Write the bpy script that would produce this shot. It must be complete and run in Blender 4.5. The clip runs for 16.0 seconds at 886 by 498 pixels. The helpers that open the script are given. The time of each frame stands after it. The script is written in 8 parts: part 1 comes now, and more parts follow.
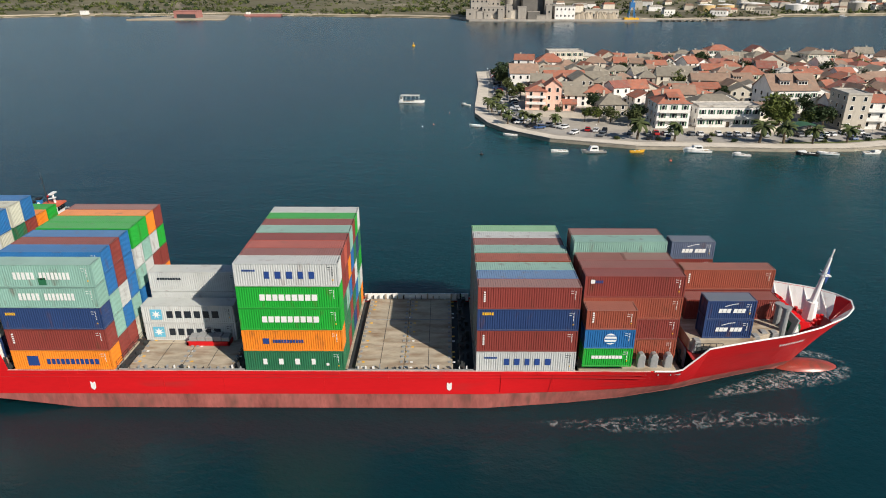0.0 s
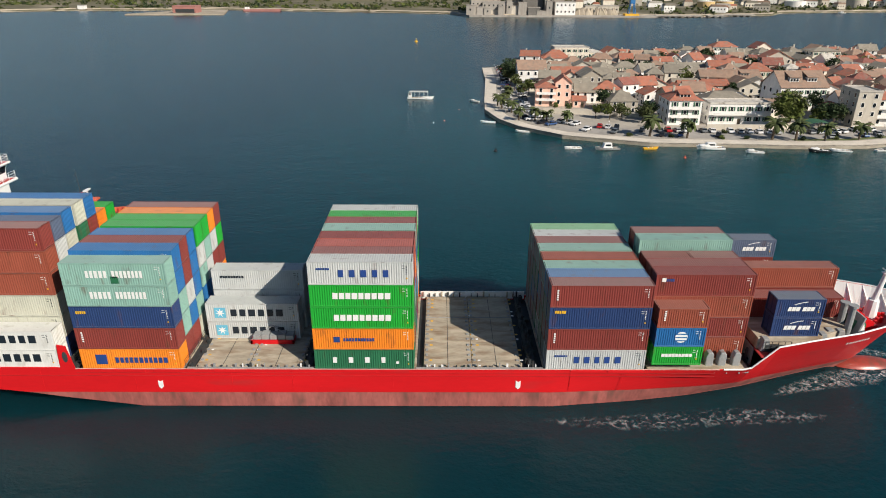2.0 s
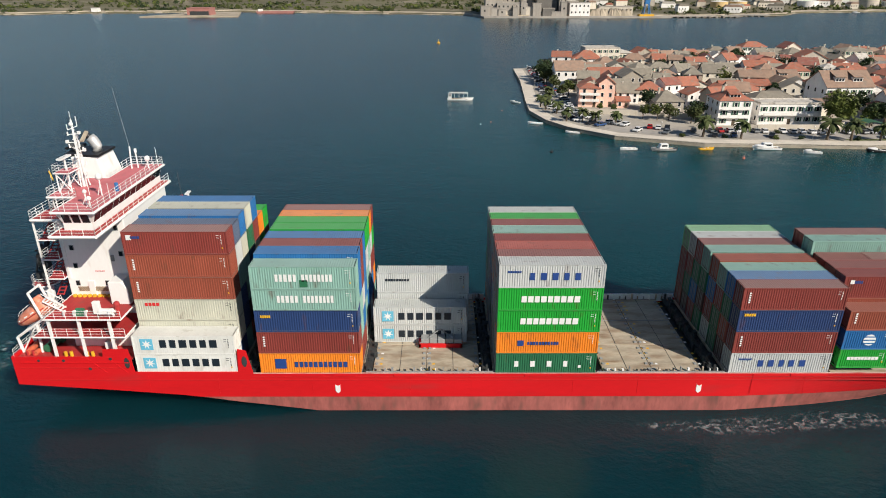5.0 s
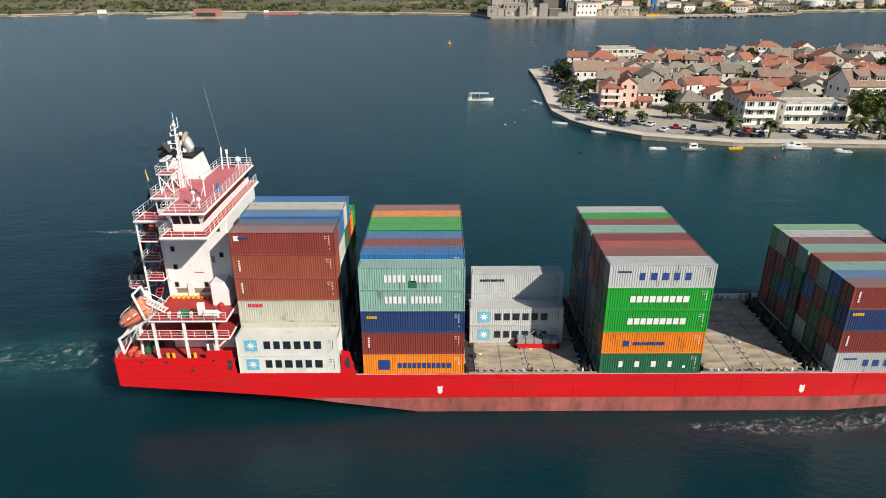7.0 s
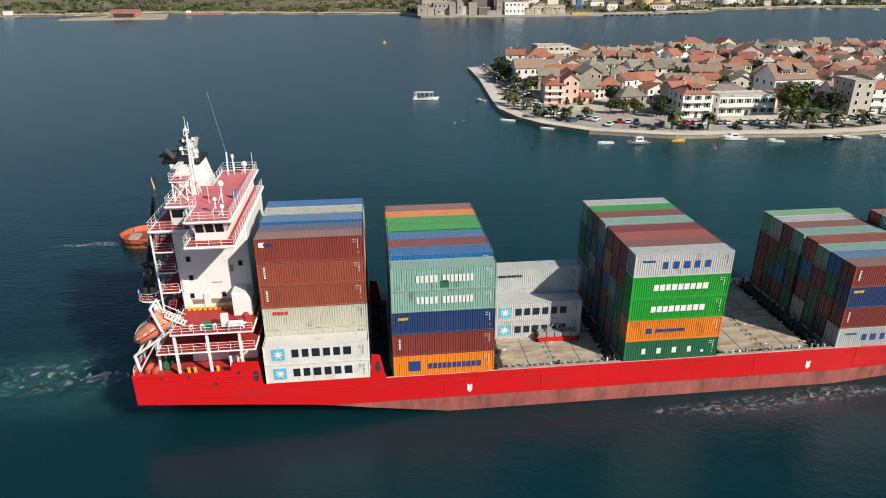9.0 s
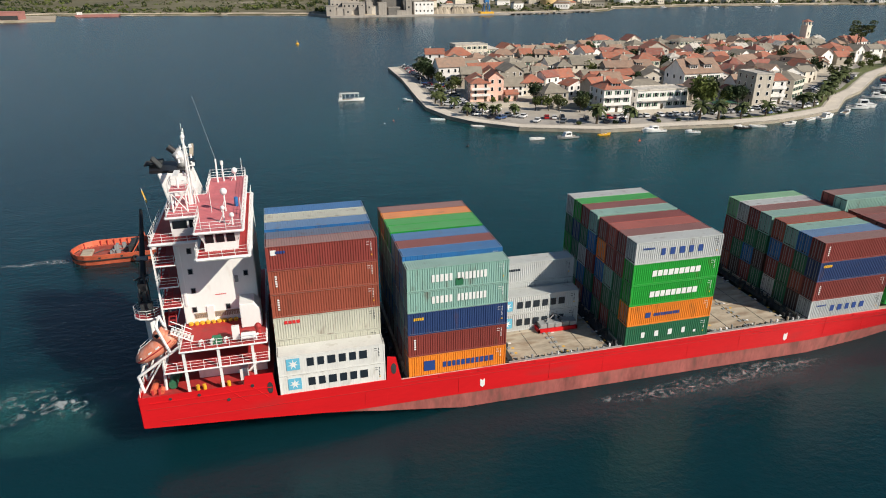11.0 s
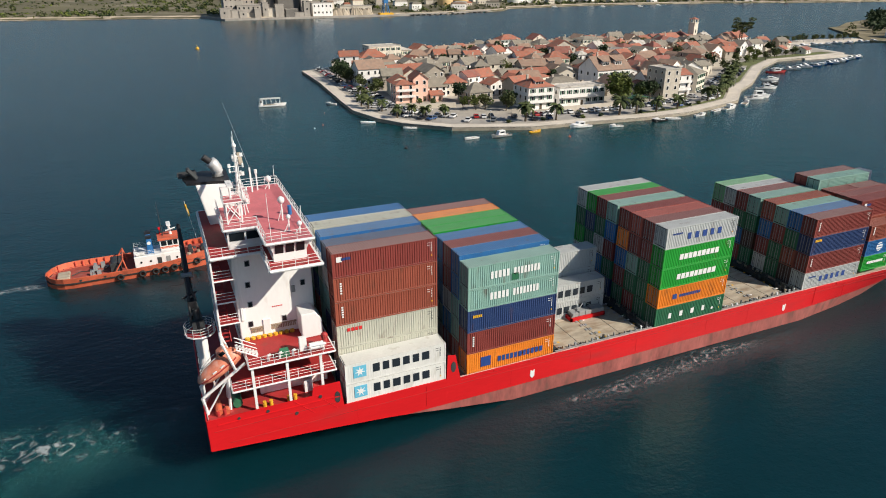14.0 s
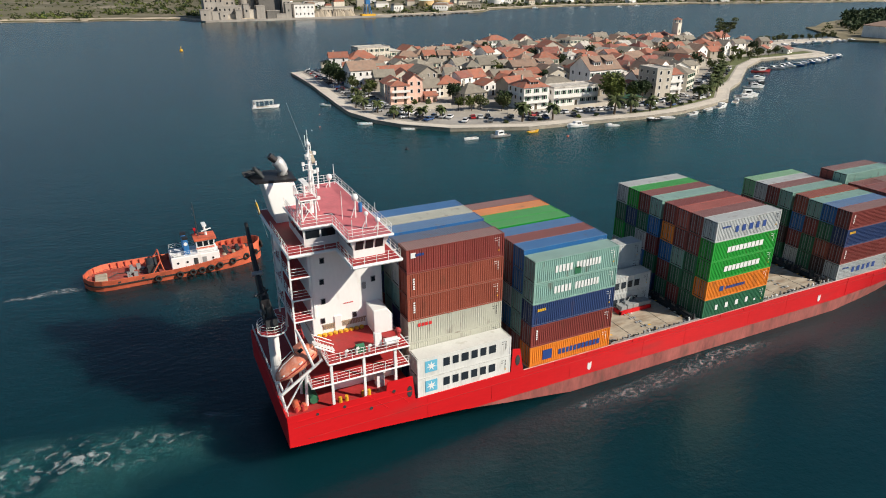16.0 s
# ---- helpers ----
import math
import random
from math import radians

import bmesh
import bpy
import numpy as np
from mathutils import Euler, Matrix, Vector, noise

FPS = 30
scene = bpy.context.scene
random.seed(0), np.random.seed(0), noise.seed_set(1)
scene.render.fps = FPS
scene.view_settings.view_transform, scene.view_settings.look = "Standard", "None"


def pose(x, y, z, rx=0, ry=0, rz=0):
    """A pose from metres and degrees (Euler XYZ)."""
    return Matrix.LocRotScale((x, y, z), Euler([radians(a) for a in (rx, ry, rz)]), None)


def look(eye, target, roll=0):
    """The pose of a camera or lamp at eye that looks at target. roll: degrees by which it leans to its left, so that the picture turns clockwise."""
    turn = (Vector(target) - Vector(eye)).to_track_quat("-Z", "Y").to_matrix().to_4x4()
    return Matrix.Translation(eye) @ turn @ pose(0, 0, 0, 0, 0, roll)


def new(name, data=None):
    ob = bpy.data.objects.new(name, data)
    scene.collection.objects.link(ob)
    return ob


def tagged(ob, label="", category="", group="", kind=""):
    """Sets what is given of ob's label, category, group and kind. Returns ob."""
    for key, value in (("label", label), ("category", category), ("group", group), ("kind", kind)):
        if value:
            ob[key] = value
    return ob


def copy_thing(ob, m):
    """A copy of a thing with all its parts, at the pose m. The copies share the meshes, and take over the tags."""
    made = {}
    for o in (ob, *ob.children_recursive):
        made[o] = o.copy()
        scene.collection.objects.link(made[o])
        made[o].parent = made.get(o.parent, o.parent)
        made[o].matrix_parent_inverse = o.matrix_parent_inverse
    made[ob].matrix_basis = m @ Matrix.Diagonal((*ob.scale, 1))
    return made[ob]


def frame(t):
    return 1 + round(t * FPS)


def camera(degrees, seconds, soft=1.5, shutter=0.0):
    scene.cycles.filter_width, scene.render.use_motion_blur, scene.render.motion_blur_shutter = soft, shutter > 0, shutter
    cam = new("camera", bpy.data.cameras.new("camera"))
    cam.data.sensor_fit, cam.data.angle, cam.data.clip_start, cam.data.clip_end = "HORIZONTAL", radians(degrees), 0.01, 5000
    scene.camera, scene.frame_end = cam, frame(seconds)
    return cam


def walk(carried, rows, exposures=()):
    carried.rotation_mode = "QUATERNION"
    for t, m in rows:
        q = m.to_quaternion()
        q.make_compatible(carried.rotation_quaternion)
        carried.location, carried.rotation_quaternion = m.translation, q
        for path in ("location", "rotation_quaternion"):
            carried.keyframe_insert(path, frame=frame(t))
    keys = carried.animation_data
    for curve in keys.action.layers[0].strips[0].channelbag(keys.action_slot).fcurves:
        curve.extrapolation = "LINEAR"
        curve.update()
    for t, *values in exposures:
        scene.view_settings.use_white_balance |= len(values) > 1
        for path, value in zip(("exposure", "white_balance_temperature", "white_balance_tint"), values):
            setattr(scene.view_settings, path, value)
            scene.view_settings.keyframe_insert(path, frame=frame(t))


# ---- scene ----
import collections
import itertools

# ---- camera: a drone that slides aft along the ship, then turns to follow it ----
cam = camera(68.6, 16.0, soft=1.0)
METRES, EYE, TURN = 93.3, 50.5, 0.1
SHIP_SPEED = 1.76   # metres a second, along +x
SHIP_X, SHIP_Y = -82.9, 78.4   # the stern's middle at the start
ROWS = [
    (0.0, 0.0, 0.0, 0.0, 0.04, -22.73, -0.1),
    (0.5, -0.0199, -0.0001, 0.0006, -0.08, -22.76, -0.16),
    (1.0, -0.0405, 0.0002, 0.0012, -0.2, -22.92, -0.19),
    (1.5, -0.0678, 0.0011, 0.0018, -0.26, -23.07, -0.24),
    (2.0, -0.098, 0.0028, 0.002, -0.31, -23.09, -0.27),
    (2.5, -0.1352, 0.005, 0.0017, -0.33, -23.09, -0.26),
    (3.0, -0.1729, 0.0068, 0.0016, -0.31, -23.08, -0.24),
    (3.5, -0.2152, 0.0087, 0.0011, -0.3, -23.06, -0.2),
    (4.0, -0.2544, 0.0104, 0.0006, -0.28, -23.04, -0.16),
    (6.5, -0.4385, 0.0156, -0.0021, -0.25, -22.92, 0.09),
    (7.0, -0.4669, 0.0162, -0.0022, -0.29, -22.92, 0.11),
    (7.5, -0.4965, 0.0171, -0.0024, -0.64, -22.92, 0.12),
    (8.0, -0.5238, 0.0181, -0.0024, -2.35, -22.94, 0.13),
    (8.5, -0.5545, 0.0201, -0.0025, -4.53, -22.97, 0.12),
    (11.0, -0.7021, 0.0399, -0.0024, -14.56, -23.02, 0.03),
    (11.5, -0.7334, 0.0465, -0.0019, -16.86, -23.02, 0.02),
    (12.0, -0.7622, 0.0535, -0.0017, -18.97, -23.01, 0.02),
    (12.5, -0.7934, 0.0619, -0.0011, -21.25, -23.01, 0.01),
    (13.0, -0.8219, 0.0703, -0.0009, -23.26, -23.0, 0.02),
    (13.5, -0.8535, 0.0806, -0.0009, -23.67, -22.98, 0.04),
    (14.0, -0.8829, 0.0901, -0.0007, -23.68, -22.96, 0.06),
    (14.5, -0.915, 0.1004, -0.0008, -23.69, -22.94, 0.08),
    (15.0, -0.9445, 0.11, -0.0009, -23.89, -22.94, 0.09),
    (15.5, -0.9708, 0.1181, -0.0012, -24.42, -22.9, 0.12),
    (16.0, -0.9862, 0.1222, -0.0021, -25.59, -22.87, 0.09),
]
walk(cam, [(t, pose(SHIP_SPEED * t, 0, EYE, 0, 0, TURN) @ pose(METRES * x, METRES * y, METRES * z, 90 + pitch, roll, yaw))
           for t, x, y, z, yaw, pitch, roll in ROWS])

# ---- light: clear sky, sun high behind the camera's right ----
SUN_EL, SUN_AZ = 35.2, 135.0   # degrees; azimuth clockwise from +y
world = bpy.data.worlds.new("sky")
scene.world = world
world.use_nodes = True
wn = world.node_tree.nodes
sky = wn.new("ShaderNodeTexSky")
sky.sky_type = "NISHITA"
sky.sun_disc = False
sky.sun_elevation, sky.sun_rotation = radians(SUN_EL), radians(SUN_AZ)
sky.air_density, sky.dust_density, sky.ozone_density = 1.0, 0.15, 2.5
world.node_tree.links.new(sky.outputs[0], wn["Background"].inputs[0])
wn["Background"].inputs[1].default_value = 0.062
sun = new("sun", bpy.data.lights.new("sun", "SUN"))
sun.data.energy, sun.data.angle, sun.data.color = 5.0, radians(0.55), (1.0, 0.91, 0.79)
a, e = radians(SUN_AZ), radians(SUN_EL)
sun_way = Vector((math.sin(a) * math.cos(e), math.cos(a) * math.cos(e), math.sin(e)))
sun.matrix_world = look(sun_way * 300, (0, 0, 0))
scene.view_settings.exposure = 0.16

# ---- helpers of this scene ----
def link_nodes(nt, a, b):
    nt.links.new(a, b)


def material(name, col, rough=0.55, metal=0.0, var=0.18, scale=0.6, fine=9.0, bump=0.02, dirt=None, dirt_amount=0.0,
             dirt_scale=0.8, stretch=(1, 1, 1), rand=0.0, spec=0.5, dust_lift=0.0):
    """A painted or natural surface: base colour with broad and fine variation, stains and fine relief."""
    m = bpy.data.materials.new(name)
    m.use_nodes = True
    nt = m.node_tree
    b = nt.nodes["Principled BSDF"]
    b.inputs["Roughness"].default_value = rough
    b.inputs["Metallic"].default_value = metal
    b.inputs["Specular IOR Level"].default_value = spec
    tc = nt.nodes.new("ShaderNodeTexCoord")
    mp = nt.nodes.new("ShaderNodeMapping")
    mp.inputs["Scale"].default_value = stretch
    nt.links.new(tc.outputs["Object"], mp.inputs[0])
    info = nt.nodes.new("ShaderNodeObjectInfo")
    off = nt.nodes.new("ShaderNodeVectorMath")
    off.operation = "MULTIPLY_ADD"
    off.inputs[1].default_value = (1, 1, 1)
    comb = nt.nodes.new("ShaderNodeCombineXYZ")
    mul = nt.nodes.new("ShaderNodeMath")
    mul.operation = "MULTIPLY"
    mul.inputs[1].default_value = 57.0
    nt.links.new(info.outputs["Random"], mul.inputs[0])
    nt.links.new(mul.outputs[0], comb.inputs[0])
    nt.links.new(mul.outputs[0], comb.inputs[1])
    nt.links.new(mp.outputs[0], off.inputs[0])
    nt.links.new(comb.outputs[0], off.inputs[2])

    def noise_of(s, detail=4.0):
        n = nt.nodes.new("ShaderNodeTexNoise")
        n.inputs["Scale"].default_value = s
        n.inputs["Detail"].default_value = detail
        nt.links.new(off.outputs[0], n.inputs["Vector"])
        return n
    broad, small = noise_of(scale), noise_of(fine, 6.0)
    add = nt.nodes.new("ShaderNodeMath")
    add.operation = "MULTIPLY_ADD"
    add.inputs[1].default_value = 0.5
    nt.links.new(small.outputs[0], add.inputs[0])
    nt.links.new(broad.outputs[0], add.inputs[2])          # 0.75 in the mean
    ran = nt.nodes.new("ShaderNodeMath")
    ran.operation = "MULTIPLY_ADD"
    ran.inputs[1].default_value = rand
    nt.links.new(info.outputs["Random"], ran.inputs[0])
    nt.links.new(add.outputs[0], ran.inputs[2])
    rng = nt.nodes.new("ShaderNodeMapRange")
    rng.inputs["From Min"].default_value, rng.inputs["From Max"].default_value = 0.45, 1.05 + rand
    rng.inputs["To Min"].default_value, rng.inputs["To Max"].default_value = 1 - var, 1 + var
    nt.links.new(ran.outputs[0], rng.inputs[0])
    tint = nt.nodes.new("ShaderNodeVectorMath")
    tint.operation = "SCALE"
    tint.inputs[0].default_value = col
    nt.links.new(rng.outputs[0], tint.inputs["Scale"])
    out = tint.outputs[0]
    if dirt:
        dn = noise_of(dirt_scale, 7.0)
        ramp = nt.nodes.new("ShaderNodeMapRange")
        ramp.inputs["From Min"].default_value, ramp.inputs["From Max"].default_value = 0.62 - 0.25 * dirt_amount, 0.74
        ramp.inputs["To Max"].default_value = min(1.0, 0.45 + dirt_amount)
        nt.links.new(dn.outputs[0], ramp.inputs[0])
        mx = nt.nodes.new("ShaderNodeMix")
        mx.data_type = "RGBA"
        mx.inputs["B"].default_value = (*dirt, 1)
        nt.links.new(ramp.outputs[0], mx.inputs["Factor"])
        nt.links.new(out, mx.inputs["A"])
        out = mx.outputs["Result"]
    if dust_lift:   # settled dust and salt on what faces up; pale grey also paints tops lighter
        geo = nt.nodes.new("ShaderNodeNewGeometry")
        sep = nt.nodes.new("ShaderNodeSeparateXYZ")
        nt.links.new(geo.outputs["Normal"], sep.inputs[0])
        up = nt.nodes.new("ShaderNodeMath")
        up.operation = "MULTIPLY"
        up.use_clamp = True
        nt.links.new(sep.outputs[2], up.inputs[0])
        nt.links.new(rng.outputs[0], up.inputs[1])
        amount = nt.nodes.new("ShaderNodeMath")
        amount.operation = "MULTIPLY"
        amount.inputs[1].default_value = dust_lift
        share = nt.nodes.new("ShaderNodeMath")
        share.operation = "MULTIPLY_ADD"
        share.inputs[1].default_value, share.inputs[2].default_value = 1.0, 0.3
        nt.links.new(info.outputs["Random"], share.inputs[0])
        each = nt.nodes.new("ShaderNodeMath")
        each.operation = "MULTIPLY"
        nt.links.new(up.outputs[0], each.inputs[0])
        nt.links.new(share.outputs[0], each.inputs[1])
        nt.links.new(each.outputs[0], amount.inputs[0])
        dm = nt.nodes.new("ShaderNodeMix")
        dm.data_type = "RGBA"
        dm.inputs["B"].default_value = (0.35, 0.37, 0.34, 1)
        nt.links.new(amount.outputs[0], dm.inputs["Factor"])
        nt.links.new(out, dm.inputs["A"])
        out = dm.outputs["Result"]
    nt.links.new(out, b.inputs["Base Color"])
    if bump:
        bp = nt.nodes.new("ShaderNodeBump")
        bp.inputs["Strength"].default_value = 0.5
        bp.inputs["Distance"].default_value = bump
        nt.links.new(small.outputs[0], bp.inputs["Height"])
        nt.links.new(bp.outputs[0], b.inputs["Normal"])
    return m


def box(bm, x0, y0, z0, x1, y1, z1):
    v = [bm.verts.new(p) for p in itertools.product((x0, x1), (y0, y1), (z0, z1))]
    for q in ((0, 1, 3, 2), (4, 6, 7, 5), (0, 4, 5, 1), (2, 3, 7, 6), (0, 2, 6, 4), (1, 5, 7, 3)):
        bm.faces.new([v[i] for i in q])
    return v


def tube(bm, p, q, r, r2=None, n=8, caps=True):
    """A round bar from p to q."""
    p, q = Vector(p), Vector(q)
    r2 = r if r2 is None else r2
    turn = (q - p).to_track_quat("Z", "Y")
    rings = [[bm.verts.new(c + turn @ Vector((s * math.cos(2 * math.pi * i / n), s * math.sin(2 * math.pi * i / n), 0)))
              for i in range(n)] for c, s in ((p, r), (q, r2))]
    for i in range(n):
        bm.faces.new((rings[0][i], rings[0][(i + 1) % n], rings[1][(i + 1) % n], rings[1][i]))
    if caps:
        bm.faces.new(rings[0][::-1])
        bm.faces.new(rings[1])


def prism(bm, outline, z0, z1):
    """A flat outline (x, y), counter-clockwise, drawn up from z0 to z1."""
    lo, hi = ([bm.verts.new((x, y, z)) for x, y in outline] for z in (z0, z1))
    n = len(outline)
    bm.faces.new(lo[::-1])
    bm.faces.new(hi)
    for i in range(n):
        bm.faces.new((lo[i], lo[(i + 1) % n], hi[(i + 1) % n], hi[i]))


def slab(bm, profile, y0, y1):
    """A profile (x, z) drawn along y."""
    lo, hi = ([bm.verts.new((x, y, z)) for x, z in profile] for y in (y0, y1))
    n = len(profile)
    bm.faces.new(lo)
    bm.faces.new(hi[::-1])
    for i in range(n):
        bm.faces.new((lo[(i + 1) % n], lo[i], hi[i], hi[(i + 1) % n]))


def ball(bm, c, r, squash=1.0, seg=10):
    bmesh.ops.create_uvsphere(bm, u_segments=seg, v_segments=max(6, seg // 2 + 1), radius=r,
                              matrix=Matrix.Translation(c) @ Matrix.Diagonal((1, 1, squash, 1)))


def mesh_of(name, bm, smooth=False, fix=True):
    if fix:
        bmesh.ops.recalc_face_normals(bm, faces=bm.faces)
    me = bpy.data.meshes.new(name)
    bm.to_mesh(me)
    bm.free()
    if smooth:
        me.shade_smooth()
    return me


def put(name, me, mat, parent=None, label="", m=None):
    """Links a mesh as one object; its material sits on the object, so that meshes can be shared."""
    ob = new(name, me)
    if mat:
        if not me.materials:
            me.materials.append(None)
        ob.material_slots[0].link = "OBJECT"
        ob.material_slots[0].material = mat
    if parent:
        ob.parent = parent
    if m is not None:
        ob.matrix_basis = m
    if label:
        ob["label"] = label
    return ob


def part(name, bm, mat, parent, label="", smooth=False, bevel=0.0):
    ob = put(name, mesh_of(name, bm, smooth), mat, parent, label)
    if bevel:
        md = ob.modifiers.new("edges", "BEVEL")
        md.width, md.segments, md.limit_method = bevel, 2, "ANGLE"
    return ob


def lerp(x, table):
    return float(np.interp(x, [p[0] for p in table], [p[1] for p in table]))


def sweep(bm, pts, r, n=6):
    """One bent round rail through the points."""
    rings = []
    for i, p in enumerate(pts):
        a, b = Vector(pts[max(i - 1, 0)]), Vector(pts[min(i + 1, len(pts) - 1)])
        turn = (b - a).to_track_quat("Z", "Y")
        rings.append([bm.verts.new(Vector(p) + turn @ Vector((r * math.cos(2 * math.pi * k / n), r * math.sin(2 * math.pi * k / n), 0))) for k in range(n)])
    for a, b in zip(rings, rings[1:]):
        for k in range(n):
            bm.faces.new((a[k], a[(k + 1) % n], b[(k + 1) % n], b[k]))
    bm.faces.new(rings[0][::-1])
    bm.faces.new(rings[-1])


def rails(bm, pts, h=1.05, step=1.5, r=0.035, bars=3):
    """A railing along a line of points: posts and bars."""
    for p, q in zip(pts, pts[1:]):
        p, q = Vector(p), Vector(q)
        n = max(1, round((q - p).length / step))
        for i in range(n + 1):
            c = p.lerp(q, i / n)
            tube(bm, c, c + Vector((0, 0, h)), r, n=5, caps=False)
        for k in range(bars):
            up = Vector((0, 0, h * (k + 1) / bars))
            tube(bm, p + up, q + up, r * 0.8, n=5, caps=False)


MOVERS = []     # what sails with the ship: thing, its pose in the ship's space


def aboard(thing, m):
    MOVERS.append((thing, m))
    return thing


# ---- materials ----
PAINT = {}
RUST = (0.12, 0.05, 0.03)
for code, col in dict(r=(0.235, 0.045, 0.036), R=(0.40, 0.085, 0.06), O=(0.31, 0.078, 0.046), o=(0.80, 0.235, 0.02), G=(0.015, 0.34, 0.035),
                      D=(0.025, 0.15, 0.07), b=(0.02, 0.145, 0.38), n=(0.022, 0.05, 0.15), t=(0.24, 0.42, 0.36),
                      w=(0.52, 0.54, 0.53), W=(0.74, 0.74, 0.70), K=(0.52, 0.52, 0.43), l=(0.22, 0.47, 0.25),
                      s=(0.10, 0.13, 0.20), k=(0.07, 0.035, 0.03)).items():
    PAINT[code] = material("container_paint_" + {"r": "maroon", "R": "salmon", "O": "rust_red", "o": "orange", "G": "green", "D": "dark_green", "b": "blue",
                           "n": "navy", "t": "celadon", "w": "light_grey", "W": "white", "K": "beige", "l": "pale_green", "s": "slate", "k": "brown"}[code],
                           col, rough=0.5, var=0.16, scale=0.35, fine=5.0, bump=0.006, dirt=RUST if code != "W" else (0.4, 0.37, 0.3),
                           dirt_amount=0.12, dirt_scale=0.9, stretch=(1.0, 1.0, 0.35), rand=0.12, dust_lift=0.36)
M_RED = material("hull_red_paint", (0.62, 0.012, 0.016), rough=0.38, var=0.10, scale=0.12, fine=2.0, bump=0.01, dirt=(0.40, 0.03, 0.03),
                 dirt_amount=0.2, dirt_scale=0.25, stretch=(0.5, 1, 2))
M_SEAM = material("dull_red_seam", (0.42, 0.02, 0.02), rough=0.6, var=0.3, scale=0.6)
M_CAP = material("worn_rail_paint", (0.62, 0.40, 0.36), rough=0.7, var=0.3, scale=0.5, fine=3, dirt=(0.5, 0.05, 0.04), dirt_amount=0.5, dirt_scale=0.35)
M_RED.node_tree.nodes["Principled BSDF"].inputs["Specular IOR Level"].default_value = 0.28   # chalky old paint
M_BULB = material("wet_antifouling", (0.30, 0.045, 0.03), rough=0.3, var=0.25, scale=0.4, fine=3, bump=0.01, dirt=(0.12, 0.06, 0.04), dirt_amount=0.4, dirt_scale=0.6)
M_BOOT = material("faded_antifouling", (0.34, 0.10, 0.085), rough=0.7, var=0.42, scale=0.5, fine=3.2, bump=0.02, dirt=(0.13, 0.065, 0.05),
                  dirt_amount=0.4, dirt_scale=0.8, stretch=(1.2, 1, 0.4))
M_DECK = material("red_deck_paint", (0.40, 0.03, 0.03), rough=0.6, var=0.2, scale=0.5, fine=4, bump=0.01, dirt=(0.25, 0.06, 0.05), dirt_amount=0.2)
M_PINK = material("faded_pink_deck_paint", (0.58, 0.16, 0.175), rough=0.65, var=0.15, scale=0.5, fine=4, bump=0.01, dirt=(0.42, 0.2, 0.2), dirt_amount=0.12)
M_WHITE = material("white_ship_paint", (0.82, 0.82, 0.80), rough=0.42, var=0.06, scale=0.4, fine=4, bump=0.005, dirt=(0.55, 0.48, 0.4),
                   dirt_amount=0.0, dirt_scale=0.6, stretch=(1, 1, 0.3))
M_HATCH = material("weathered_hatch_steel", (0.41, 0.35, 0.265), rough=0.75, var=0.32, scale=0.5, fine=3.0, bump=0.01, dirt=(0.22, 0.14, 0.08),
                   dirt_amount=0.55, dirt_scale=0.6, stretch=(0.5, 1.5, 1))
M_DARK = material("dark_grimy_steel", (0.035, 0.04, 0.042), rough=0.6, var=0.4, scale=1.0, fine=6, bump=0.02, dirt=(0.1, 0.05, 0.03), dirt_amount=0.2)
M_GREY = material("grey_steel_paint", (0.28, 0.29, 0.29), rough=0.55, var=0.2, scale=0.8, fine=6, bump=0.01, dirt=(0.2, 0.1, 0.06), dirt_amount=0.15)
M_BLACK = material("black_paint", (0.016, 0.016, 0.018), rough=0.5, var=0.3, scale=1, fine=6, bump=0.01)
M_YELLOW = material("yellow_paint", (0.75, 0.42, 0.03), rough=0.5, var=0.2)
M_ORANGE = material("faded_orange_glassfibre", (0.74, 0.25, 0.15), rough=0.5, var=0.25, scale=0.9, dirt=(0.75, 0.5, 0.42), dirt_amount=0.4, dirt_scale=1.4)
M_TUG = material("orange_hull_paint", (0.64, 0.135, 0.065), rough=0.55, var=0.28, scale=0.5, dirt=(0.26, 0.08, 0.05), dirt_amount=0.35, stretch=(0.8, 1, 0.7))
M_TUGDECK = material("worn_red_oxide_deck", (0.33, 0.07, 0.05), rough=0.7, var=0.25, dirt=(0.3, 0.2, 0.16), dirt_amount=0.3)
M_TYRE = material("black_rubber", (0.02, 0.02, 0.02), rough=0.8, var=0.3)
M_STEEL = material("brushed_steel", (0.6, 0.6, 0.59), rough=0.45, metal=0.4, var=0.15)
M_BLUE = material("blue_paint", (0.03, 0.17, 0.42), rough=0.5, var=0.15)
M_LTBLUE = material("light_blue_paint", (0.14, 0.48, 0.66), rough=0.5, var=0.1)
M_INK = material("dark_lettering", (0.012, 0.02, 0.03), rough=0.5, var=0.1)
M_NAVYINK = material("blue_lettering", (0.02, 0.06, 0.24), rough=0.5, var=0.1)
M_CHALK = material("white_lettering", (0.80, 0.80, 0.78), rough=0.5, var=0.06)
M_REDINK = material("red_lettering", (0.65, 0.03, 0.03), rough=0.5, var=0.1)
M_GREEN = material("green_machine_paint", (0.03, 0.16, 0.08), rough=0.5, var=0.2)
M_GLASS = material("dark_window_glass", (0.012, 0.016, 0.02), rough=0.08, var=0.1, bump=0.0, spec=0.35)


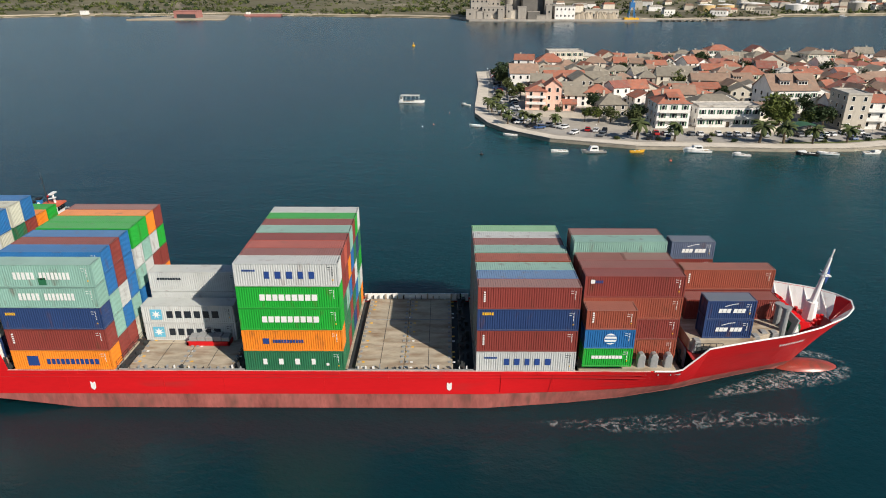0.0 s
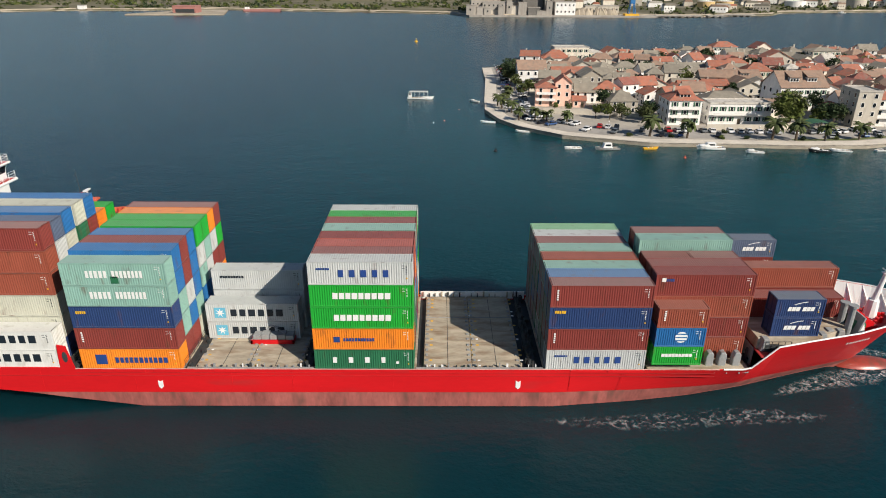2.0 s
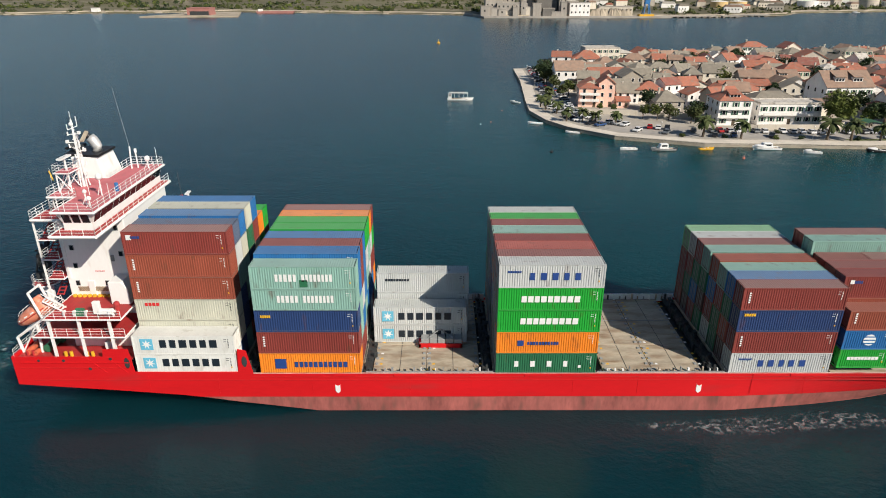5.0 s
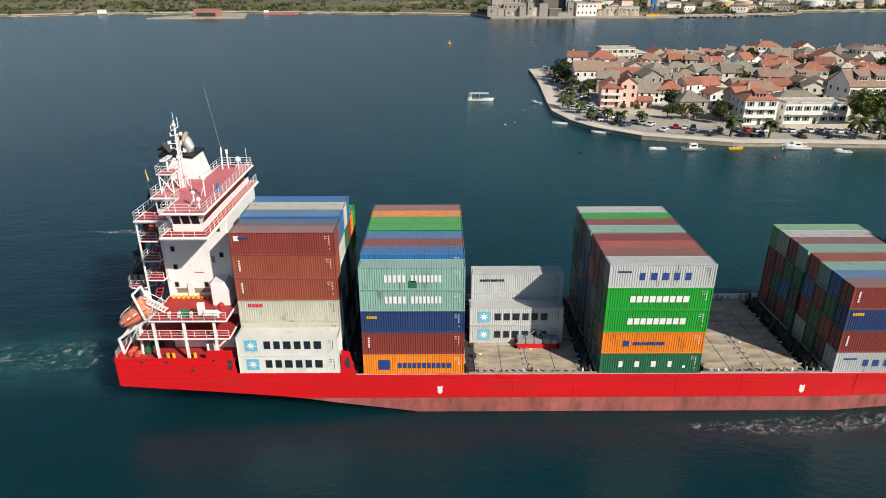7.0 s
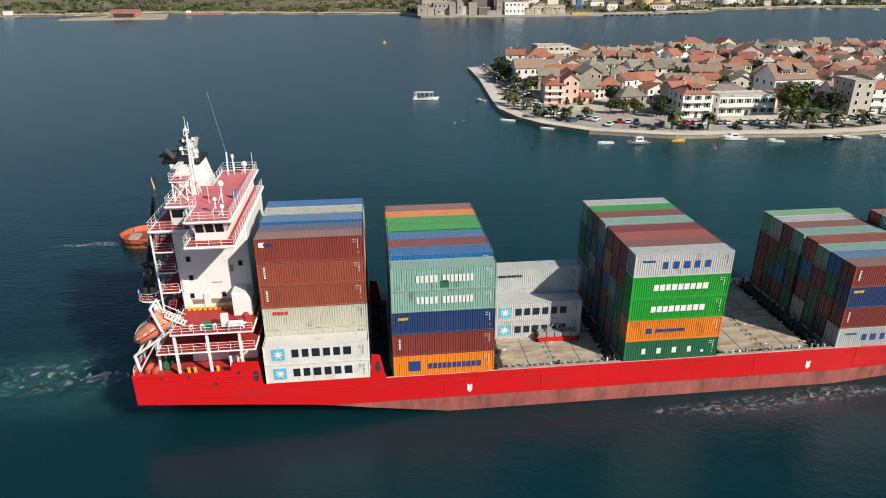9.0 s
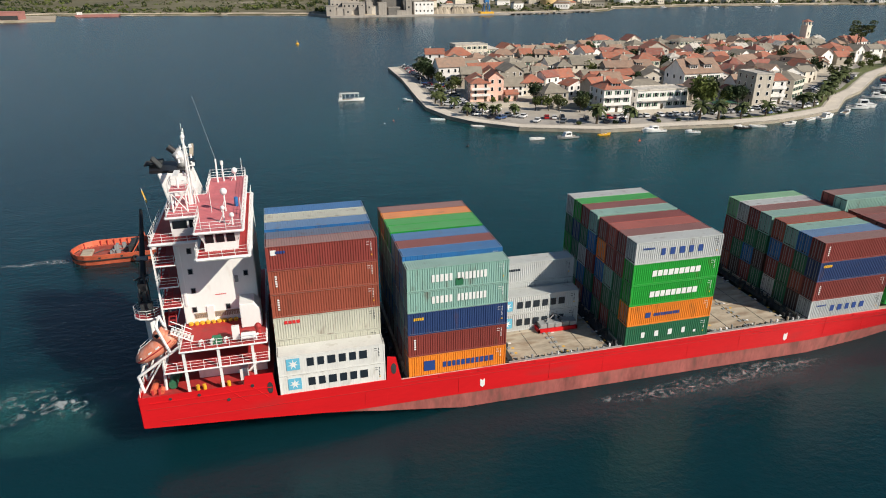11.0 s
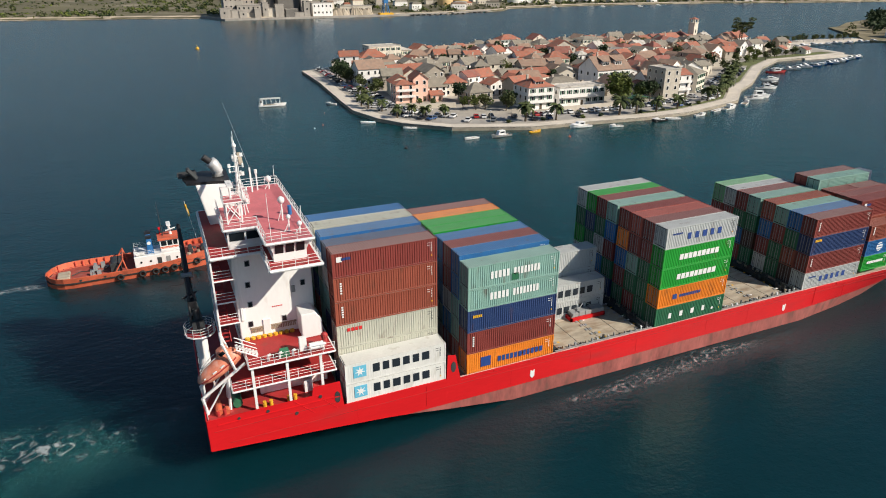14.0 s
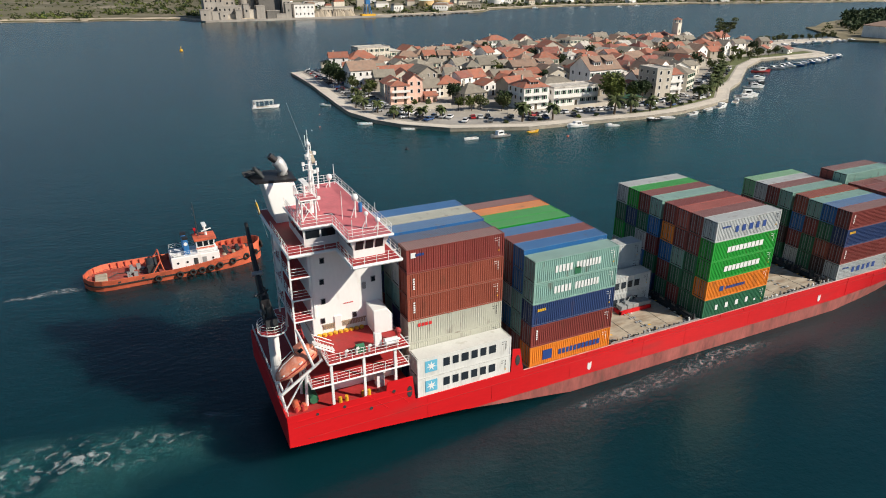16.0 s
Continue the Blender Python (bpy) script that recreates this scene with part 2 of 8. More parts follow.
# ---- the sea: one sheet to the horizon ----
def water_material():
    m = bpy.data.materials.new("sea_water")
    m.use_nodes = True
    nt = m.node_tree
    b = nt.nodes["Principled BSDF"]
    b.inputs["IOR"].default_value = 1.33
    b.inputs["Roughness"].default_value = 0.23
    b.subsurface_method = "BURLEY"   # light scatters in the water, so that shadows on it are soft
    b.inputs["Subsurface Weight"].default_value = 1.0
    b.inputs["Subsurface Radius"].default_value = (0.4, 1.0, 1.0)
    b.inputs["Subsurface Scale"].default_value = 7.0
    geo = nt.nodes.new("ShaderNodeNewGeometry")

    def noise_of(s, detail, stretch=(1, 1, 1)):
        mp = nt.nodes.new("ShaderNodeMapping")
        mp.inputs["Scale"].default_value = stretch
        mp.inputs["Rotation"].default_value = (0, 0, 0.5)
        nt.links.new(geo.outputs["Position"], mp.inputs[0])
        n = nt.nodes.new("ShaderNodeTexNoise")
        n.inputs["Scale"].default_value = s
        n.inputs["Detail"].default_value = detail
        nt.links.new(mp.outputs[0], n.inputs["Vector"])
        return n
    big = noise_of(0.012, 3.0, (1, 1.6, 1))
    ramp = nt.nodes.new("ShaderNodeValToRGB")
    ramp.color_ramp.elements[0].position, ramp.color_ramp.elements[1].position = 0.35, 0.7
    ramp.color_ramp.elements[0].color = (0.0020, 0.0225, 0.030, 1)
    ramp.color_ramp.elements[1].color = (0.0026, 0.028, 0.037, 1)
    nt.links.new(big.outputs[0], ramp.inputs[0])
    away = nt.nodes.new("ShaderNodeVectorMath")   # base colour made brighter and greener around this point, to lift the middle water
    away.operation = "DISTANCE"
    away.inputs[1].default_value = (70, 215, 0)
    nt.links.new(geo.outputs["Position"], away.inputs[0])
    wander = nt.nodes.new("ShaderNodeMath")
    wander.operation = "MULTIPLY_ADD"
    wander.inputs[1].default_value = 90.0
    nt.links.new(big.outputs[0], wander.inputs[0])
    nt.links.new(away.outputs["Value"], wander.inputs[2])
    # mix factor by distance from that point: 1 close by, 0 far off
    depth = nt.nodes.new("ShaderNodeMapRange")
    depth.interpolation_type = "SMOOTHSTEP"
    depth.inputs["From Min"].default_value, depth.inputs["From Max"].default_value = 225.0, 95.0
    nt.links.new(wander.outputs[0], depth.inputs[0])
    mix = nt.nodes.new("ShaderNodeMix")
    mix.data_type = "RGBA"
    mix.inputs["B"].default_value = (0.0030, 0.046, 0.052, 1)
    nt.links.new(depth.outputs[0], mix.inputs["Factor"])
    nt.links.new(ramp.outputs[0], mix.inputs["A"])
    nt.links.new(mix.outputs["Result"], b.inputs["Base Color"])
    ripple, chop, fine = noise_of(0.75, 3.0, (1, 1.5, 1)), noise_of(0.11, 2.0, (1, 1.3, 1)), noise_of(2.4, 2.0, (1, 1.3, 1))
    b1 = nt.nodes.new("ShaderNodeBump")
    b1.inputs["Strength"].default_value, b1.inputs["Distance"].default_value = 0.45, 0.20
    nt.links.new(ripple.outputs[0], b1.inputs["Height"])
    b2 = nt.nodes.new("ShaderNodeBump")
    b2.inputs["Strength"].default_value, b2.inputs["Distance"].default_value = 0.45, 0.35
    nt.links.new(chop.outputs[0], b2.inputs["Height"])
    b3 = nt.nodes.new("ShaderNodeBump")
    b3.inputs["Strength"].default_value, b3.inputs["Distance"].default_value = 0.6, 0.07
    nt.links.new(fine.outputs[0], b3.inputs["Height"])
    nt.links.new(b2.outputs[0], b1.inputs["Normal"])
    nt.links.new(b1.outputs[0], b3.inputs["Normal"])
    nt.links.new(b3.outputs[0], b.inputs["Normal"])
    return m


bm = bmesh.new()
for x0, x1, y0, y1 in ((-4000, 4000, -4000, 4000),):
    bm.faces.new([bm.verts.new(p) for p in ((x0, y0, 0), (x1, y0, 0), (x1, y1, 0), (x0, y1, 0))])
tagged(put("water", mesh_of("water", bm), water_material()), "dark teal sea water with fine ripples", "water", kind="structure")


def foam_material(name, col, scale, lo, hi, most, soak=0.0):
    """Broken foam or milky water: colour with gaps of clear water between, by noise, fading towards the sheet's rim."""
    m = bpy.data.materials.new(name)
    m.use_nodes = True
    nt = m.node_tree
    b = nt.nodes["Principled BSDF"]
    b.inputs["Base Color"].default_value = (*col, 1)
    b.inputs["Roughness"].default_value = 0.3 if most < 0.6 else 0.5
    if soak:
        b.subsurface_method = "BURLEY"
        b.inputs["Subsurface Weight"].default_value = 1.0
        b.inputs["Subsurface Radius"].default_value = (0.5, 1.0, 1.0)
        b.inputs["Subsurface Scale"].default_value = soak
    tc = nt.nodes.new("ShaderNodeTexCoord")
    n = nt.nodes.new("ShaderNodeTexNoise")
    n.inputs["Scale"].default_value, n.inputs["Detail"].default_value, n.inputs["Distortion"].default_value = scale, 8.0, 1.5
    nt.links.new(tc.outputs["Object"], n.inputs["Vector"])
    rim = nt.nodes.new("ShaderNodeAttribute")
    rim.attribute_name = "cover"
    rng = nt.nodes.new("ShaderNodeMapRange")
    rng.inputs["From Min"].default_value, rng.inputs["From Max"].default_value, rng.inputs["To Max"].default_value = lo, hi, most
    nt.links.new(n.outputs[0], rng.inputs[0])
    mul = nt.nodes.new("ShaderNodeMath")
    mul.operation = "MULTIPLY"
    nt.links.new(rng.outputs[0], mul.inputs[0])
    nt.links.new(rim.outputs["Fac"], mul.inputs[1])
    nt.links.new(mul.outputs[0], b.inputs["Alpha"])
    return m


M_FOAM = foam_material("white_foam", (0.75, 0.78, 0.78), 1.3, 0.46, 0.74, 0.7)
M_LACE = foam_material("thin_foam", (0.6, 0.66, 0.66), 1.1, 0.51, 0.72, 0.5)
M_CURL = foam_material("curling_foam", (0.72, 0.77, 0.77), 0.6, 0.55, 0.74, 0.5)
M_MILK = foam_material("churned_pale_water", (0.05, 0.20, 0.19), 0.06, 0.30, 0.75, 0.5, 7.0)


def foam_sheet(name, mat, spine, label, z):
    """A sheet of foam along a spine of (x, y, half width), thick in the middle and fading to its edges."""
    verts, faces, cover = [], [], []
    cols = 9
    for i, (x, y, w) in enumerate(spine):
        x0, y0, _ = spine[max(i - 1, 0)]
        x1, y1, _ = spine[min(i + 1, len(spine) - 1)]
        n = Vector((y0 - y1, x1 - x0)).normalized()
        for k in range(cols):
            s = k / (cols - 1) * 2 - 1
            verts.append((x + n.x * s * w, y + n.y * s * w, z))
            cover.append((1 - abs(s) ** 1.6) * (0.0 if i in (0, len(spine) - 1) else 1.0))
    for i in range(len(spine) - 1):
        for k in range(cols - 1):
            a = i * cols + k
            faces.append((a, a + 1, a + cols + 1, a + cols))
    me = bpy.data.meshes.new(name)
    me.from_pydata(verts, [], faces)
    at = me.attributes.new("cover", "FLOAT", "POINT")
    at.data.foreach_set("value", cover)
    ob = put(name, me, mat)
    ob.visible_shadow = False
    return tagged(ob, label, "foam", kind="stuff")


# ---- the container ship; its space: x from the stern forward, y to port, z up from the water ----
HALF = 10.1
ship = tagged(new("container_ship"), "red container ship with a white bridge house, half loaded, under way", "ship")
aboard(ship, pose(0, 0, 0))

TOP = [(0, 7.85), (11.0, 7.85), (11.2, 8.9), (14.2, 8.9), (14.5, 5.7), (27.1, 5.7), (27.3, 8.9), (28.3, 8.7), (28.9, 5.5), (111.4, 5.5), (112.4, 5.75), (115.3, 8.7), (115.7, 8.78),
       (121, 9.6), (130, 9.9), (138, 10.2)]
BEAM = [(0, HALF), (115, HALF), (121, 9.6), (126, 8.5), (130.3, 6.9), (134.8, 4.4), (136.8, 2.5), (137.6, 1.2), (137.9, 0.12)]
LINE = [(0, HALF), (88, HALF), (98.5, 8.9), (106, 7.6), (114, 5.5), (123, 2.4), (130.5, 0.1), (138, 0.1)]
KNUCK = [(0, 4.0), (12, 3.1), (20, 2.4), (27, 1.3), (33, 0.5), (40, -0.5), (60, -2.0)]
KEEL = [(0, 3.9), (6, 2.6), (14, 0.6), (22, -2.0), (128, -2.0), (130.5, 0.0), (134, 4.7), (138, 10.0)]


def half_breadth(x, z):
    if x < 60:
        return max(0.1, HALF - 1.9 * max(0.0, lerp(x, KNUCK) - z) ** 1.1)
    top, foot = lerp(x, TOP), max(0.0, lerp(x, KEEL))
    s = min(1.0, max(0.0, (z - foot) / (top - foot + 1e-6)))
    return lerp(x, LINE) + (lerp(x, BEAM) - lerp(x, LINE)) * s ** 0.85


def loft(bm, xs, lo, hi, n):
    """The hull's skin on both sides between two height lines."""
    for side in (-1, 1):
        rows = []
        for x in xs:
            a, b = lo(x), hi(x)
            k = lerp(x, KNUCK) if x < 60 else a + (b - a) * 0.5
            k = min(max(k, a), b)
            zs = [a + (k - a) * i / (n // 2) for i in range(n // 2)] + [k + (b - k) * i / (n - n // 2) for i in range(n - n // 2 + 1)]
            rows.append([bm.verts.new((x, side * half_breadth(x, z), z)) for z in zs])
        for r, q in zip(rows, rows[1:]):
            for i in range(n):
                bm.faces.new((r[i], q[i], q[i + 1], r[i + 1]))


STATIONS = sorted({*np.arange(0, 138.1, 2.0).tolist(), 137.9, 137.2, 11.0, 11.2, 14.2, 14.5, 27.1, 27.3, 28.3, 28.9, 115.3, 115.7, 109, 111.4, 112.4, 113, 130.5, 131.2, 133, 135, 137})
BOOT = 2.15
bm = bmesh.new()
loft(bm, STATIONS, lambda x: max(BOOT, lerp(x, KEEL)), lambda x: max(lerp(x, TOP), max(BOOT, lerp(x, KEEL)) + 0.01), 6)
tr = [bm.verts.new(p) for p in ((0, -HALF, 4.0), (0, HALF, 4.0), (0, HALF, 7.85), (0, -HALF, 7.85))]
bm.faces.new(tr)
hull = part("hull", bm, M_RED, ship, "bright red hull plating above the faded waterline band")
md = hull.modifiers.new("plate", "SOLIDIFY")
md.thickness, md.offset = 0.14, 0
bm = bmesh.new()
loft(bm, [x for x in STATIONS if 8 <= x <= 132], lambda x: lerp(x, KEEL), lambda x: max(BOOT, lerp(x, KEEL)), 5)
part("boot_topping", bm, M_BOOT, ship, "faded, rust-streaked red waterline band")
# bulbous bow, awash
bm = bmesh.new()
ball(bm, (0, 0, 0), 1.0, seg=20)
bmesh.ops.transform(bm, matrix=Matrix.Translation((133.6, 0, -0.75)) @ Matrix.Diagonal((5.3, 2.0, 1.65, 1)), verts=bm.verts)
part("bulbous_bow", bm, M_BULB, ship, "faded red bulb breaking the water", smooth=True)
# decks inside the shell
def deck(name, x0, x1, z, mat, label=""):
    xs = [x for x in STATIONS if x0 < x < x1]
    xs = [x0, *xs, x1]
    line = [(x, -max(0.05, half_breadth(x, z) - 0.1)) for x in xs]
    bm = bmesh.new()
    prism(bm, line + [(x, -y) for x, y in line[::-1]], z - 0.12, z)
    return part(name, bm, mat, ship, label)


deck("poop_deck", 0.15, 14.3, 7.35, M_DECK, "red painted poop deck")
deck("main_deck", 14.3, 113.4, 4.75, M_DARK, "near-black main deck between the hatches, with rust-brown patches")
deck("foredeck", 113.4, 136.5, 7.3, M_DECK, "red painted foredeck behind a white bulwark")
bm = bmesh.new()
box(bm, 113.3, -7.8, 4.7, 113.5, 7.8, 7.3)
part("foredeck_bulkhead", bm, M_GREY, ship)
# bow bulwark lining and cap rail, white
bm = bmesh.new()
fx = [x for x in STATIONS if 114 <= x <= 137.2]
for side in (-1, 1):
    rows = [[bm.verts.new((x - 0.02, side * max(0.05, half_breadth(x, z) - 0.2), z)) for z in (7.3, lerp(x, TOP) - 0.02)] for x in fx]
    for r, q in zip(rows, rows[1:]):
        bm.faces.new((r[0], q[0], q[1], r[1]))
part("bulwark_lining", bm, M_WHITE, ship, "off-white inner face of the bow bulwark")
for side in (-1, 1):
    for x in np.arange(117, 136, 1.7):
        bm = bmesh.new()
        z1 = lerp(x, TOP) - 0.1
        v = [bm.verts.new(p) for p in ((x, side * (half_breadth(x, z1) - 0.22), z1), (x, side * max(0.1, half_breadth(x, 7.35) - 1.0), 7.3), (x, side * max(0.2, half_breadth(x, 7.35) - 0.2), 7.3))]
        bm.faces.new(v)
        ob = part("bulwark_stay", bm, M_WHITE, ship)
        ob.modifiers.new("plate", "SOLIDIFY").thickness = 0.06
for side in (-1, 1):
    bm = bmesh.new()
    caps = [x for x in STATIONS if x >= 109]
    sweep(bm, [(x, side * half_breadth(x, lerp(x, TOP)), lerp(x, TOP) + 0.02) for x in caps], 0.11)
    part("cap_rail", bm, M_WHITE, ship, "white rounded rail along the bow's rim")
    bm = bmesh.new()
    box(bm, 28.9, side * HALF - 0.09, 5.5, 108.5, side * HALF + 0.09, 5.54)
    part("cap_rail", bm, M_CAP, ship, "narrow worn pink-white rail along the deck's edge")
    bm = bmesh.new()
    box(bm, 1, side * (HALF + 0.08) - 0.05, 7.0, 14, side * (HALF + 0.08) + 0.05, 7.13)
    part("rubbing_strake", bm, M_RED, ship)
    for x in (39.1, 83.6):   # tug marks, kept as plain shields
        bm = bmesh.new()
        slab(bm, [(x - 0.3, 3.9), (x - 0.3, 2.95), (x, 2.65), (x + 0.3, 2.95), (x + 0.3, 3.9), (x, 3.7)], side * (HALF + 0.1) - 0.02, side * (HALF + 0.1) + 0.02)
        part("tug_mark", bm, M_CHALK, ship, "white pointed shield painted on the hull")
# plating seams and fairleads of the quarter
for x in (9.0, 11.5):
    bm = bmesh.new()
    tube(bm, (x, -HALF - 0.08, 7.8), (x + 2.2, -HALF - 0.08, 5.6), 0.035, n=5)
    part("weld_seam", bm, M_RED, ship)
for z, x0, x1 in ((4.55, 2.0, 108.0), (6.3, 0.6, 14.0), (5.0, 29.0, 108.0)):
    bm = bmesh.new()
    box(bm, x0, -HALF - 0.11, z, x1, -HALF - 0.05, z + 0.05)
    part("plate_seam", bm, M_SEAM, ship, "dull dark red seam between plates")
for x in (16.0, 24.5, 36.0, 48.0, 55.5, 68.0, 76.0, 90.0, 96.5):
    bm = bmesh.new()
    box(bm, x, -HALF - 0.095, max(2.5, lerp(x, KNUCK) + 0.1), x + 0.035, -HALF - 0.05, 5.45)
    part("plate_seam", bm, M_RED, ship)
for x0, x1 in ((33.5, 37.5), (38.5, 41.5), (62.0, 66.0), (66.6, 70.0), (90.0, 94.0), (94.6, 99.0), (46.0, 50.0)):
    bm = bmesh.new()
    box(bm, x0, -HALF - 0.13, 5.05, x1, -HALF - 0.06, 5.42)
    part("bulwark_flap", bm, M_RED, ship, "red hinged plate at the deck's edge", bevel=0.02)
for x, z, r in ((6.2, 7.35, 0.18), (9.2, 6.2, 0.2), (11.9, 7.6, 0.2), (3.2, 7.35, 0.16)):
    bm = bmesh.new()
    tube(bm, (x, -HALF - 0.12, z), (x, -HALF + 0.02, z), r, n=14)
    part("fairlead", bm, M_DARK, ship, "dark round mooring opening")
for x, z in ((13.8, 7.0), (28.0, 7.2)):
    bm = bmesh.new()
    prism(bm, [(0.32 * math.cos(k * math.pi / 8), 0.75 * math.sin(k * math.pi / 8)) for k in range(16)], 0, 0.05)
    bmesh.ops.transform(bm, matrix=Matrix.Translation((x, -HALF - 0.06, z)) @ Matrix.Rotation(radians(90), 4, "X"), verts=bm.verts)
    part("freeing_port", bm, M_DARK, ship, "tall oval opening in the red bulwark")

# hatch coamings, covers and what stands between the bays
BAYS = [(14.6, 27.3), (29.5, 42.3), (43.4, 56.6), (58.2, 70.9), (71.8, 84.0), (86.7, 99.3), (99.7, 112.4)]
for x0, x1 in BAYS[1:]:
    for y in (-9.7, 9.5):
        bm = bmesh.new()
        box(bm, x0, y, 4.75, x1, y + 0.2, 5.05)
        for x in np.arange(x0 + 0.5, x1, 1.55):
            box(bm, x, y - 0.22 * (1 if y < 0 else -2), 4.8, x + 0.12, y, 5.05)
        part("hatch_coaming", bm, M_GREY, ship)


def lashing_frame(x, tall, half=9.7):
    """A lashing bridge across the ship: posts, walkway, crates and pipes."""
    rnd = random.Random(x)
    bm = bmesh.new()
    for y in np.linspace(0.13 - half, half - 0.13, 9):
        box(bm, x - 0.12, y - 0.12, 4.75, x + 0.12, y + 0.12, 4.75 + tall)
    box(bm, x - 0.5, -half, 5.3, x + 0.5, half, 5.4)
    for k in range(36):
        y, w, h = rnd.uniform(0.3 - half, half - 0.7), rnd.uniform(0.15, 0.7), rnd.uniform(0.15, 0.9)
        xx = x + rnd.uniform(-0.8, 0.5)
        box(bm, xx, y, 5.0, xx + rnd.uniform(0.2, 0.6), y + w, 5.2 + h)
    rails(bm, [(x - 0.5, 0.1 - half, 5.4), (x - 0.5, half - 0.1, 5.4)], step=1.6, r=0.03)
    part("lashing_bridge", bm, M_DARK, ship, "dark steel walkway with lashing gear")


for x, tall in ((28.5, 2.2), (57.4, 1.6), (85.4, 1.6), (112.9, 2.2), (42.8, 0.7)):
    lashing_frame(x, tall, 7.4 if x > 100 else 9.7)


def hatch_cover(x0, x1, y0, y1, seen, top=5.38):
    thing = tagged(new("hatch_cover"), "weathered beige-grey steel hatch cover with yellow-marked sockets", "hatch cover", "hatch covers")
    bm = bmesh.new()
    box(bm, x0, y0, 4.76 if top > 5.5 else 5.06, x1, y1, top)
    part("panel", bm, M_HATCH, thing, bevel=0.05)
    if seen:
        foot = bmesh.new()
        box(foot, -0.16, -0.2, 0, 0.16, 0.2, 0.10)
        me = mesh_of("socket", foot)
        spot = bmesh.new()
        box(spot, -0.32, -0.16, 0, 0.02, 0.16, 0.008)
        me2 = mesh_of("paint_mark", spot)
        for x in (x0 + 0.35, (x0 + x1) / 2 - 0.35, (x0 + x1) / 2 + 0.35, x1 - 0.35):
            for y in np.arange(y0 + 0.5, y1 - 0.2, 1.22):
                put("socket", me, M_GREY, thing, m=pose(x, y, 5.38))
                if (int(x * 7) + int(y * 3)) % 3:
                    put("paint_mark", me2, M_YELLOW if (int(x * 5 + y * 7) % 3) else M_CHALK, thing, m=pose(x + 0.7, y, 5.384))
        lip = bmesh.new()
        box(lip, x0 + 0.01, y0 - 0.02 if y0 < -5 else y1 - 0.06, 5.1, x1 - 0.01, y0 + 0.06 if y0 < -5 else y1 + 0.02, 5.44)
        part("edge_bar", lip, M_GREY, thing)
        for f in (0.25, 0.5, 0.75):
            seam = bmesh.new()
            box(seam, x0 + (x1 - x0) * f - 0.03, y0 + 0.1, 5.38, x0 + (x1 - x0) * f + 0.03, y1 - 0.1, 5.40)
            part("seam", seam, M_DARK, thing)
    aboard(thing, pose(0, 0, 0))


for i, (x0, x1) in enumerate(BAYS):
    for y0, y1 in ((-9.6, -3.25), (-3.2, 3.2), (3.25, 9.6)) if i > 1 else ((-7.5, -1.2), (-1.1, 4.6), (4.7, 9.8)):
        hatch_cover(x0, x1, y0, y1, i in (2, 4), 5.57 if i < 2 else 5.38)
bm = bmesh.new()
box(bm, 14.7, -9.9, 4.75, 27.2, -7.6, 5.48)
part("container_stand", bm, M_RED, ship, "red stand for the outboard boxes")
bm = bmesh.new()
box(bm, 29.7, -9.9, 4.75, 42.1, -7.6, 5.38)
part("container_stand", bm, M_GREY, ship)

# ---- bridge house ----
def plate(name, outline, z, mat=M_DECK, thick=0.14, label="", edge=True):
    bm = bmesh.new()
    prism(bm, outline, z - thick, z)
    part(name, bm, mat, ship, label)
    if edge:
        bm = bmesh.new()
        n = len(outline)
        for k in range(n):
            (xa, ya), (xb, yb) = outline[k], outline[(k + 1) % n]
            tube(bm, (xa, ya, z - thick / 2), (xb, yb, z - thick / 2), thick * 0.75, n=6)
        part("deck_edge", bm, M_WHITE, ship, "white painted deck edge")


def rect(x0, y0, x1, y1):
    return [(x0, y0), (x1, y0), (x1, y1), (x0, y1)]


def railing(pts, h=1.05):
    bm = bmesh.new()
    rails(bm, pts, h=h, step=1.4, r=0.032)
    part("railing", bm, M_WHITE, ship, "white tubular railing")


bm = bmesh.new()
box(bm, 5.0, -3.6, 7.35, 13.4, 9.4, 23.3)
part("deckhouse", bm, M_WHITE, ship, "tall white deckhouse wall", bevel=0.12)
bm = bmesh.new()
box(bm, 6.0, -6.8, 7.35, 13.6, -3.55, 10.3)
part("deckhouse", bm, M_WHITE, ship, "low white house on the poop", bevel=0.08)
bm = bmesh.new()
slab(bm, [(11.3, 12.9), (13.6, 12.9), (13.6, 15.0), (12.9, 15.9), (11.3, 15.9)], -6.2, -3.55)
part("stair_casing", bm, M_WHITE, ship, "white slope-topped casing against the wall", bevel=0.08)
plate("deck_a", rect(4.9, -9.9, 14.0, 9.9), 12.85, label="red open deck beside the house")
plate("deck_b", rect(3.0, -9.7, 14.0, 9.7), 10.35, label="red covered deck under the boat deck")
railing([(14.0, -9.8, 12.85), (4.9, -9.8, 12.85), (4.9, -5.6, 12.85)])
railing([(14.0, -9.6, 10.35), (3.0, -9.6, 10.35), (3.0, -5.0, 10.35)])
for x in (5.2, 8.8, 12.4):
    bm = bmesh.new()
    box(bm, x - 0.14, -9.75, 7.35, x + 0.14, -9.47, 12.75)
    part("pillar", bm, M_WHITE, ship)
for x in (5.2, 9.0):
    bm = bmesh.new()
    box(bm, x - 0.12, -5.2, 7.35, x + 0.12, -4.96, 12.75)
    part("pillar", bm, M_WHITE, ship)
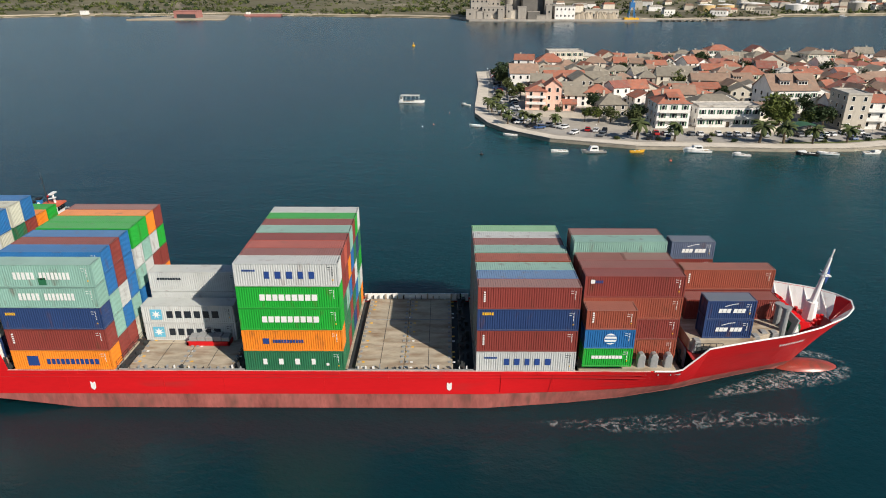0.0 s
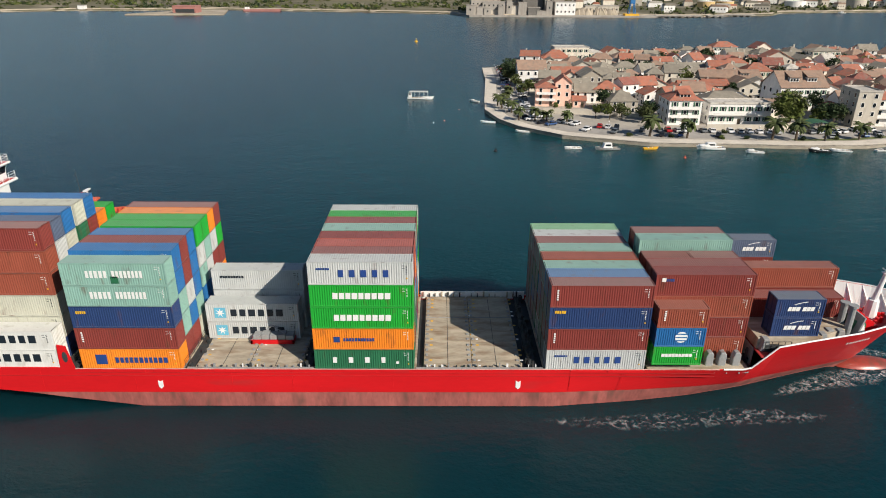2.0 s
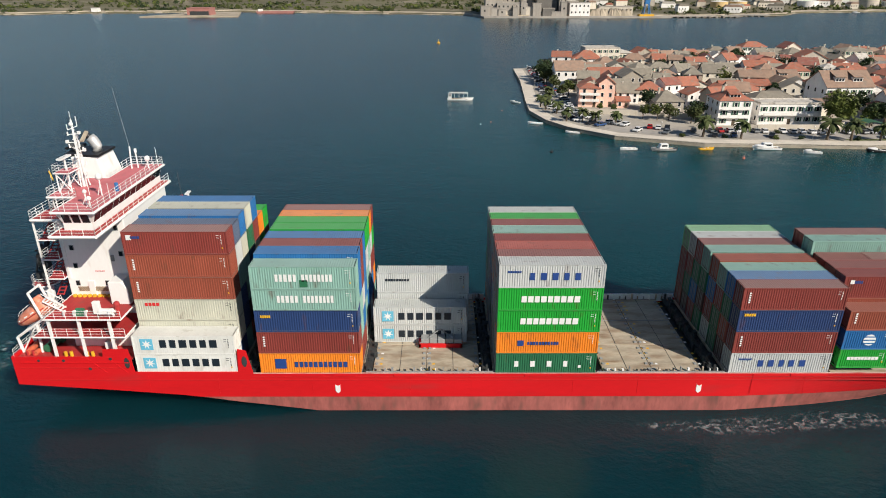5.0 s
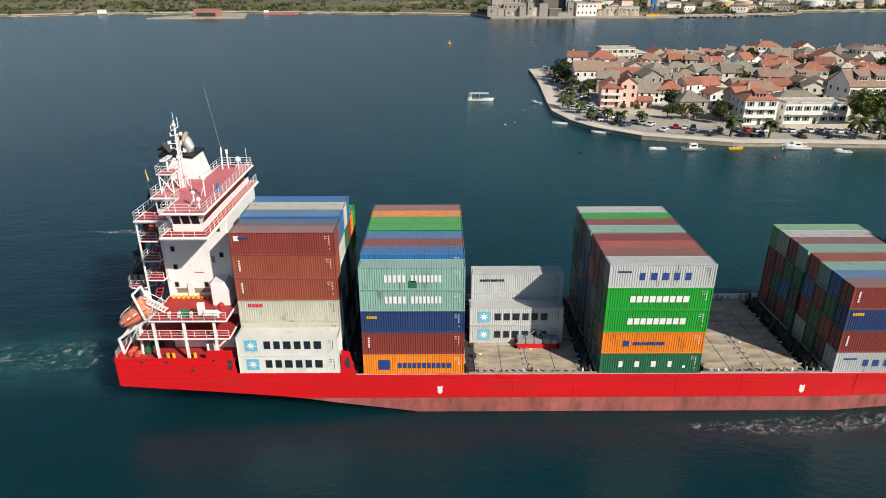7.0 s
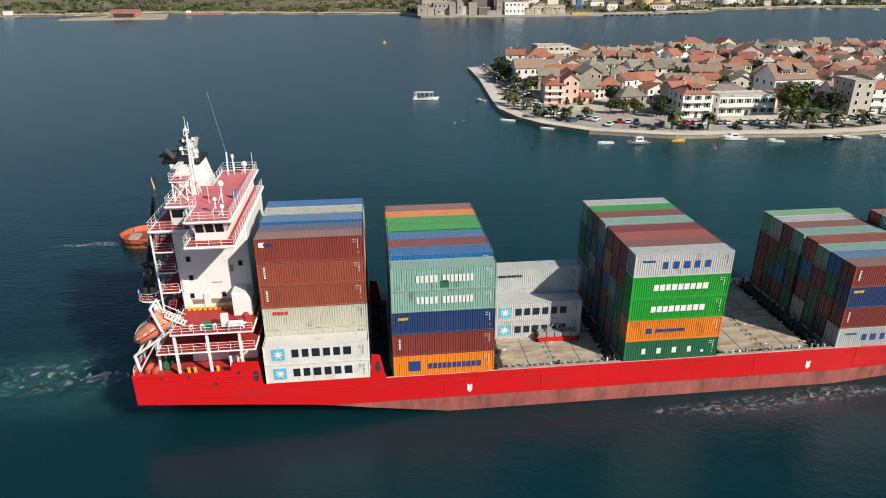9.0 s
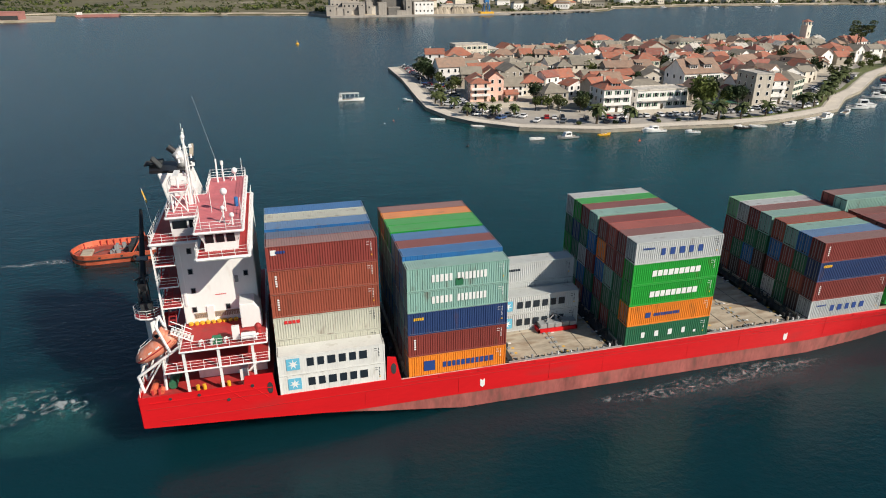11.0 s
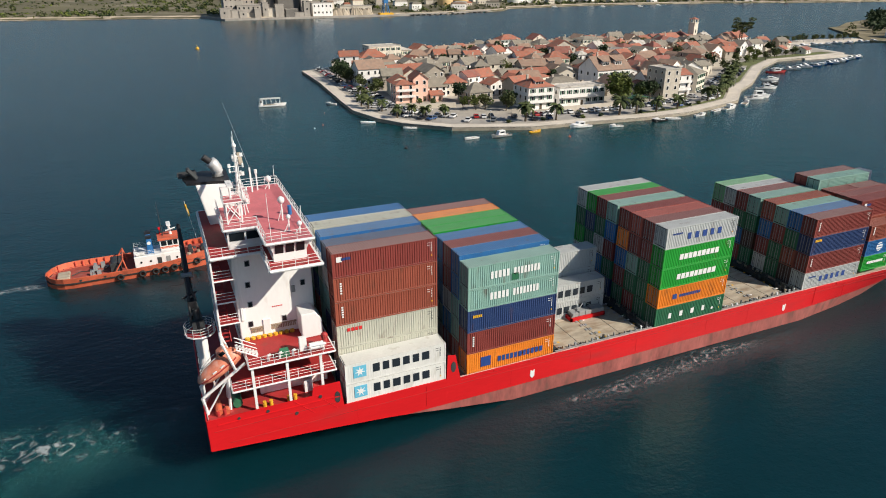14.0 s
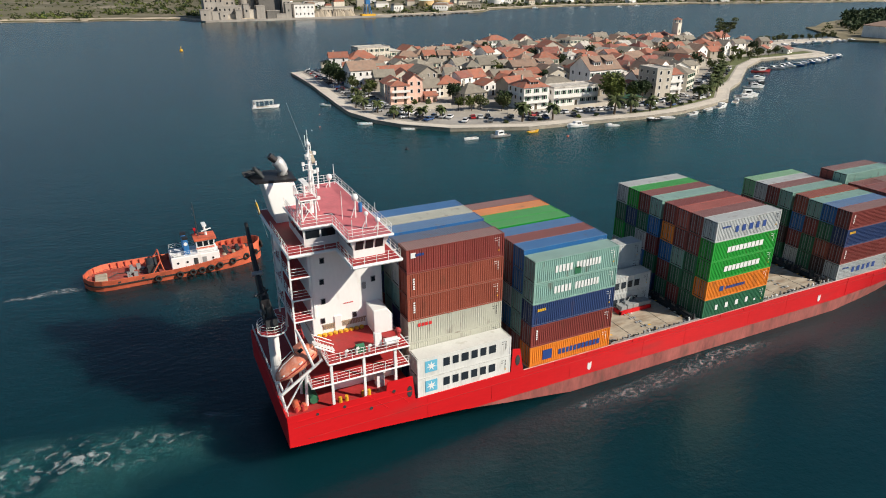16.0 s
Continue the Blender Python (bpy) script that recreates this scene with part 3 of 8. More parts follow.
# yellow machinery drums along the wall
for i in range(9):
    bm = bmesh.new()
    tube(bm, (5.6 + i * 0.62, -3.95, 12.85), (5.6 + i * 0.62, -3.95, 13.1), 0.26, n=10)
    part("buoy_drum", bm, M_YELLOW, ship, "small yellow drum")
bm = bmesh.new()
for i in range(26):
    box(bm, 6.2 + i * 0.19, -3.72, 13.5, 6.32 + i * 0.19, -3.62, 14.0)
box(bm, 6.1, -3.7, 13.95, 11.2, -3.6, 14.1)
part("louvre", bm, M_HATCH, ship, "beige louvre strip low on the wall")
for x, z in ((6.2, 14.6), (6.4, 17.0), (6.4, 19.4), (6.6, 21.9), (12.3, 22.0), (12.3, 18.6), (9.9, 14.6)):
    bm = bmesh.new()
    box(bm, x - 0.28, -3.66, z - 0.36, x + 0.28, -3.58, z + 0.36)
    win = part("window", bm, M_GREY, ship, bevel=0.06)
    bm = bmesh.new()
    box(bm, x - 0.2, -3.69, z - 0.28, x + 0.2, -3.65, z + 0.28)
    part("pane", bm, M_GLASS, win)
bm = bmesh.new()
for i in range(6):
    box(bm, 8.7 + i * 0.2, -3.66, 16.2, 8.82 + i * 0.2, -3.6, 16.3)
part("wall_notice", bm, M_REDINK, ship, "small red bars of unreadable writing")
for x0, z0, x1, z1, mat, words in ((7.5, 12.9, 8.3, 14.9, M_WHITE, "white steel door in the house wall"), (11.0, 17.6, 11.4, 18.4, M_GREY, "grey junction box"),
                                   (5.3, 15.2, 5.6, 22.6, M_WHITE, "white pipe trunk up the wall")):
    bm = bmesh.new()
    box(bm, x0, -3.74, z0, x1, -3.58, z1)
    part("wall_fitting", bm, mat, ship, words, bevel=0.03)
for x in (7.0, 8.2, 9.6, 12.9):
    bm = bmesh.new()
    tube(bm, (x, -9.2, 12.9), (x, -9.2, 13.5), 0.13, n=8)
    tube(bm, (x, -9.2, 13.5), (x + 0.3, -9.2, 13.6), 0.16, n=8)
    part("vent_pipe", bm, M_WHITE, ship, "short white gooseneck vent on the deck")
# bow-shaped life raft canister and pump gear on deck a
bm = bmesh.new()
tube(bm, (11.4, -9.2, 13.5), (12.9, -9.2, 13.5), 0.42, n=12)
part("raft_canister", bm, M_WHITE, ship, "white life raft canister", smooth=False)
bm = bmesh.new()
box(bm, 8.2, -9.1, 12.85, 9.3, -8.3, 13.3)
tube(bm, (8.3, -8.7, 13.45), (9.2, -8.7, 13.45), 0.3, n=10)
part("winch", bm, M_GREEN, ship, "small green deck winch")
bm = bmesh.new()
tube(bm, (13.2, -8.6, 12.85), (13.2, -8.6, 14.1), 0.28, n=10)
ball(bm, (13.2, -8.6, 14.2), 0.4)
part("ventilator", bm, M_DECK, ship, "red mushroom ventilator")
bm = bmesh.new()
box(bm, 10.4, -8.9, 13.0, 11.2, -8.4, 14.6)
part("deck_locker", bm, M_WHITE, ship, bevel=0.05)
# aft platforms and stairs
for z in (15.5, 18.1, 20.7):
    plate("platform", rect(2.9, -4.3, 5.0, 4.0), z, label="red stair platform aft of the house", thick=0.12)
    railing([(5.0, -4.2, z), (2.9, -4.2, z), (2.9, 4.0, z)])
for z in (12.85, 15.5, 18.1, 20.7):
    bm = bmesh.new()
    for k in range(9):
        box(bm, 3.1, -3.4 + k * 0.42, z + k * 0.29, 3.9, -3.1 + k * 0.42, z + 0.05 + k * 0.29)
    tube(bm, (3.1, -3.5, z), (3.1, 0.4, z + 2.6), 0.08, n=5)
    tube(bm, (3.9, -3.5, z), (3.9, 0.4, z + 2.6), 0.08, n=5)
    part("ladder", bm, M_DECK, ship, "red inclined ladder")
for x, y in ((2.9, -4.3), (2.9, 0.0), (2.9, 4.0)):
    bm = bmesh.new()
    box(bm, x - 0.09, y - 0.09, 12.85, x + 0.09, y + 0.09, 23.2)
    part("pillar", bm, M_WHITE, ship)
# bridge deck with wings across the whole beam
plate("bridge_deck", [(2.9, -4.6), (8.1, -4.6), (8.1, -10.0), (13.35, -10.0), (13.35, 11.4), (2.9, 11.4)], 23.45, M_DECK, 0.25, "red bridge deck with white edge")
railing([(8.1, -4.6, 23.45), (2.9, -4.6, 23.45), (2.9, 4.0, 23.45)])
railing([(8.1, -4.6, 23.45), (8.1, -9.9, 23.45), (13.25, -9.9, 23.45), (13.25, 11.3, 23.45)])


def wheelhouse(x0, y0, x1, y1, z0, z1, lean):
    """A glazed house whose walls lean outwards above the sill."""
    mid = z0 + 0.95
    bm = bmesh.new()
    lo = [bm.verts.new((x, y, z0)) for x, y in rect(x0 + lean, y0 + lean, x1 - lean, y1)]
    ce = [bm.verts.new((x, y, mid)) for x, y in rect(x0 + lean, y0 + lean, x1 - lean, y1)]
    hi = [bm.verts.new((x, y, z1)) for x, y in rect(x0, y0, x1, y1)]
    for a, b in ((lo, ce), (ce, hi)):
        for k in range(4):
            bm.faces.new((a[k], a[(k + 1) % 4], b[(k + 1) % 4], b[k]))
    bm.faces.new(hi)
    house = part("wheelhouse", bm, M_WHITE, ship, "white wheelhouse with dark windows")

    def pane(p, q, r, s):
        bm = bmesh.new()
        c = (Vector(p) + Vector(r)) / 2
        quad = [bm.verts.new(c + (Vector(u) - c) * 1.0) for u in (p, q, r, s)]
        f = bm.faces.new(quad)
        f.normal_update()
        n = f.normal
        for v in quad:
            v.co += n * 0.03
        ob = part("pane", bm, M_GLASS, house)
        ob.modifiers.new("glass", "SOLIDIFY").thickness = 0.03
    zs = (mid - 0.02, z1 - 0.22)

    def shift(z):
        return lean * (1 - (z - mid) / (z1 - mid))
    n = max(2, round((x1 - x0) / 1.55))
    for k in range(n):   # starboard end
        a, b = x0 + lean + 0.2 + (x1 - x0 - 2 * lean - 0.2) * k / n, x0 + lean + 0.2 + (x1 - x0 - 2 * lean - 0.2) * (k + 1) / n - 0.22
        pane((a, y0 + shift(zs[0]), zs[0]), (b, y0 + shift(zs[0]), zs[0]), (b, y0 + shift(zs[1]), zs[1]), (a, y0 + shift(zs[1]), zs[1]))
    n = round((y1 - y0) / 1.6)
    for k in range(n):   # forward side and after side
        a = y0 + lean + 0.2 + (y1 - y0 - lean - 0.3) * k / n
        b = y0 + lean + 0.2 + (y1 - y0 - lean - 0.3) * (k + 1) / n - 0.16
        pane((x1 - shift(zs[0]), a, zs[0]), (x1 - shift(zs[0]), b, zs[0]), (x1 - shift(zs[1]), b, zs[1]), (x1 - shift(zs[1]), a, zs[1]))
        if a < 0 or x0 < 6:
            pane((x0 + shift(zs[0]), b, zs[0]), (x0 + shift(zs[0]), a, zs[0]), (x0 + shift(zs[1]), a, zs[1]), (x0 + shift(zs[1]), b, zs[1]))


wheelhouse(8.4, -8.5, 12.7, 11.0, 23.45, 25.65, 0.45)
wheelhouse(5.0, -2.9, 8.8, 4.2, 23.45, 25.5, 0.05)
plate("monkey_island", [(4.7, -3.3), (8.1, -3.3), (8.1, -8.8), (12.95, -8.8), (12.95, 11.3), (8.4, 11.3), (8.4, 4.5), (4.7, 4.5)], 25.85, M_PINK, 0.2,
      "faded pink wheelhouse roof deck with white edge")
railing([(4.8, 4.4, 25.85), (4.8, -3.2, 25.85), (8.2, -3.2, 25.85), (8.2, -8.7, 25.85), (12.85, -8.7, 25.85), (12.85, 11.2, 25.85), (8.5, 11.2, 25.85), (8.5, 4.4, 25.85)])
# mast
bm = bmesh.new()
tube(bm, (7.1, 1.0, 25.8), (7.2, 0.9, 34.2), 0.24, 0.1, n=8)
tube(bm, (7.55, 1.3, 25.8), (7.35, 1.1, 32.6), 0.05, n=5)
tube(bm, (7.55, 0.7, 25.8), (7.35, 0.8, 32.6), 0.05, n=5)
for z in np.arange(26.3, 32.5, 0.45):
    tube(bm, (7.45, 0.75, z), (7.45, 1.2, z), 0.025, n=4)
tube(bm, (7.2, -0.2, 33.2), (7.2, 2.0, 33.2), 0.05, n=5)
tube(bm, (7.2, -0.2, 33.2), (7.2, -0.2, 33.9), 0.05, n=5)
tube(bm, (7.2, 2.0, 33.2), (7.2, 2.0, 34.4), 0.05, n=5)
tube(bm, (7.2, 0.9, 34.2), (7.2, 0.9, 35.2), 0.03, n=5)
for z in (29.6, 30.8, 31.9):
    tube(bm, (7.2, 0.3, z), (7.2, 1.5, z), 0.05, n=5)
    box(bm, 6.95, 1.3, z - 0.1, 7.3, 1.65, z + 0.25)
for k, z in enumerate((27.4, 28.3, 30.2, 31.4, 32.4)):
    tube(bm, (7.15, 0.9, z), (7.15 + 0.7 * (-1) ** k, 0.9 + 0.4 * (k % 3 - 1), z + 0.15), 0.045, n=5)
    box(bm, 7.0 + 0.7 * (-1) ** k, 0.75 + 0.4 * (k % 3 - 1), z + 0.05, 7.3 + 0.7 * (-1) ** k, 1.05 + 0.4 * (k % 3 - 1), z + 0.4)
tube(bm, (6.4, 0.9, 26.0), (7.1, 0.95, 30.0), 0.06, n=5)
tube(bm, (7.9, 0.9, 26.0), (7.2, 0.95, 30.0), 0.06, n=5)
for z in np.arange(26.4, 33.0, 0.5):
    tube(bm, (7.0, 1.15, z), (7.35, 1.15, z), 0.025, n=4)
for k in range(8):   # lights and aerials up the mast
    z, a = 28.6 + k * 0.55, k * 2.4
    tube(bm, (7.2, 0.9, z), (7.2 + 0.75 * math.cos(a), 0.9 + 0.75 * math.sin(a), z + 0.1), 0.035, n=5)
    tube(bm, (7.2 + 0.75 * math.cos(a), 0.9 + 0.75 * math.sin(a), z), (7.2 + 0.75 * math.cos(a), 0.9 + 0.75 * math.sin(a), z + 0.45), 0.1, n=6)
part("signal_mast", bm, M_WHITE, ship, "white signal mast with yardarms")
bm = bmesh.new()
ball(bm, (7.2, 0.75, 33.7), 0.26)
part("antenna_dome", bm, M_WHITE, ship, smooth=True)
bm = bmesh.new()
for x, y in ((5.4, -1.6), (6.9, -1.6), (5.4, 0.6), (6.9, 0.6)):
    tube(bm, (x, y, 25.8), (x, y, 28.2), 0.09, n=6)
for x, y, u, v in ((5.4, -1.6, 6.9, -1.6), (5.4, 0.6, 6.9, 0.6), (5.4, -1.6, 5.4, 0.6)):
    tube(bm, (x, y, 25.9), (u, v, 28.1), 0.06, n=5)
    tube(bm, (u, v, 25.9), (x, y, 28.1), 0.06, n=5)
tube(bm, (6.1, -0.4, 28.2), (6.1, -0.4, 30.0), 0.12, n=8)
part("radar_mast", bm, M_WHITE, ship, "white lattice radar mast")
plate("radar_platform", rect(5.2, -1.8, 7.1, 0.8), 28.3, M_PINK, 0.1)
railing([(7.1, 0.8, 28.3), (5.2, 0.8, 28.3), (5.2, -1.8, 28.3), (7.1, -1.8, 28.3), (7.1, 0.8, 28.3)], 1.0)
bm = bmesh.new()
tube(bm, (7.2, 0.9, 31.6), (7.8, 2.0, 31.8), 0.07, n=6)
box(bm, 7.6, 1.1, 31.8, 8.0, 2.9, 32.05)
bmesh.ops.rotate(bm, cent=(7.8, 2.0, 31.9), matrix=Matrix.Rotation(0.5, 3, "X"), verts=bm.verts)
part("radar_scanner", bm, M_HATCH, ship, "tan slanting radar scanner")
bm = bmesh.new()
box(bm, 5.8, -1.6, 29.8, 6.4, 0.8, 30.0)
part("radar_scanner", bm, M_WHITE, ship, "white bar radar scanner")
# masts, domes and boxes on the roof deck
for x, y, h, r in ((11.6, 9.4, 1.2, 0.36), (11.0, -2.6, 2.2, 0.38), (11.0, -6.2, 1.5, 0.24), (11.9, -7.2, 1.0, 0.26)):
    bm = bmesh.new()
    tube(bm, (x, y, 25.85), (x, y, 25.85 + h), 0.09, n=6)
    tube(bm, (x - 0.5, y, 25.85), (x, y, 25.9 + h * 0.6), 0.05, n=5)
    stand = part("dome_stand", bm, M_WHITE, ship)
    bm = bmesh.new()
    ball(bm, (x, y, 25.95 + h), r, 1.1, 14)
    part("antenna_dome", bm, M_WHITE, stand, "white satellite dome", smooth=True)
bm = bmesh.new()
tube(bm, (12.1, -1.0, 25.85), (12.1, -1.0, 26.9), 0.22, n=10)
part("compass_binnacle", bm, M_BLUE, ship, "blue covered compass stand")
bm = bmesh.new()
tube(bm, (9.5, 9.0, 25.85), (9.5, 9.4, 28.8), 0.1, n=8)
whip = part("whip_antenna", bm, M_WHITE, ship, "long thin raked whip antenna on a white socket")
bm = bmesh.new()
tube(bm, (9.5, 9.4, 28.8), (7.6, 11.6, 36.3), 0.026, 0.012, n=5)
part("rod", bm, M_GREY, whip)
bm = bmesh.new()
tube(bm, (10.2, 9.4, 25.85), (10.2, 9.4, 28.0), 0.09, n=8)
tube(bm, (10.2, 9.4, 28.0), (10.2, 9.4, 28.5), 0.18, n=8)
part("antenna_post", bm, M_WHITE, ship)
for x, y, h in ((12.5, 10.4, 2.6), (9.5, -2.6, 3.2), (12.7, -4.2, 2.0), (8.8, -8.2, 1.9)):
    bm = bmesh.new()
    tube(bm, (x, y, 25.85), (x, y, 25.85 + h), 0.035, n=5)
    part("whip_antenna", bm, M_WHITE, ship)
# funnel
bm = bmesh.new()
lo = [bm.verts.new((x, y, 12.9)) for x, y in rect(4.2, 5.8, 7.6, 11.0)]
mi = [bm.verts.new((x, y, 23.2)) for x, y in rect(4.0, 5.8, 7.8, 11.0)]
hi = [bm.verts.new((x, y, 28.2)) for x, y in rect(3.0, 6.2, 6.5, 10.8)]
for a, b in ((lo, mi), (mi, hi)):
    for k in range(4):
        bm.faces.new((a[k], a[(k + 1) % 4], b[(k + 1) % 4], b[k]))
bm.faces.new(hi)
funnel = part("funnel", bm, M_WHITE, ship, "white raked funnel casing with a black cap", bevel=0.15)
bm = bmesh.new()
prism(bm, [(2.1, 6.6), (6.8, 6.0), (6.8, 11.0), (1.5, 11.2)], 28.2, 28.5)
part("funnel_cap", bm, M_BLACK, funnel, "black overhanging funnel cap")
bm = bmesh.new()
sweep(bm, [(5.7, 8.3, 28.55), (5.7, 8.3, 29.1), (5.62, 8.3, 29.5), (5.4, 8.3, 29.95), (5.05, 8.3, 30.3)], 0.68, 16)
elbow = part("exhaust_pipe", bm, M_STEEL, funnel, "bright steel exhaust elbow", smooth=True)
bm = bmesh.new()
tube(bm, (5.1, 8.3, 30.25), (4.35, 8.3, 30.95), 0.4, n=12)
part("outlet", bm, M_BLACK, elbow, "sooty black outlet")
for y in (7.6, 8.2):
    bm = bmesh.new()
    tube(bm, (3.3, y, 28.6), (2.4, y, 29.8), 0.22, n=10)
    part("exhaust_pipe", bm, M_DARK, funnel, "small sooty exhaust pipe")
for y in (8.6, 9.3, 10.0):
    bm = bmesh.new()
    tube(bm, (1.3, y, 28.75), (3.4, y, 28.95), 0.18, n=8)
    part("exhaust_pipe", bm, M_DARK, funnel)
bm = bmesh.new()
tube(bm, (1.5, 3.6, 27.4), (2.2, 2.2, 23.2), 0.02, n=4)
part("flag_line", bm, M_WHITE, ship)
bm = bmesh.new()
pts = [[bm.verts.new((1.5 + 0.12 * math.sin(i * 1.3) + 0.1 * j, 3.3 + 0.12 * i, 27.2 - 0.45 * j - 0.1 * i)) for i in range(4)] for j in range(4)]
for j in range(3):
    for i in range(3):
        bm.faces.new((pts[j][i], pts[j][i + 1], pts[j + 1][i + 1], pts[j + 1][i]))
part("flag", bm, M_YELLOW, ship, "small yellow flag hanging limp")
# deck crane aft
crane = part("crane_pedestal", (lambda b: (tube(b, (0.9, -1.5, 7.35), (0.9, -1.5, 13.7), 0.62, n=18), b)[1])(bmesh.new()), M_WHITE, ship, "white round crane pedestal")
plate("crane_platform", [(0.9 + 1.6 * math.cos(k * math.pi / 6), -1.5 + 1.6 * math.sin(k * math.pi / 6)) for k in range(12)], 13.8, label="round red platform")
ring = [(0.9 + 1.6 * math.cos(k * math.pi / 6), -1.5 + 1.6 * math.sin(k * math.pi / 6), 13.8) for k in range(13)]
railing(ring, 1.0)
bm = bmesh.new()
tube(bm, (0.9, -1.5, 13.8), (0.75, -1.35, 16.6), 0.42, 0.32, n=10)
box(bm, 0.2, -2.2, 14.2, 1.5, -1.7, 15.4)
tube(bm, (1.35, -1.9, 15.0), (0.7, -0.4, 18.6), 0.13, n=8)
tube(bm, (0.1, -2.0, 14.9), (0.3, -0.6, 17.9), 0.13, n=8)
part("crane_column", bm, M_DARK, ship, "dark greasy crane column with rams")
for z in (15.9, 17.3, 19.3):
    bm = bmesh.new()
    tube(bm, (-0.1, -1.0 + (z - 15.9) * 0.85, z), (1.1, -1.0 + (z - 15.9) * 0.85, z), 0.3, n=10)
    part("crane_joint", bm, M_GREY, ship, "grey pivot of the folding crane")
bm = bmesh.new()
tube(bm, (0.5, -0.8, 16.0), (0.5, 3.0, 20.4), 0.42, 0.3, n=6)
tube(bm, (0.5, 3.0, 20.4), (0.5, 6.0, 24.0), 0.3, 0.2, n=6)
tube(bm, (0.5, -0.6, 14.9), (0.5, 1.6, 18.4), 0.16, n=6)
box(bm, 0.1, -1.2, 15.2, 1.0, 0.2, 17.4)
tube(bm, (-0.4, -0.4, 17.6), (1.2, 0.2, 17.9), 0.12, n=6)
part("crane_boom", bm, M_BLACK, ship, "black folding crane boom")
# free-fall lifeboat on its ramp
def boat_hull():
    bm = bmesh.new()
    rings = []
    for s, w, h in ((-2.9, 0.1, 0.15), (-2.5, 0.62, 0.62), (-1.6, 1.05, 0.98), (0.0, 1.22, 1.15), (1.4, 1.15, 1.2), (2.4, 0.95, 1.05), (2.8, 0.5, 0.6)):
        rings.append([bm.verts.new((s, w * math.cos(k * math.pi / 7), h * math.sin(k * math.pi / 7) * (1.0 if k <= 7 else 0.85))) for k in range(14)])
    for a, b in zip(rings, rings[1:]):
        for k in range(14):
            bm.faces.new((a[k], a[(k + 1) % 14], b[(k + 1) % 14], b[k]))
    bm.faces.new(rings[0])
    bm.faces.new(rings[-1][::-1])
    return bm
RAMP = pose(2.1, -7.0, 12.1, 0, -33, 0) @ Matrix.Scale(0.92, 4)
bm = boat_hull()
bmesh.ops.transform(bm, matrix=RAMP, verts=bm.verts)
boat = part("lifeboat", bm, M_ORANGE, ship, "faded orange enclosed free-fall lifeboat", smooth=True)
bm = bmesh.new()
box(bm, 0.9, -0.62, 0.8, 2.2, 0.62, 1.75)
bmesh.ops.transform(bm, matrix=RAMP, verts=bm.verts)
part("conning_tower", bm, M_ORANGE, boat, bevel=0.18)
bm = bmesh.new()
box(bm, 0.86, -0.4, 1.2, 0.9, 0.4, 1.6)
box(bm, 1.2, -0.66, 1.15, 1.8, -0.62, 1.6)
bmesh.ops.transform(bm, matrix=RAMP, verts=bm.verts)
part("window", bm, M_GLASS, boat)
for s in (-1, 1):
    bm = bmesh.new()
    sweep(bm, [(-2.45, s * 0.66, 0.05), (-1.6, s * 1.08, 0.05), (0.0, s * 1.25, 0.05), (1.4, s * 1.18, 0.05), (2.4, s * 0.98, 0.05)], 0.07)
    bmesh.ops.transform(bm, matrix=RAMP, verts=bm.verts)
    part("fender_strip", bm, M_DECK, boat, "dark red rubbing strip round the boat")
    bm = bmesh.new()
    sweep(bm, [(-1.9, s * 0.35, 0.9), (-1.2, s * 0.45, 1.25), (0.6, s * 0.5, 1.4)], 0.04)
    bmesh.ops.transform(bm, matrix=RAMP, verts=bm.verts)
    part("grab_rail", bm, M_CHALK, boat, "white grab rail on the canopy")
for x in (-1.9, -0.7, 0.4):
    bm = bmesh.new()
    k = lerp(x, [(-2.5, 0.62), (-1.6, 1.05), (0.0, 1.22), (1.4, 1.15)])
    box(bm, x, -k - 0.02, 0.25, x + 0.5, -k * 0.9, 0.42)
    bmesh.ops.transform(bm, matrix=RAMP, verts=bm.verts)
    part("reflective_patch", bm, M_CHALK, boat, "pale reflective patch")
for y in (-8.2, -5.8):
    bm = bmesh.new()
    tube(bm, (0.1, y, 9.5), (4.7, y, 12.6), 0.17, n=6)
    tube(bm, (0.3, y, 7.35), (0.0, y, 9.5), 0.17, n=6)
    tube(bm, (2.6, y, 7.35), (2.8, y, 11.3), 0.17, n=6)
    tube(bm, (0.3, y, 7.4), (2.7, y, 11.2), 0.1, n=6)
    tube(bm, (3.7, y, 11.9), (2.7, y, 15.4), 0.16, n=6)
    part("launching_ramp", bm, M_WHITE, ship, "white lifeboat launching frame")
bm = bmesh.new()
tube(bm, (2.7, -8.2, 15.4), (2.7, -5.8, 15.4), 0.14, n=6)
for x, z in ((0.3, 9.6), (1.4, 10.3)):
    tube(bm, (x, -8.2, z), (x, -5.8, z), 0.12, n=6)
part("launching_ramp", bm, M_WHITE, ship)
bm = bmesh.new()
for k in range(7):
    box(bm, 4.0 + k * 0.32, -7.9, 14.3 - k * 0.2, 4.26 + k * 0.32, -7.0, 14.36 - k * 0.2)
tube(bm, (4.0, -7.9, 15.2), (6.1, -7.9, 13.9), 0.05, n=5)
tube(bm, (4.0, -7.0, 15.2), (6.1, -7.0, 13.9), 0.05, n=5)
tube(bm, (4.0, -7.9, 14.2), (6.1, -7.9, 12.9), 0.09, n=5)
tube(bm, (4.0, -7.0, 14.2), (6.1, -7.0, 12.9), 0.09, n=5)
part("boarding_stair", bm, M_WHITE, ship, "white stair to the lifeboat")
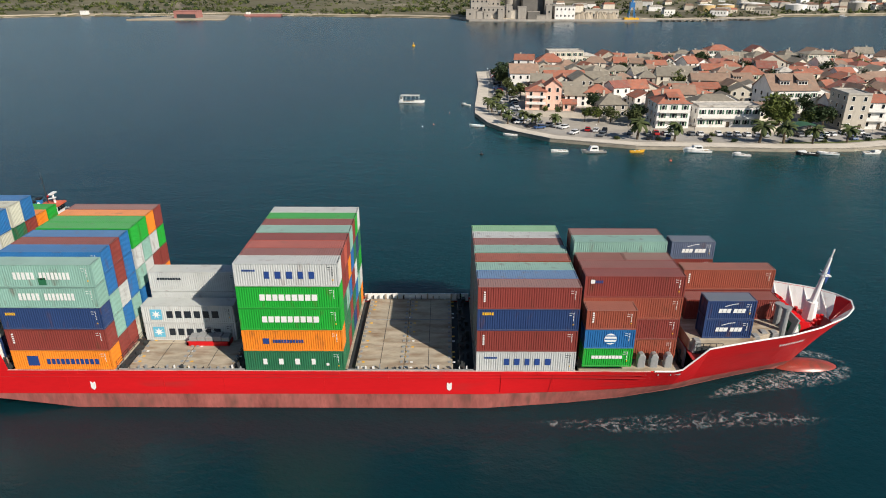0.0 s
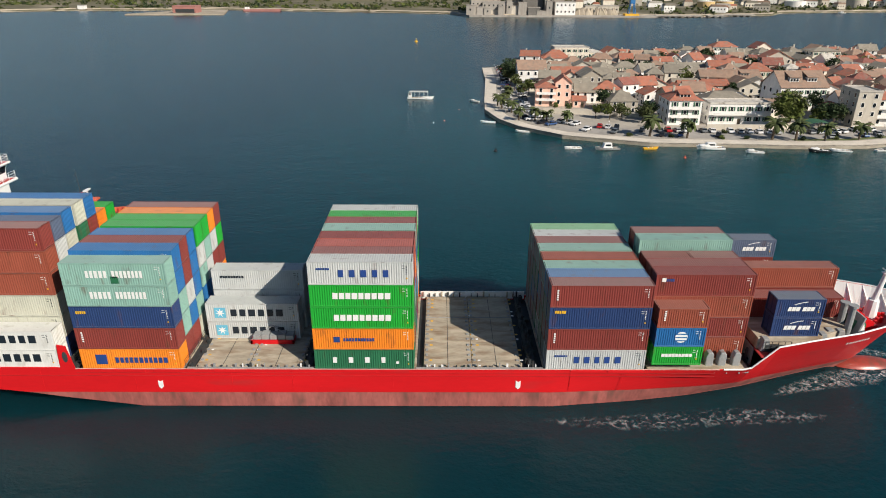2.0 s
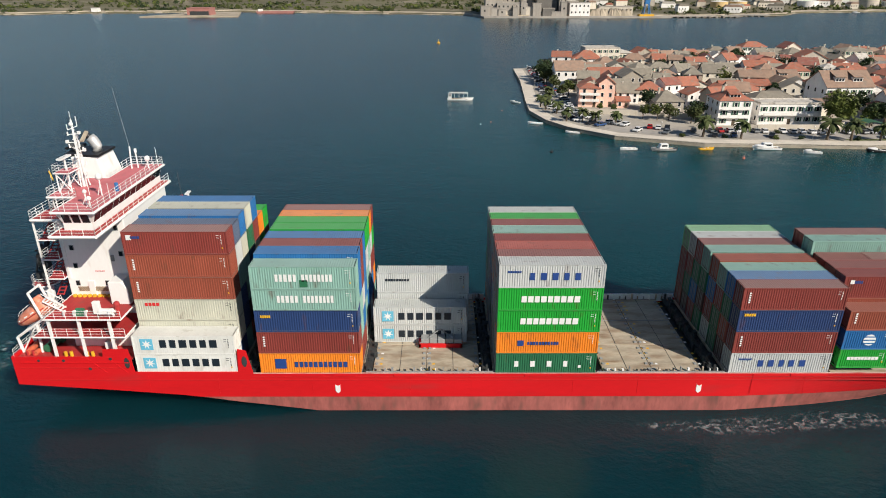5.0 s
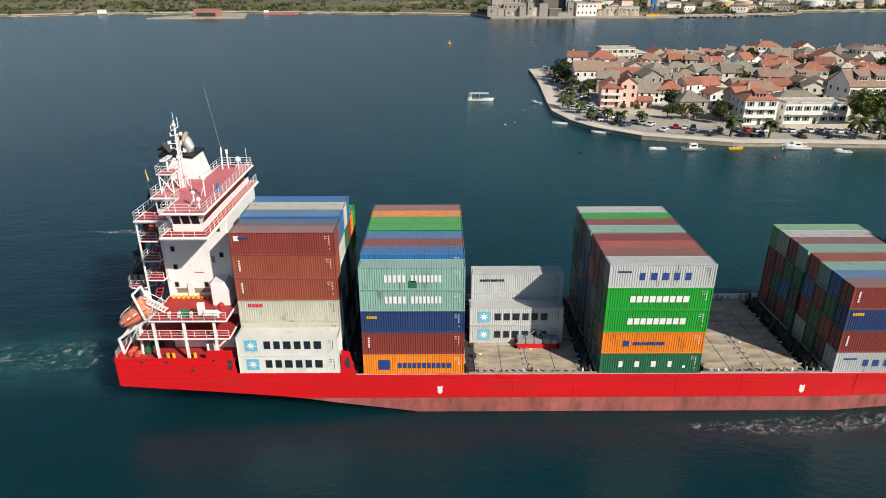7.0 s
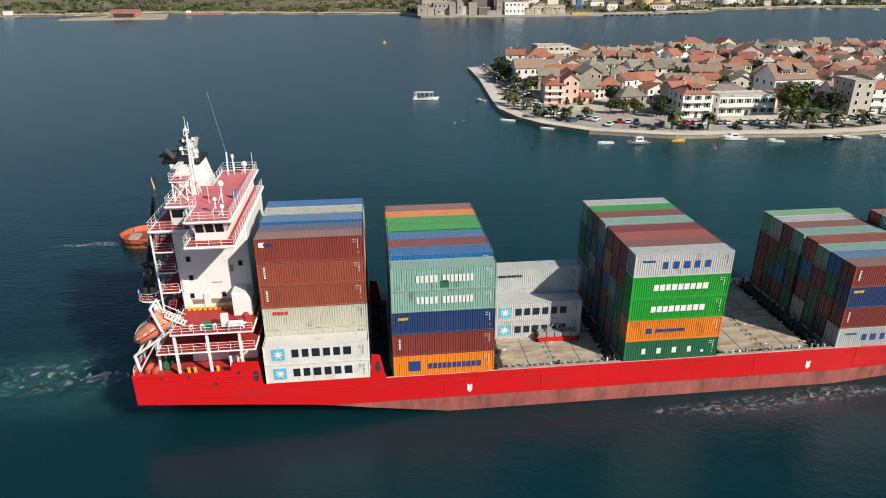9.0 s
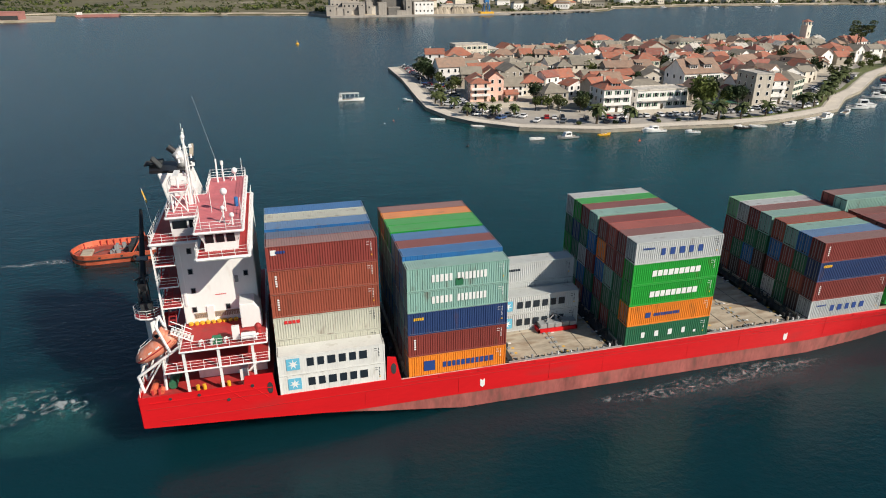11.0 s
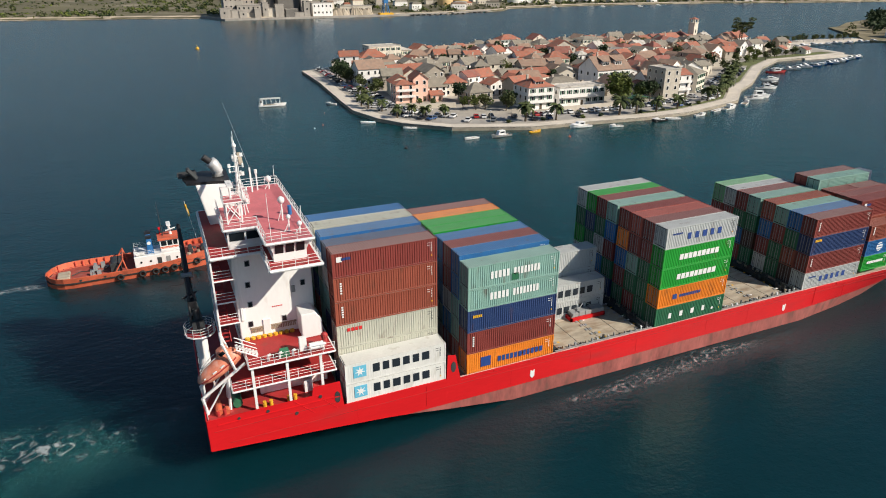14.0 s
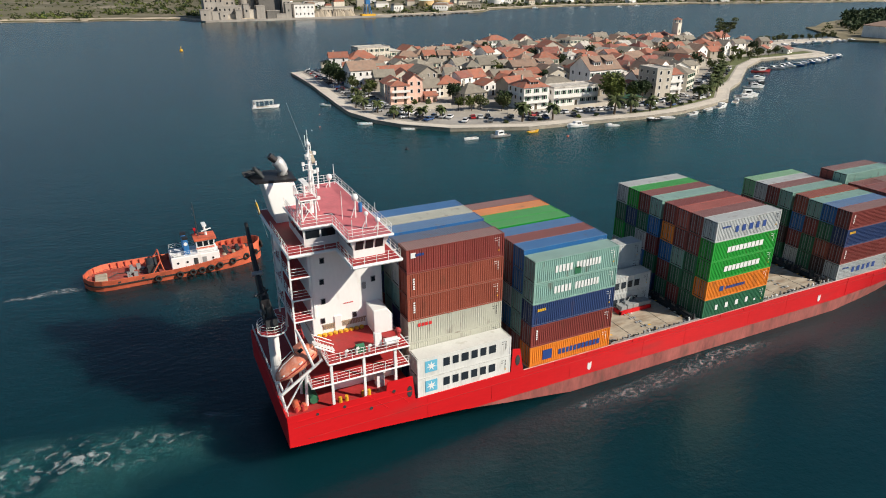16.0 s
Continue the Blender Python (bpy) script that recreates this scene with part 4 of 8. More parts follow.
# mooring gear on the poop
for x, y in ((1.6, -8.9), (6.4, -9.2), (9.0, -9.2), (12.6, -9.2)):
    bm = bmesh.new()
    tube(bm, (x - 0.35, y, 7.35), (x - 0.35, y, 8.0), 0.2, n=10)
    tube(bm, (x + 0.35, y, 7.35), (x + 0.35, y, 8.0), 0.2, n=10)
    part("bollard", bm, M_YELLOW if x > 2 else M_DECK, ship)
bm = bmesh.new()
tube(bm, (1.4, -9.0, 7.8), (1.4, -7.0, 7.8), 0.36, n=14)
tube(bm, (2.2, -9.0, 7.6), (2.2, -8.2, 7.6), 0.3, n=10)
part("mooring_winch", bm, M_TUG, ship, "orange and green mooring winch with rope")
bm = bmesh.new()
tube(bm, (3.4, -8.4, 7.95), (3.4, -6.0, 7.95), 0.5, n=14)
box(bm, 2.8, -6.0, 7.35, 4.0, -5.4, 8.6)
part("mooring_winch", bm, M_GREEN, ship, "dark green mooring winch")
bm = bmesh.new()
box(bm, 10.6, -8.4, 7.35, 11.5, -7.5, 8.9)
part("deck_locker", bm, M_WHITE, ship)
railing([(0.2, -9.9, 7.85), (0.2, 9.9, 7.85)], 0.9)

# ---- bow: breakwater, windlass, mast ----
bm = bmesh.new()
slab(bm, [(126.9, 7.3), (127.15, 7.3), (127.9, 10.6), (127.7, 10.6)], -6.2, 6.4)
part("breakwater", bm, M_GREY, ship, "grey slanting breakwater plate")
for y in np.arange(-5.9, 6.4, 1.4):
    bm = bmesh.new()
    slab(bm, [(127.1, 7.3), (128.6, 7.3), (127.8, 10.2)], y - 0.05, y + 0.05)
    part("breakwater_stay", bm, M_WHITE, ship)
for y, h in ((-5.6, 4.6), (-3.9, 4.2)):
    bm = bmesh.new()
    tube(bm, (126.2, y, 7.3), (126.2, y, 7.3 + h), 0.42, n=12)
    tube(bm, (126.2, y, 7.3 + h), (126.2, y, 7.6 + h), 0.6, n=12)
    part("ventilator", bm, M_GREY, ship, "grey ventilator post")
bm = bmesh.new()
tube(bm, (132.8, 0.2, 7.3), (132.9, 0.2, 10.0), 0.95, 0.7, n=10)
tube(bm, (132.9, 0.2, 10.0), (133.9, 0.2, 16.4), 0.42, 0.2, n=10)
tube(bm, (133.9, 0.2, 16.4), (134.1, 0.2, 17.7), 0.1, n=6)
tube(bm, (133.6, -0.9, 14.2), (133.6, 1.3, 14.2), 0.07, n=5)
box(bm, 133.1, -0.3, 13.9, 134.3, 0.7, 14.0)
tube(bm, (133.6, 0.2, 14.0), (133.0, -1.2, 15.4), 0.04, n=5)
part("bow_mast", bm, M_WHITE, ship, "white raked bow mast with crosstree")
bm = bmesh.new()
for k in range(3):
    for j in range(3):
        pass
v = [bm.verts.new(p) for p in ((134.0, 0.3, 15.8), (134.5, 0.5, 13.8), (134.2, 0.55, 12.4), (133.8, 0.4, 14.4))]
bm.faces.new(v)
ob = part("flag", bm, M_NAVYINK, ship, "dark blue flag hanging limp")
ob.modifiers.new("cloth", "SOLIDIFY").thickness = 0.03
for y in (-2.7, 2.6):
    bm = bmesh.new()
    tube(bm, (129.6, y - 1.5, 8.4), (129.6, y + 1.5, 8.4), 0.62, n=14)
    for d in (-1.5, -0.5, 0.6, 1.5):
        tube(bm, (129.6, y + d - 0.08, 8.4), (129.6, y + d + 0.08, 8.4), 0.95, n=14)
    box(bm, 128.6, y + 1.0, 7.3, 130.8, y + 1.9, 8.7)
    box(bm, 130.3, y - 1.2, 7.3, 131.4, y - 0.4, 8.3)
    part("windlass", bm, M_RED, ship, "red anchor windlass")
for x, y in ((131.8, -2.2), (133.2, -1.3), (131.8, 2.3), (133.2, 1.5), (128.4, -4.9), (128.6, 4.9), (134.2, 0.0)):
    bm = bmesh.new()
    tube(bm, (x - 0.3, y, 7.3), (x - 0.3, y, 8.1), 0.24, n=8)
    tube(bm, (x + 0.3, y, 7.3), (x + 0.3, y, 8.1), 0.24, n=8)
    part("bollard", bm, M_RED, ship)
bm = bmesh.new()
tube(bm, (127.9, -5.2, 8.9), (127.9, -3.0, 8.9), 0.9, n=14)
part("rope_drum", bm, M_GREEN, ship, "green rope drum")
# hatch of the foremost hold
bm = bmesh.new()
prism(bm, [(113.6, -8.0), (121.6, -7.7), (126.6, -5.4), (126.6, 5.4), (121.6, 7.7), (113.6, 8.0)], 7.2, 8.82)
part("fore_hatch", bm, M_HATCH, ship, "weathered raised hatch under the foremost boxes", bevel=0.05)
for x, y in ((123.6, -6.0), (124.9, -6.2), (122.2, -7.0), (114.4, -8.2)):
    bm = bmesh.new()
    slab(bm, [(x - 0.6, 7.3), (x + 0.6, 7.3), (x + 0.35, 9.0), (x - 0.35, 9.0)], y - 0.5, y + 0.5)
    part("cell_guide_foot", bm, M_GREY, ship, bevel=0.05)
for x in (107.6, 109.2, 111.0):
    bm = bmesh.new()
    slab(bm, [(x - 0.5, 4.75), (x + 0.5, 4.75), (x + 0.5, 6.9), (x + 0.2, 7.3), (x - 0.3, 7.2), (x - 0.5, 6.6)], -9.0, -8.1)
    part("deck_pedestal", bm, M_GREY, ship, "grey rounded lashing pedestal", bevel=0.12)
bm = bmesh.new()
rails(bm, [(114.2, -8.9, 7.3), (117.4, -8.9, 7.3)], h=1.5, step=0.9, r=0.05)
box(bm, 114.4, -8.8, 7.3, 116.6, -8.4, 8.1)
part("ladder_guard", bm, M_DARK, ship)
# name on the bow, as plain bars
bm = bmesh.new()
for k in range(9):
    x = 125.2 + k * 0.42
    y = -half_breadth(x, 7.5) - 0.11
    v = [bm.verts.new(p) for p in ((x, y, 7.5), (x + 0.3, -half_breadth(x + 0.3, 7.5) - 0.11, 7.5), (x + 0.3, -half_breadth(x + 0.3, 7.95) - 0.11, 7.95), (x, -half_breadth(x, 7.95) - 0.11, 7.95))]
    bm.faces.new(v)
part("name_bars", bm, M_CHALK, ship, "white bars of unreadable writing on the bow")

# stanchions and stiffened plates along the deck's edges
for side in (-1, 1):
    for x0, x1 in ((42.6, 58.2), (70.9, 86.6)):
        bm = bmesh.new()
        y = side * 9.86
        box(bm, x0, y - 0.05, 5.02, x1, y + 0.05, 5.62 if side < 0 else 6.2)
        part("edge_plate", bm, M_GREY if side < 0 else M_WHITE, ship, "pale stained plate along the deck's edge")
        gear = random.Random(int(x0) + side)
        for x in np.arange(x0 + 0.4, x1, 0.9):
            bm = bmesh.new()
            w = gear.uniform(0.08, 0.3)
            box(bm, x, y - side * 0.3 - 0.12, 5.4, x + w, y - side * 0.3 + 0.12, 5.6 + gear.uniform(0, 0.5) + (0.3 if side > 0 else 0))
            part("stanchion", bm, gear.choice((M_GREY, M_DARK, M_HATCH, M_WHITE)), ship)


# ---- containers ----
WIDE, PITCH = 2.41, 2.475
MESHES = {}


def container_meshes(length, high, flat=False):
    """The parts of a box; refrigerated ones have flat sides."""
    if (length, high, flat) in MESHES:
        return MESHES[(length, high, flat)]
    deep = 0.006 if flat else 0.05
    hx, hy = length / 2, WIDE / 2
    waves = round(length / 0.29)
    p = (length - 0.3) / waves
    bm = bmesh.new()
    prof = []
    for k in range(waves):
        x = -hx + 0.15 + k * p
        prof += [(x, 0.0), (x + p * 0.36, 0.0), (x + p * 0.5, deep), (x + p * 0.86, deep)]
    prof.append((hx - 0.15, 0.0))
    skin = {}
    for side in (-1, 1):
        lo = [bm.verts.new((x, side * (hy - 0.03 - d), 0.14)) for x, d in prof]
        hi = [bm.verts.new((x, side * (hy - 0.03 - d), high - 0.1)) for x, d in prof]
        top = [bm.verts.new((x, side * (hy - 0.06), high - 0.02 - d * 0.5)) for x, d in prof]
        skin[side] = lo, hi, top
        for k in range(len(prof) - 1):
            for p0, p1 in ((lo, hi), (hi, top)):
                bm.faces.new((p0[k], p0[k + 1], p1[k + 1], p1[k]) if side < 0 else (p0[k + 1], p0[k], p1[k], p1[k + 1]))
    for k in range(len(prof) - 1):
        bm.faces.new((skin[-1][2][k], skin[-1][2][k + 1], skin[1][2][k + 1], skin[1][2][k]))
        bm.faces.new((skin[1][0][k], skin[1][0][k + 1], skin[-1][0][k + 1], skin[-1][0][k]))
    n = 8   # blind end, forward
    pw = (WIDE - 0.3) / n
    pr = []
    for k in range(n):
        y = -hy + 0.15 + k * pw
        pr += [(y, 0.0), (y + pw * 0.36, 0.0), (y + pw * 0.5, 0.05), (y + pw * 0.86, 0.05)]
    pr.append((hy - 0.15, 0.0))
    lo = [bm.verts.new((hx - 0.03 - d, y, 0.14)) for y, d in pr]
    hi = [bm.verts.new((hx - 0.03 - d, y, high - 0.1)) for y, d in pr]
    for k in range(len(pr) - 1):
        bm.faces.new((lo[k], lo[k + 1], hi[k + 1], hi[k]))
    bm.faces.new((skin[-1][0][-1], lo[0], hi[0], skin[-1][1][-1]))
    bm.faces.new((lo[-1], skin[1][0][-1], skin[1][1][-1], hi[-1]))
    body = mesh_of("corrugated_body", bm, fix=False)
    bm = bmesh.new()
    for x in (-hx, hx - 0.15):
        for y in (-hy, hy - 0.15):
            box(bm, x, y, 0, x + 0.15, y + 0.15, high)
    for y in (-hy, hy - 0.07):
        box(bm, -hx + 0.15, y, 0, hx - 0.15, y + 0.07, 0.14)
        box(bm, -hx + 0.15, y, high - 0.1, hx - 0.15, y + 0.07, high - 0.01)
    for x in (-hx, hx - 0.07):
        box(bm, x, -hy + 0.15, 0, x + 0.07, hy - 0.15, 0.14)
        box(bm, x, -hy + 0.15, high - 0.1, x + 0.07, hy - 0.15, high - 0.01)
    rim = mesh_of("frame", bm)
    bm = bmesh.new()
    box(bm, -hx + 0.09, 0.05, 0.25, -hx + 0.13, hy - 0.25, high - 0.24)
    for z in (0.45, 0.95, 1.45, 1.95):
        box(bm, -hx + 0.065, 0.12, z, -hx + 0.09, hy - 0.32, z + 0.2)
    door = mesh_of("door", bm)
    bm = bmesh.new()
    tube(bm, (-hx + 0.03, 0, 0.1), (-hx + 0.03, 0, high - 0.08), 0.042, n=5)
    bar = mesh_of("lock_bar", bm)
    bm = bmesh.new()   # black rubber seal, widened so it also paints the shaded gaps round the doors
    box(bm, -hx + 0.135, -hy + 0.1, 0.1, -hx + 0.16, hy - 0.1, high - 0.08)
    cast = mesh_of("door_seal", bm)
    MESHES[(length, high, flat)] = body, rim, door, bar, cast
    return MESHES[(length, high, flat)]


COLOURS = dict(r="maroon", R="salmon red", O="rust red", o="orange", G="bright green", D="dark green", b="blue", n="navy", t="celadon green",
               w="light grey", W="white", K="beige", l="pale green", s="slate grey", k="brown")
FORTY, TWENTY, CUBE, LOW = 12.19, 6.06, 2.875, 2.57


def container(code, x, row, z, length=FORTY, high=CUBE, doors=True, group=""):
    """A corrugated steel container whose after lower edge lies at x, in a row counted from starboard."""
    body, rim, door, bar, cast = container_meshes(length, high, code == "W")
    kind = "twenty-foot" if length < 7 else "forty-foot"
    thing = tagged(new("shipping_container"), f"{COLOURS[code]} corrugated steel {kind} shipping container, weathered", "container", group or "containers on deck")
    mat = PAINT[code]
    put("corrugated_body", body, mat, thing)
    put("frame", rim, mat, thing)
    put("door_seal", cast, M_TYRE, thing)
    for s in (1, -1):
        d = put("door", door, mat, thing, m=Matrix.Diagonal((1, s, 1, 1)))
        for y in (0.28, 0.7) if doors else ():
            put("lock_bar", bar, M_GREY, d, m=pose(0, y, 0))
    y = -HALF + WIDE / 2 + 0.03 + row * PITCH + (0.45 if row > 3 else 0.0)   # a gap on the centre line
    aboard(thing, pose(x + length / 2, y, z))
    thing["high"] = high
    return thing


def bars(thing, mat, n, x, z, wide, tall, gap, label, length=FORTY, slant=0.0):
    """A word kept as plain letter-sized bars on the starboard side; x is its start from the box's after end."""
    rnd = random.Random(n * 31 + int(x * 10))
    cx = -length / 2 + x
    y0, y1 = -WIDE / 2 - 0.012, -WIDE / 2 + 0.012
    for k in range(n):
        w = wide * rnd.uniform(0.86, 1.08)
        bm = bmesh.new()
        slab(bm, [(cx, z), (cx + w, z), (cx + w + slant, z + tall), (cx + slant, z + tall)], y0, y1)
        part("letter_bar", bm, mat, thing, label)
        cx += w + gap


def emblem(thing, x, z, size, mat, star=None, length=FORTY):
    """A company sign kept as a plain shape: a square or round field, with a pale star if it has one."""
    bm = bmesh.new()
    cx = -length / 2 + x
    slab(bm, [(cx, z), (cx + size, z), (cx + size, z + size), (cx, z + size)], -WIDE / 2 - 0.012, -WIDE / 2 + 0.012)
    e = part("sign_field", bm, mat, thing, "plain coloured sign field")
    if star:
        bm = bmesh.new()
        c = (cx + size / 2, z + size / 2)
        pts = [(c[0] + size * (0.42 if k % 2 == 0 else 0.16) * math.sin(k * math.pi / 7), c[1] + size * (0.42 if k % 2 == 0 else 0.16) * math.cos(k * math.pi / 7)) for k in range(14)]
        slab(bm, pts, -WIDE / 2 - 0.02, -WIDE / 2 - 0.006)
        part("star", bm, star, e)


def small_marks(thing, length, high, mat, warn):
    """The small upright column of marks near the forward end, as plain bars, with a yellow warning patch on some."""
    bm = bmesh.new()
    x = length / 2 - 0.75
    for k in range(6):
        z = high - 0.55 - k * 0.2
        slab(bm, [(x, z), (x + 0.1, z), (x + 0.1, z + 0.1), (x, z + 0.1)], -WIDE / 2 - 0.01, -WIDE / 2 + 0.012)
    for k in range(2):
        z = high - 0.5 - k * 0.3
        slab(bm, [(x - 0.5, z), (x - 0.15, z), (x - 0.15, z + 0.045), (x - 0.5, z + 0.045)], -WIDE / 2 - 0.01, -WIDE / 2 + 0.012)
    part("code_bars", bm, mat, thing)
    if warn:
        bm = bmesh.new()
        slab(bm, [(x, 0.75), (x + 0.15, 0.75), (x + 0.15, 0.92), (x, 0.92)], -WIDE / 2 - 0.01, -WIDE / 2 + 0.012)
        part("warning_patch", bm, M_YELLOW, thing)


BOX = {}
fill = random.Random(11)
MIX = "rrrrkkODDDGbbnntttwwKO"


def stack(bay, x, row, base, codes, length=FORTY, highs=CUBE):
    """Boxes on one another from the base up; '?' takes any of the usual colours."""
    z = base
    for tier, code in enumerate(codes):
        h = highs[tier] if isinstance(highs, (list, tuple)) else highs
        if code == "?":
            code = fill.choice(MIX)
        BOX[(bay, row, tier)] = container(code, x, row, z, length, h, bay in "bde")
        z += h + 0.045
    return z


B = 5.40
# bay by the bridge house
stack("a", 14.85, 0, 5.5, "WW", highs=[LOW, LOW])
RAISED = B + 0.19
stack("a", 14.85, 1, RAISED, "?KKOOr")
for row, codes in ((2, "?????s"), (3, "?????b"), (4, "?????K"), (5, "?????b"), (6, "??KGo"), (7, "???rG")):
    stack("a", 14.85, row, RAISED, codes, highs=[CUBE + 0.17] + [CUBE] * 4 + [LOW if row == 2 else CUBE])
# second bay
stack("b", 29.85, 0, B, "orntt", highs=[CUBE, CUBE, CUBE, LOW + 0.1, CUBE])
for row, codes in ((1, "rttbb"), (2, "rbwrr"), (3, "?tbbb"), (4, "?btwG"), (5, "wb?tG"), (6, "?brwo"), (7, "?orGr")):
    stack("b", 29.85, row, RAISED, codes, highs=[CUBE + 0.17] + [CUBE] * 4)
# grey boxes inboard, ahead of the second bay
stack("c", 43.0, 3, B, "ww", highs=LOW)
stack("c", 43.3, 4, B, "www")
# third bay
stack("d", 58.45, 0, B, "DoGGw", highs=[CUBE, CUBE, CUBE, CUBE, CUBE + 0.05])
for row, codes in ((1, "DDDrr"), (2, "rDtrR"), (3, "Drbor"), (4, "nDrbt"), (5, "rbwDr"), (6, "DtDnG"), (7, "owGDw")):
    stack("d", 58.45, row, B, codes)
# fourth bay, beyond the bare hatch
stack("e", 86.9, 0, B, "wrnr")
for row, codes in ((1, "kODb"), (2, "DDrt"), (3, "wrbO"), (4, "DkDt"), (5, "rbDr"), (6, "kDrw"), (7, "Orrl")):
    stack("e", 86.9, row, B, codes, highs=[CUBE, CUBE, CUBE, CUBE + 0.15] if row > 2 else CUBE)
# fifth bay
stack("f", 99.95, 0, 6.2, "GbO", TWENTY, LOW)
stack("f", 99.95, 1, 5.7, "OrOr")
stack("f", 99.95, 2, 5.7, "?rrr")
stack("f", 99.95, 3, 5.7, "?rr")
stack("g", 99.95, 3, 5.7 + 3 * 2.92, "r", TWENTY)
stack("h", 106.08, 3, 5.7 + 3 * 2.92, "r", TWENTY)
stack("f", 99.95, 4, 5.6, "????t", highs=LOW)
stack("f", 99.95, 5, 5.6, "????r", highs=LOW)
# foremost bay on the raised hatch
stack("i", 115.2, 1, 8.84, "nn", TWENTY, LOW)
stack("i", 114.6, 3, 8.84, "r")
stack("i", 114.9, 4, 8.84, "rO")
stack("i", 114.6, 6, 8.84, "rrs", TWENTY, LOW)

# signs and marks on the starboard faces that show
for key in ((("a", 0, 0)), ("a", 0, 1)):
    emblem(BOX[key], 0.95, 0.68, 1.5, M_LTBLUE, M_CHALK)
    bars(BOX[key], M_INK, 6, 3.25, 0.98, 0.84, 1.05, 0.40, "black block letters kept as bars")
for key in (("c", 3, 0), ("c", 3, 1)):
    emblem(BOX[key], 1.1, 0.5, 1.5, M_LTBLUE, M_CHALK)
    bars(BOX[key], M_INK, 6, 3.25, 0.75, 0.84, 1.0, 0.40, "black block letters kept as bars")
bars(BOX[("c", 4, 2)], M_INK, 9, 1.1, 1.7, 0.3, 0.32, 0.08, "small dark letters kept as bars")
for key in (("d", 0, 2), ("d", 0, 3)):
    bars(BOX[key], M_CHALK, 9, 2.7, 1.05, 0.64, 0.8, 0.15, "white block letters kept as bars", slant=0.03)
bars(BOX[("d", 0, 4)], M_NAVYINK, 5, 3.55, 1.0, 0.66, 0.9, 0.66, "dark blue round letters kept as bars")
bars(BOX[("d", 0, 4)], M_NAVYINK, 6, 1.0, 1.9, 0.2, 0.24, 0.07, "small blue marks kept as bars")
bars(BOX[("d", 0, 1)], M_NAVYINK, 11, 3.7, 1.15, 0.27, 0.42, 0.09, "dark blue letters kept as bars")
emblem(BOX[("d", 0, 1)], 2.5, 1.0, 0.75, M_NAVYINK)
bars(BOX[("d", 0, 0)], M_CHALK, 4, 2.25, 1.0, 0.55, 0.8, 1.45, "widely spaced white letters kept as bars")
emblem(BOX[("d", 0, 0)], 10.0, 0.85, 0.35, M_CHALK)
bars(BOX[("b", 0, 0)], M_NAVYINK, 11, 4.2, 0.95, 0.43, 0.75, 0.17, "dark blue letters kept as bars")
emblem(BOX[("b", 0, 0)], 1.85, 0.75, 1.35, M_NAVYINK)
for key in (("b", 0, 3), ("b", 0, 4)):
    bars(BOX[key], M_CHALK, 5, 2.9, 1.0, 0.36, 0.9, 0.17, "white block letters kept as bars")
    bars(BOX[key], M_CHALK, 8, 5.95, 1.0, 0.32, 0.9, 0.15, "white block letters kept as bars")
emblem(BOX[("b", 0, 4)], 5.7, 0.3, 0.9, PAINT["D"])
bars(BOX[("b", 0, 2)], M_YELLOW, 5, 0.7, 1.9, 0.2, 0.35, 0.06, "small yellow letters kept as bars")
bars(BOX[("e", 0, 2)], M_YELLOW, 5, 0.6, 2.1, 0.22, 0.36, 0.06, "small yellow letters kept as bars")
bars(BOX[("e", 0, 0)], M_NAVYINK, 5, 3.4, 1.0, 0.66, 0.9, 0.62, "dark blue round letters kept as bars")
bars(BOX[("e", 0, 0)], M_NAVYINK, 6, 1.0, 1.9, 0.2, 0.24, 0.07, "small blue marks kept as bars")
bars(BOX[("a", 1, 2)], M_REDINK, 4, 1.2, 2.0, 0.36, 0.42, 0.1, "red letters kept as bars")
emblem(BOX[("a", 1, 5)], 0.5, 1.85, 0.6, M_CHALK)
bars(BOX[("a", 1, 5)], M_NAVYINK, 4, 1.0, 2.0, 0.22, 0.3, 0.06, "small marks kept as bars")
emblem(BOX[("f", 1, 3)], 0.7, 1.9, 0.5, M_CHALK)
bars(BOX[("f", 1, 3)], M_NAVYINK, 4, 1.25, 1.95, 0.2, 0.35, 0.05, "small marks kept as bars")
bars(BOX[("f", 0, 0)], M_CHALK, 9, 1.05, 1.15, 0.38, 0.42, 0.06, "white block letters kept as bars", TWENTY)
for key in (("i", 1, 0), ("i", 1, 1), ("i", 6, 2)):
    bars(BOX[key], M_CHALK, 3, 1.5, 0.95, 0.45, 0.55, 0.06, "white slanting letters kept as bars", TWENTY, 0.1)
    bars(BOX[key], M_CHALK, 3, 3.3, 0.95, 0.45, 0.55, 0.06, "white slanting letters kept as bars", TWENTY, 0.1)
    bm = bmesh.new()
    for k in range(8):
        u, v = 2.2 + k * 0.2, 1.7 + 0.42 * math.sin((k + 1) / 9 * 1.6)
        slab(bm, [(u - 3.03, v), (u - 2.83, v + 0.05), (u - 2.83, v + 0.14), (u - 3.03, v + 0.08)], -WIDE / 2 - 0.012, -WIDE / 2 + 0.012)
    part("swoosh", bm, M_CHALK, BOX[key], "white curved stroke")
bm = bmesh.new()
tube(bm, (0.1, -WIDE / 2 - 0.012, 1.3), (0.1, -WIDE / 2 + 0.012, 1.3), 0.75, n=24)
disc = part("round_sign", bm, M_CHALK, BOX[("f", 0, 1)], "white globe-like round sign")
bm = bmesh.new()
for z in (0.75, 1.2, 1.65):
    slab(bm, [(-0.62, z), (0.82, z), (0.82, z + 0.16), (-0.62, z + 0.16)], -WIDE / 2 - 0.02, -WIDE / 2 - 0.004)
